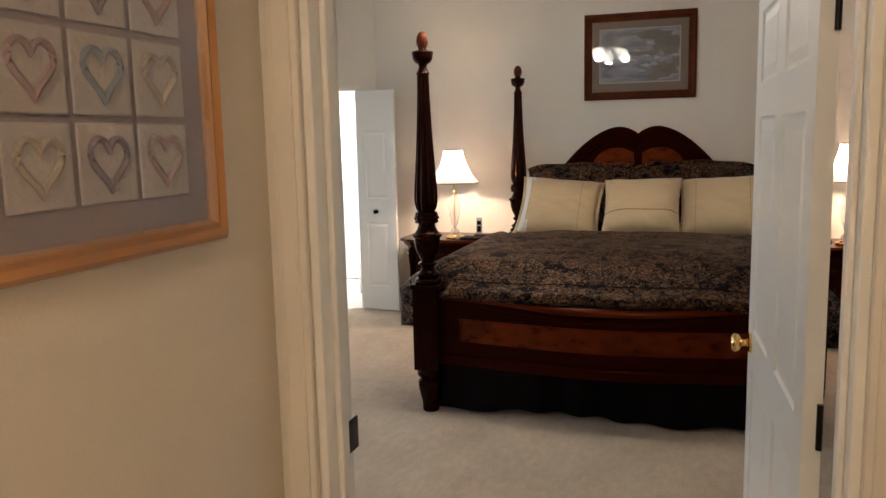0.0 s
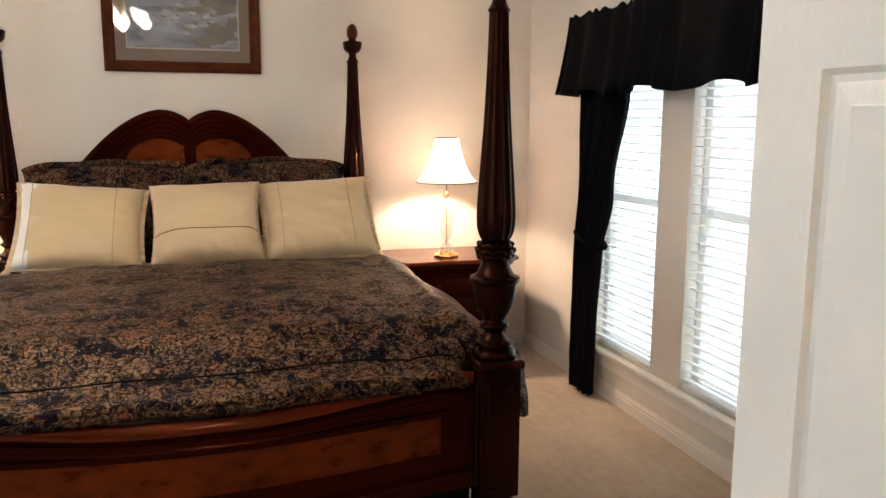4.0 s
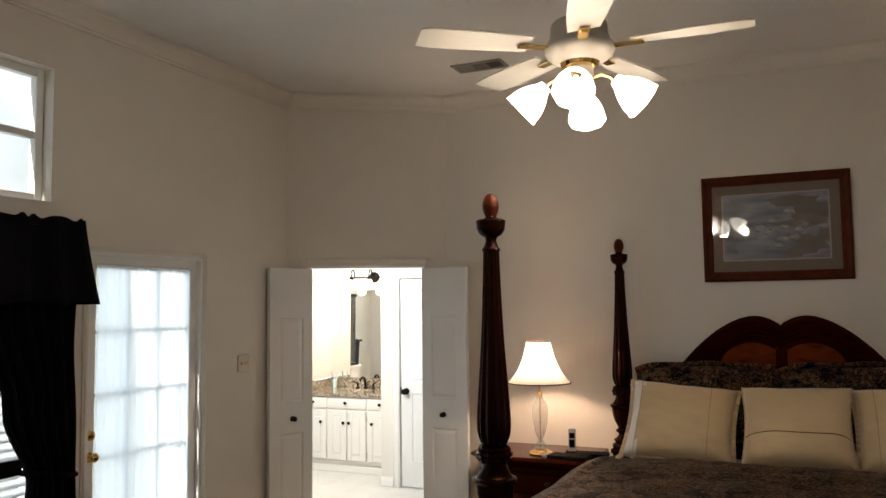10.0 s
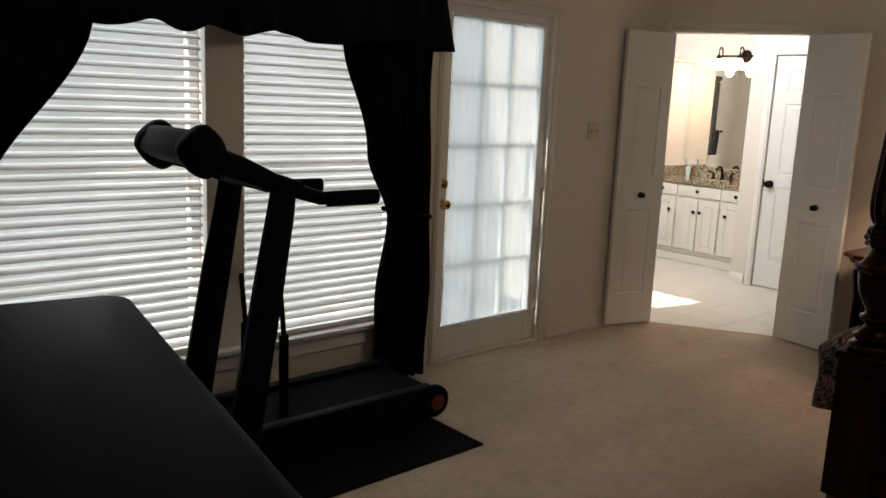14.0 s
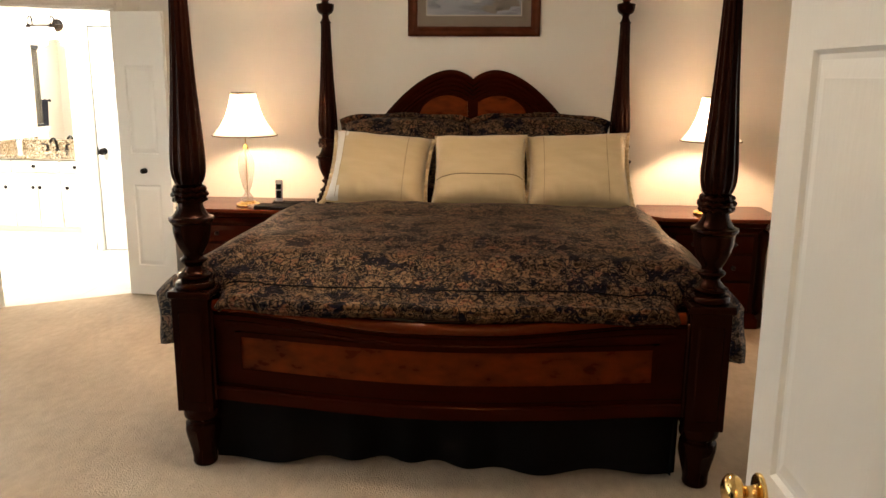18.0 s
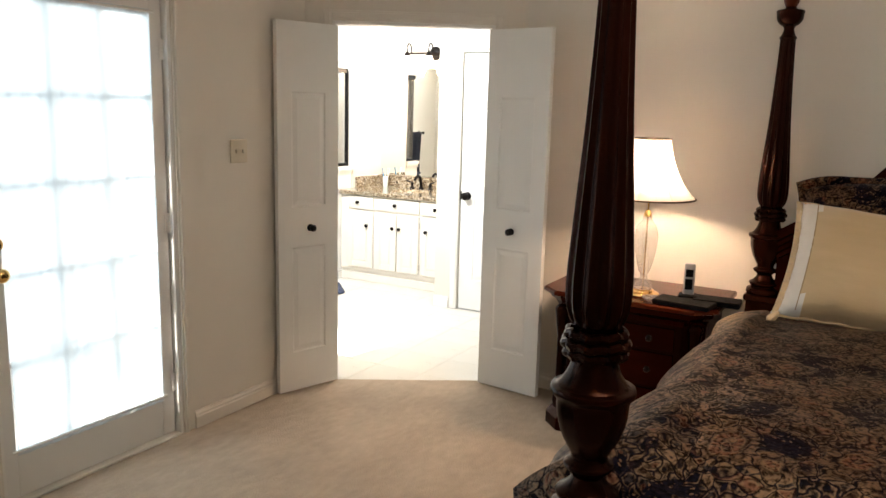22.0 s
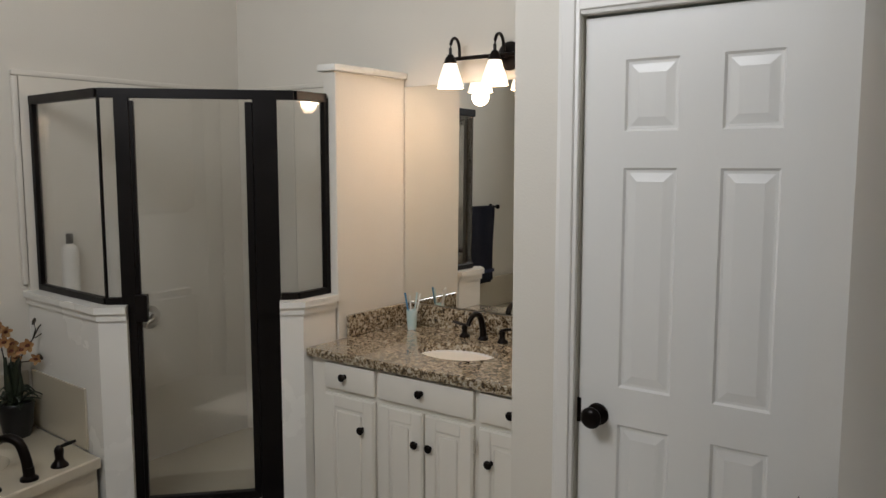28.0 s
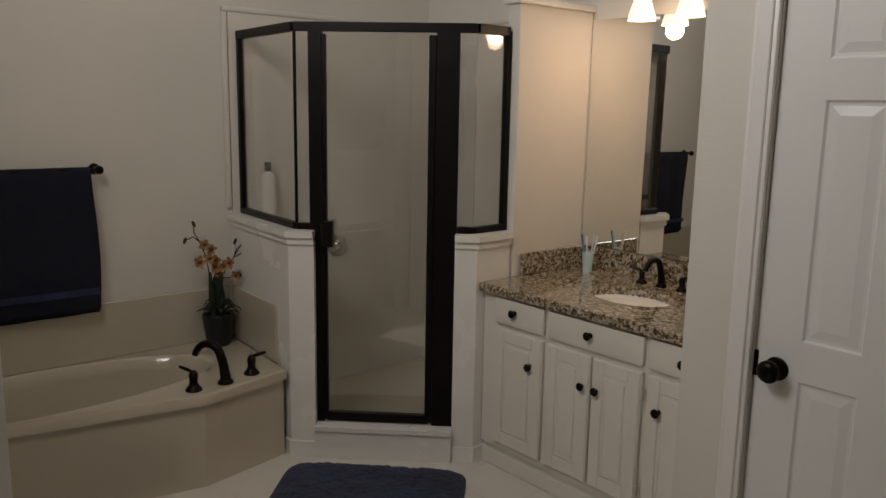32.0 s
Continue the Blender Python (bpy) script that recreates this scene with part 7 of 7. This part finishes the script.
KZ = KT + 0.028
da = math.degrees(math.atan2(dd.y, dd.x))
SLq = SL + Vector((0.02, 0.0))
for p, q in ((SLq, C1), (C1, JL), (C2, SR)):
    pane_between(p, q, KZ + 0.005, TOPZ - 0.01)
    span(p, q, KZ + 0.014, 0.028, 0.03, "sill_bar")
for p, q in ((SLq, C1), (C1, C2), (C2, SR)):
    span(p, q, TOPZ, 0.038, 0.034, "head_bar")
upright(SLq + Vector((0.012, 0)), KZ, TOPZ, 0.026, 0.03, 0)
upright(SR, KZ, TOPZ, 0.026, 0.03, 90)
upright(C1 + Vector((0, 0.0)), KZ, TOPZ, 0.012, 0.012, 0, "corner_post")
upright(C1 + dd * 0.09, 0.15, TOPZ, 0.058, 0.035, da)
upright(C2 - dd * 0.12, 0.15, TOPZ, 0.098, 0.035, da, "wide_post")
pane_between(C2 - dd * 0.07, C2, KZ + 0.005, TOPZ - 0.01)
span(C2 - dd * 0.07, C2, KZ + 0.014, 0.028, 0.03, "sill_bar")
D_L, D_R = C1 + dd * 0.127, C2 - dd * 0.185
pane_between(D_L, D_R, 0.19, TOPZ - 0.02, "door_glass")
span(D_L, D_R, 0.175, 0.04, 0.03, "door_rail")
upright(D_L, 0.16, TOPZ - 0.03, 0.016, 0.028, da, "door_stile")
upright(D_R, 0.16, TOPZ - 0.03, 0.03, 0.028, da, "door_stile")
part("door_catch", solid(-0.012, 0.04, -0.06, -0.012, 0.96, 1.07, bevel=0.004), BRONZE_BLACK, sh, m=pose(D_L.x, D_L.y, 0, 0, 0, da))
vm_ = part("mixer_plate", lathe(smooth_profile([(0, 0.06), (0.008, 0.058), (0.012, 0.03), (0.04, 0.026), (0.042, 0.002)], 3), 24), CHROME, sh, "round chrome mixer", m=pose(BX_W + 0.02, 1.69, 0.81, 0, 90, 0))
part("mixer_lever", tube(bmesh.new(), [(0, 0, 0.035), (0.02, -0.05, 0.05)], 0.006, 8), CHROME, vm_)

# marble lining of the shower and splash of the tub
structure("shower_lining", solid(BX_W + 0.002, BX_W + 0.02, 1.09, BY_N - 0.02, 0.0, 1.99), SHOWERWALL, "cream cultured marble shower wall", "wall panel", smooth=0)
structure("shower_lining", solid(BX_W + 0.021, -4.967, BY_N - 0.02, BY_N - 0.002, 0.0, 1.99), SHOWERWALL, "cream cultured marble shower wall", "wall panel", smooth=0)
structure("shower_lining", solid(-4.983, -4.966, 1.88, BY_N - 0.021, 0.0, 1.99), SHOWERWALL, "cream cultured marble shower wall", "wall panel", smooth=0)
for a in ((BX_W + 0.001, BX_W + 0.026, 1.06, BY_N - 0.028, 1.991, 2.015), (BX_W + 0.027, -4.984, BY_N - 0.026, BY_N - 0.001, 1.991, 2.015)):
    structure("lining_trim", solid(*a, bevel=0.006, seg=2), BATHWALL, "cream edge trim of the shower wall", "trim")
structure("lining_trim", solid(BX_W + 0.001, BX_W + 0.024, 1.06, 1.085, KZ + 0.03, 1.99, bevel=0.006, seg=2), BATHWALL, "cream edge trim of the shower wall", "trim")
sbt = thing("shampoo_bottle", pose(BX_W + 0.062, 1.262, KZ - 0.0275), "white shampoo bottle with a dark cap on the shower ledge", "bottle")
part("bottle_body", lathe(smooth_profile([(0, 0.034), (0.004, 0.038), (0.19, 0.038), (0.225, 0.02), (0.232, 0.014)], 3), 20), WHITEGLOSS, sbt)
part("cap", lathe([(0.232, 0.016), (0.275, 0.016), (0.278, 0.012)], 16), BLACKPLASTIC, sbt)
structure("shower_ledge", solid(BX_W + 0.02, BX_W + 0.22, 1.225, 1.30, KZ - 0.06, KZ - 0.028, bevel=0.006), SHOWERWALL, "small marble ledge inside the shower", "ledge")

# ---------------------------------------------------------------- tub
TUB = [Vector(p) for p in ((BX_W + 0.003, 1.072), (-5.46, 1.03), (-5.375, 0.62), (-5.50, -0.08), (-5.72, -0.55), (-5.95, BY_S + 0.004), (BX_W + 0.003, BY_S + 0.004))]
tub = thing("bathtub", pose(0, 0, 0), "cream acrylic corner bathtub with a flat deck", "bathtub")
TX, TY, TA, TB_, TZ = -5.79, 0.12, 0.27, 0.70, 0.405
bm = bmesh.new()
n = 72
def edge_hit(c, s):
    best = 9.0
    for i in range(len(TUB)):
        a, b = TUB[i], TUB[(i + 1) % len(TUB)]
        e = b - a
        den = c * e.y - s * e.x
        if abs(den) < 1e-9:
            continue
        t = ((a.x - TX) * e.y - (a.y - TY) * e.x) / den
        k_ = ((a.x - TX) * s - (a.y - TY) * c) / den
        if t > 0 and -1e-6 <= k_ <= 1 + 1e-6:
            best = min(best, t)
    return best
out_ = []
for i in range(n):
    a = 2 * math.pi * i / n
    t = edge_hit(math.cos(a), math.sin(a))
    out_.append([TX + t * math.cos(a), TY + t * math.sin(a)])
for p in TUB:
    k_ = min(range(n), key=lambda i: (out_[i][0] - p.x) ** 2 + (out_[i][1] - p.y) ** 2)
    out_[k_] = [p.x, p.y]
def ring(k_, z):
    return [bm.verts.new((TX + TA * k_ * math.cos(2 * math.pi * i / n), TY + TB_ * k_ * math.sin(2 * math.pi * i / n), z)) for i in range(n)]
rings = [[bm.verts.new((x, y, z)) for x, y in out_] for z in (TZ - 0.045, TZ - 0.006)]
rings.append([bm.verts.new((x + (TX - x) * 0.012, y + (TY - y) * 0.012, TZ)) for x, y in out_])
rings += [ring(1.08, TZ), ring(1.03, TZ + 0.004), ring(0.99, TZ - 0.008), ring(0.96, TZ - 0.06), ring(0.90, TZ - 0.2), ring(0.80, TZ - 0.31), ring(0.6, TZ - 0.34), ring(0.2, TZ - 0.345)]
for a, b in zip(rings, rings[1:]):
    for i in range(n):
        j = (i + 1) % n
        bm.faces.new((a[i], a[j], b[j], b[i]))
bm.faces.new(rings[-1])
part("deck", bm, ACRYLIC, tub, smooth=40)
for i in range(1, 5):
    a, b = TUB[i], TUB[i + 1]
    e = (b - a).normalized()
    nn = Vector((e.y, -e.x))
    if nn.x < 0:
        nn = -nn
    a2, b2 = a - nn * 0.022 + e * 0.002, b - nn * 0.022 - e * 0.002
    part("apron_panel", poly_prism([tuple(a2), tuple(b2), tuple(b2 - nn * 0.02), tuple(a2 - nn * 0.02)], 0.0, TZ - 0.04), ACRYLIC, tub, smooth=0)
structure("tub_splash", solid(BX_W + 0.002, BX_W + 0.016, BY_S + 0.02, 1.065, TZ, TZ + 0.26, bevel=0.004), ACRYLIC, "cream marble splash above the tub", "wall panel")
e = (C1 - SL).normalized()
nn = Vector((e.y, -e.x))
pa, pb = SL + nn * 0.0665 + e * 0.02, C1 + nn * 0.0665 - e * 0.10
structure("tub_splash", poly_prism([tuple(pa), tuple(pb), tuple(pb - nn * 0.0095), tuple(pa - nn * 0.0095)], TZ, TZ + 0.26), ACRYLIC, "cream marble splash above the tub", "wall panel", smooth=0)

tf = thing("tub_faucet", pose(0, 0, 0), "oil-rubbed bronze roman tub faucet with two lever handles", "faucet")
bm = bmesh.new()
spout(bm, (-5.46, 0.74, TZ), 0.15, 0.155, 0.017, (-0.85, -0.5))
part("spout", bm, BRONZE, tf)
for p, w_ in (((-5.455, 0.60, TZ), (-0.7, -0.6)), ((-5.50, 0.88, TZ), (0.55, 0.8))):
    bm = bmesh.new()
    tap_handle(bm, p, 0.018, 0.085, w_)
    part("handle", bm, BRONZE, tf)

# orchid
orc = thing("potted_orchid", pose(-5.995, 0.955, TZ), "peach and rust orchid in a dark pot beside the tub", "plant")
part("pot", lathe(smooth_profile([(0, 0.052), (0.006, 0.056), (0.07, 0.066), (0.13, 0.074), (0.15, 0.074), (0.155, 0.068), (0.135, 0.062), (0.13, 0.002)], 2), 28), SOIL, orc, "dark glazed pot")
random.seed(11)
for i in range(36):
    a = random.uniform(0, 2 * math.pi)
    tall = i < 16
    L = random.uniform(0.015, 0.04) if tall else random.uniform(0.06, 0.115)
    up_ = random.uniform(0.16, 0.23) if tall else random.uniform(0.02, 0.09)
    wd = 0.026 if tall else 0.034
    bm = sheet(8, 2, lambda u, v: (L * u * math.cos(a) - (v - 0.5) * wd * math.sin(u * 2.7 + 0.4) * math.sin(a), L * u * math.sin(a) + (v - 0.5) * wd * math.sin(u * 2.7 + 0.4) * math.cos(a), 0.13 + up_ * math.sin(u * (1.5 if tall else 2.4)) + 0.008 * abs(v - 0.5)))
    part("leaf", thicken(bm, 0.0015), LEAF, orc, smooth=180)
for dx, dy, z1 in ((0.0, -0.028, 0.36), (0.005, 0.022, 0.33), (-0.01, -0.004, 0.31)):
    part("cane", tube(bmesh.new(), [(dx * 0.4, dy * 0.4, 0.12), (dx, dy, 0.22), (dx * 1.2, dy * 1.2, z1)], [0.012, 0.016, 0.007], 8), LEAF, orc)
stems = ([(0, -0.02, 0.12), (0.0, -0.035, 0.34), (0.0, -0.05, 0.44), (0.0, -0.08, 0.515), (0.0, -0.105, 0.56), (0.0, -0.105, 0.60)], [(0.005, 0.015, 0.12), (0.01, 0.02, 0.32), (0.01, 0.045, 0.38), (0.01, 0.085, 0.42), (0.01, 0.115, 0.47), (0.01, 0.135, 0.49)], [(0.0, -0.08, 0.515), (0.0, -0.11, 0.54), (0.0, -0.15, 0.525)], [(0.01, 0.085, 0.42), (0.01, 0.10, 0.46), (0.01, 0.095, 0.50)], [(0.01, 0.095, 0.425), (0.01, 0.12, 0.435), (0.01, 0.135, 0.445)], [(0.01, 0.02, 0.33), (0.01, 0.06, 0.325), (0.01, 0.115, 0.335)])
for st in stems:
    part("stem", tube(bmesh.new(), st, 0.003, 8), STEM, orc)
    bm = bmesh.new()
    bmesh.ops.create_uvsphere(bm, u_segments=8, v_segments=6, radius=0.010)
    bmesh.ops.scale(bm, vec=(0.8, 0.8, 1.7), verts=bm.verts)
    part("bud", bm, STEM, orc, m=pose(*st[-1], random.uniform(-35, 35), 0, 0))
HEARTRUST = material("rust_flower_heart", (0.20, 0.05, 0.018), 0.6, other=(0.06, 0.012, 0.006), scale=60)
pet = None
for i, (dy, z) in enumerate(((-0.07, 0.505), (-0.03, 0.475), (-0.045, 0.435), (-0.09, 0.415), (-0.005, 0.42), (0.03, 0.385), (0.0, 0.355), (0.055, 0.40), (0.085, 0.335), (-0.02, 0.39))):
    k_ = random.uniform(0.75, 1.0)
    mm = pose(0.02 + random.uniform(-0.01, 0.015), dy, z, random.uniform(60, 105), random.uniform(-25, 25), random.uniform(35, 110)) @ Matrix.Scale(k_, 4)
    if pet is None:
        bm = bmesh.new()
        for q in range(5):
            a = 2 * math.pi * q / 5
            sheet(5, 3, lambda u, v: (0.036 * u * math.cos(a) - (v - 0.5) * 0.026 * math.sin(u * 2.8) * math.sin(a), 0.036 * u * math.sin(a) + (v - 0.5) * 0.026 * math.sin(u * 2.8) * math.cos(a), 0.012 * u * u + 0.004 * abs(v - 0.5)), bm)
        pet = part("blossom", bm, PETAL, orc, m=mm, smooth=180)
        bm = bmesh.new()
        bmesh.ops.create_uvsphere(bm, u_segments=8, v_segments=6, radius=0.013)
        bmesh.ops.scale(bm, vec=(1.0, 0.7, 0.8), verts=bm.verts)
        hrt = part("flower_heart", bm, HEARTRUST, pet, m=pose(0, 0, 0.006))
    else:
        b_ = twin("blossom", pet, orc, mm)
        twin("flower_heart", hrt, b_, pose(0, 0, 0.006))

# towel bar and towel
tb = thing("towel_bar", pose(0, 0, 0), "bronze towel bar above the tub", "towel bar")
part("rail", tube(bmesh.new(), [(BX_W + 0.07, -0.36, 1.27), (BX_W + 0.07, 0.46, 1.27)], 0.009, 12), BRONZE, tb)
for y in (-0.35, 0.45):
    part("bracket", lathe(smooth_profile([(0, 0.024), (0.006, 0.024), (0.012, 0.012), (0.055, 0.011), (0.065, 0.018), (0.085, 0.017), (0.087, 0.002)], 3), 20), BRONZE, tb, m=pose(BX_W, y, 1.27, 0, 90, 0))


def towel_fn(u, v):
    y = 0.42 - 0.70 * u + 0.01 * math.sin(v * 9)
    L = 1.26
    s = v * L
    half = 0.62
    if s < half:
        z, x = 1.28 - (half - s), 0.075 + 0.014
        x += 0.006 * math.sin(u * 11) * (1 - s / half)
    else:
        z, x = 1.28 - (s - half), 0.07 - 0.016
    k_ = abs(s - half)
    if k_ < 0.02:
        x = 0.07 + 0.014 * (1 if s < half else -1) * (k_ / 0.02)
        z = 1.287 - k_ * 0.3
    return (BX_W + x + 0.004 * math.sin(u * 23 + v * 3), y, z)


tw = thing("bath_towel", pose(0, 0, 0), "navy blue terry towel folded over the bar", "towel")
part("towel_cloth", thicken(sheet(40, 60, towel_fn), 0.009), NAVYTOWEL, tw, smooth=180)
part("woven_band", sheet(20, 2, lambda u, v: (BX_W + 0.099 + 0.004 * math.sin(u * 23), 0.417 - 0.694 * u, 0.73 + 0.03 * v)), NAVYRUG, tw)


# rugs
def rug(m, w, d, label):
    root = thing("bath_rug", m, label, "rug", "navy bath rugs")
    random.seed(5)
    def fn(u, v):
        a, b = 2 * u - 1, 2 * v - 1
        k_ = 1 / max(1e-6, (abs(a) ** 8 + abs(b) ** 8) ** (1 / 8)) if max(abs(a), abs(b)) > 0.01 else 1
        m_ = max(abs(a), abs(b))
        x, y = a * k_ * m_, b * k_ * m_
        h = 0.03 * (1 - m_ ** 10) + 0.005
        h += 0.008 * noise.noise((x * w * 30, y * d * 30, 2.0)) * (m_ < 0.97) + 0.006 * noise.noise((x * w * 8, y * d * 8, 7.0)) * (m_ < 0.97)
        return (x * w / 2, y * d / 2, max(h, 0.003))
    part("pile", sheet(80, 50, fn), NAVYRUG, root, smooth=180)
    return root


rug(pose(-4.905, 1.08, 0.002, 0, 0, 45), 0.78, 0.54, "navy shag rug in front of the shower")
rug(pose(-5.08, 0.12, 0.002, 0, 0, 98), 0.80, 0.50, "navy shag rug beside the bathtub")

# white drawer tower with a small black fan on it, just inside the bathroom
ct = thing("drawer_tower", pose(-2.71, 0.64, 0, 0, 0, 0), "low white plastic drawer tower with grey knobs", "drawers")
part("shell", solid(-0.13, 0.13, -0.10, 0.10, 0.02, 0.34, bevel=0.006), WHITEGLOSS, ct)
for x in (-0.11, 0.11):
    for y in (-0.08, 0.08):
        part("foot", solid(x - 0.012, x + 0.012, y - 0.012, y + 0.012, 0.0, 0.022), GREYPLASTIC, ct)
for i in range(3):
    d_ = part("drawer", solid(-0.12, 0.12, -0.112, -0.10, 0.03 + i * 0.102, 0.125 + i * 0.102, bevel=0.005), WHITEGLOSS, ct)
    for x in (-0.06, 0.06):
        part("knob", lathe(smooth_profile([(0, 0.009), (0.01, 0.012), (0.016, 0.009), (0.017, 0.001)], 3), 14), GREYPLASTIC, d_, m=pose(x, -0.112, 0.077 + i * 0.102, 90, 0, 0))
df = thing("desk_fan", pose(-2.655, 0.63, 0.34, 0, 0, 50) @ Matrix.Scale(1.32, 4), "small black desk fan with a round guard on the drawer tower", "fan")
part("base", lathe(smooth_profile([(0, 0.06), (0.008, 0.06), (0.018, 0.03), (0.03, 0.012), (0.06, 0.010)], 3), 24), BLACKPLASTIC, df)
part("guard_ring", tube(bmesh.new(), [(0.105 * math.cos(2 * math.pi * i / 36), 0, 0.165 + 0.105 * math.sin(2 * math.pi * i / 36)) for i in range(36)], 0.012, 8, closed=True), BLACKPLASTIC, df)
for k_ in (0.035, 0.06, 0.085):
    part("guard_wire", tube(bmesh.new(), [(k_ * math.cos(2 * math.pi * i / 28), -0.02, 0.165 + k_ * math.sin(2 * math.pi * i / 28)) for i in range(28)], 0.0018, 6, closed=True), BLACKPLASTIC, df)
part("motor", lathe(smooth_profile([(-0.03, 0.01), (-0.028, 0.024), (0.02, 0.028), (0.05, 0.022), (0.055, 0.004)], 3), 18), BLACKPLASTIC, df, m=pose(0, 0, 0.165, -90, 0, 0))
for i in range(4):
    part("fan_blade", thicken(sheet(4, 2, lambda u, v: (0.02 + 0.07 * u, (v - 0.5) * 0.014, (v - 0.5) * (0.03 + 0.03 * u))), 0.0015), WHITEGLOSS, df, m=pose(0, 0.004, 0.165, 0, 90 * i + 20, 0))

# ---------------------------------------------------------------- bathroom floor tiles
T_, G_T = 0.33, 0.003
t0 = None
random.seed(2)
ang = radians(0)
def in_bath(x, y):
    if x < BX_W + 0.1 or x > -2.2 or y > BY_N or y < BY_S:
        return False
    side = (x - D0[0]) * nv.x + (y - D0[1]) * nv.y
    if side < -T_ * 0.7:
        return False
    if x < -5.55 and y < 1.1:
        return False
    if y > 1.75 and x < WC_X:
        return False
    if y > WC_Y + 0.15 and x > WC_X:
        return False
    return True
for i in range(14):
    for j in range(12):
        x, y = BX_W + 0.1 + i * T_, BY_S + 0.1 + j * T_
        if not in_bath(x, y):
            continue
        mm = pose(x, y, 0)
        if (x - D0[0]) * nv.x + (y - D0[1]) * nv.y < T_ * 0.7:
            # cut along the slanting doorway
            bm = solid(-T_ / 2 + G_T / 2, T_ / 2 - G_T / 2, -T_ / 2 + G_T / 2, T_ / 2 - G_T / 2, -0.008, -0.001)
            r = bmesh.ops.bisect_plane(bm, geom=bm.verts[:] + bm.edges[:] + bm.faces[:], plane_co=(D0[0] + nv.x * 0.004 - x, D0[1] + nv.y * 0.004 - y, 0), plane_no=(-nv.x, -nv.y, 0), clear_outer=True)
            bmesh.ops.holes_fill(bm, edges=[e for e in bm.edges if e.is_boundary])
            if len(bm.faces) > 3:
                part("tile", bm, BATHFLOOR, bath_floor, m=mm, smooth=0)
        elif t0 is None:
            t0 = part("tile", solid(-T_ / 2 + G_T / 2, T_ / 2 - G_T / 2, -T_ / 2 + G_T / 2, T_ / 2 - G_T / 2, -0.008, -0.001, bevel=0.0015), BATHFLOOR, bath_floor, m=mm)
        else:
            twin("tile", t0, bath_floor, mm)
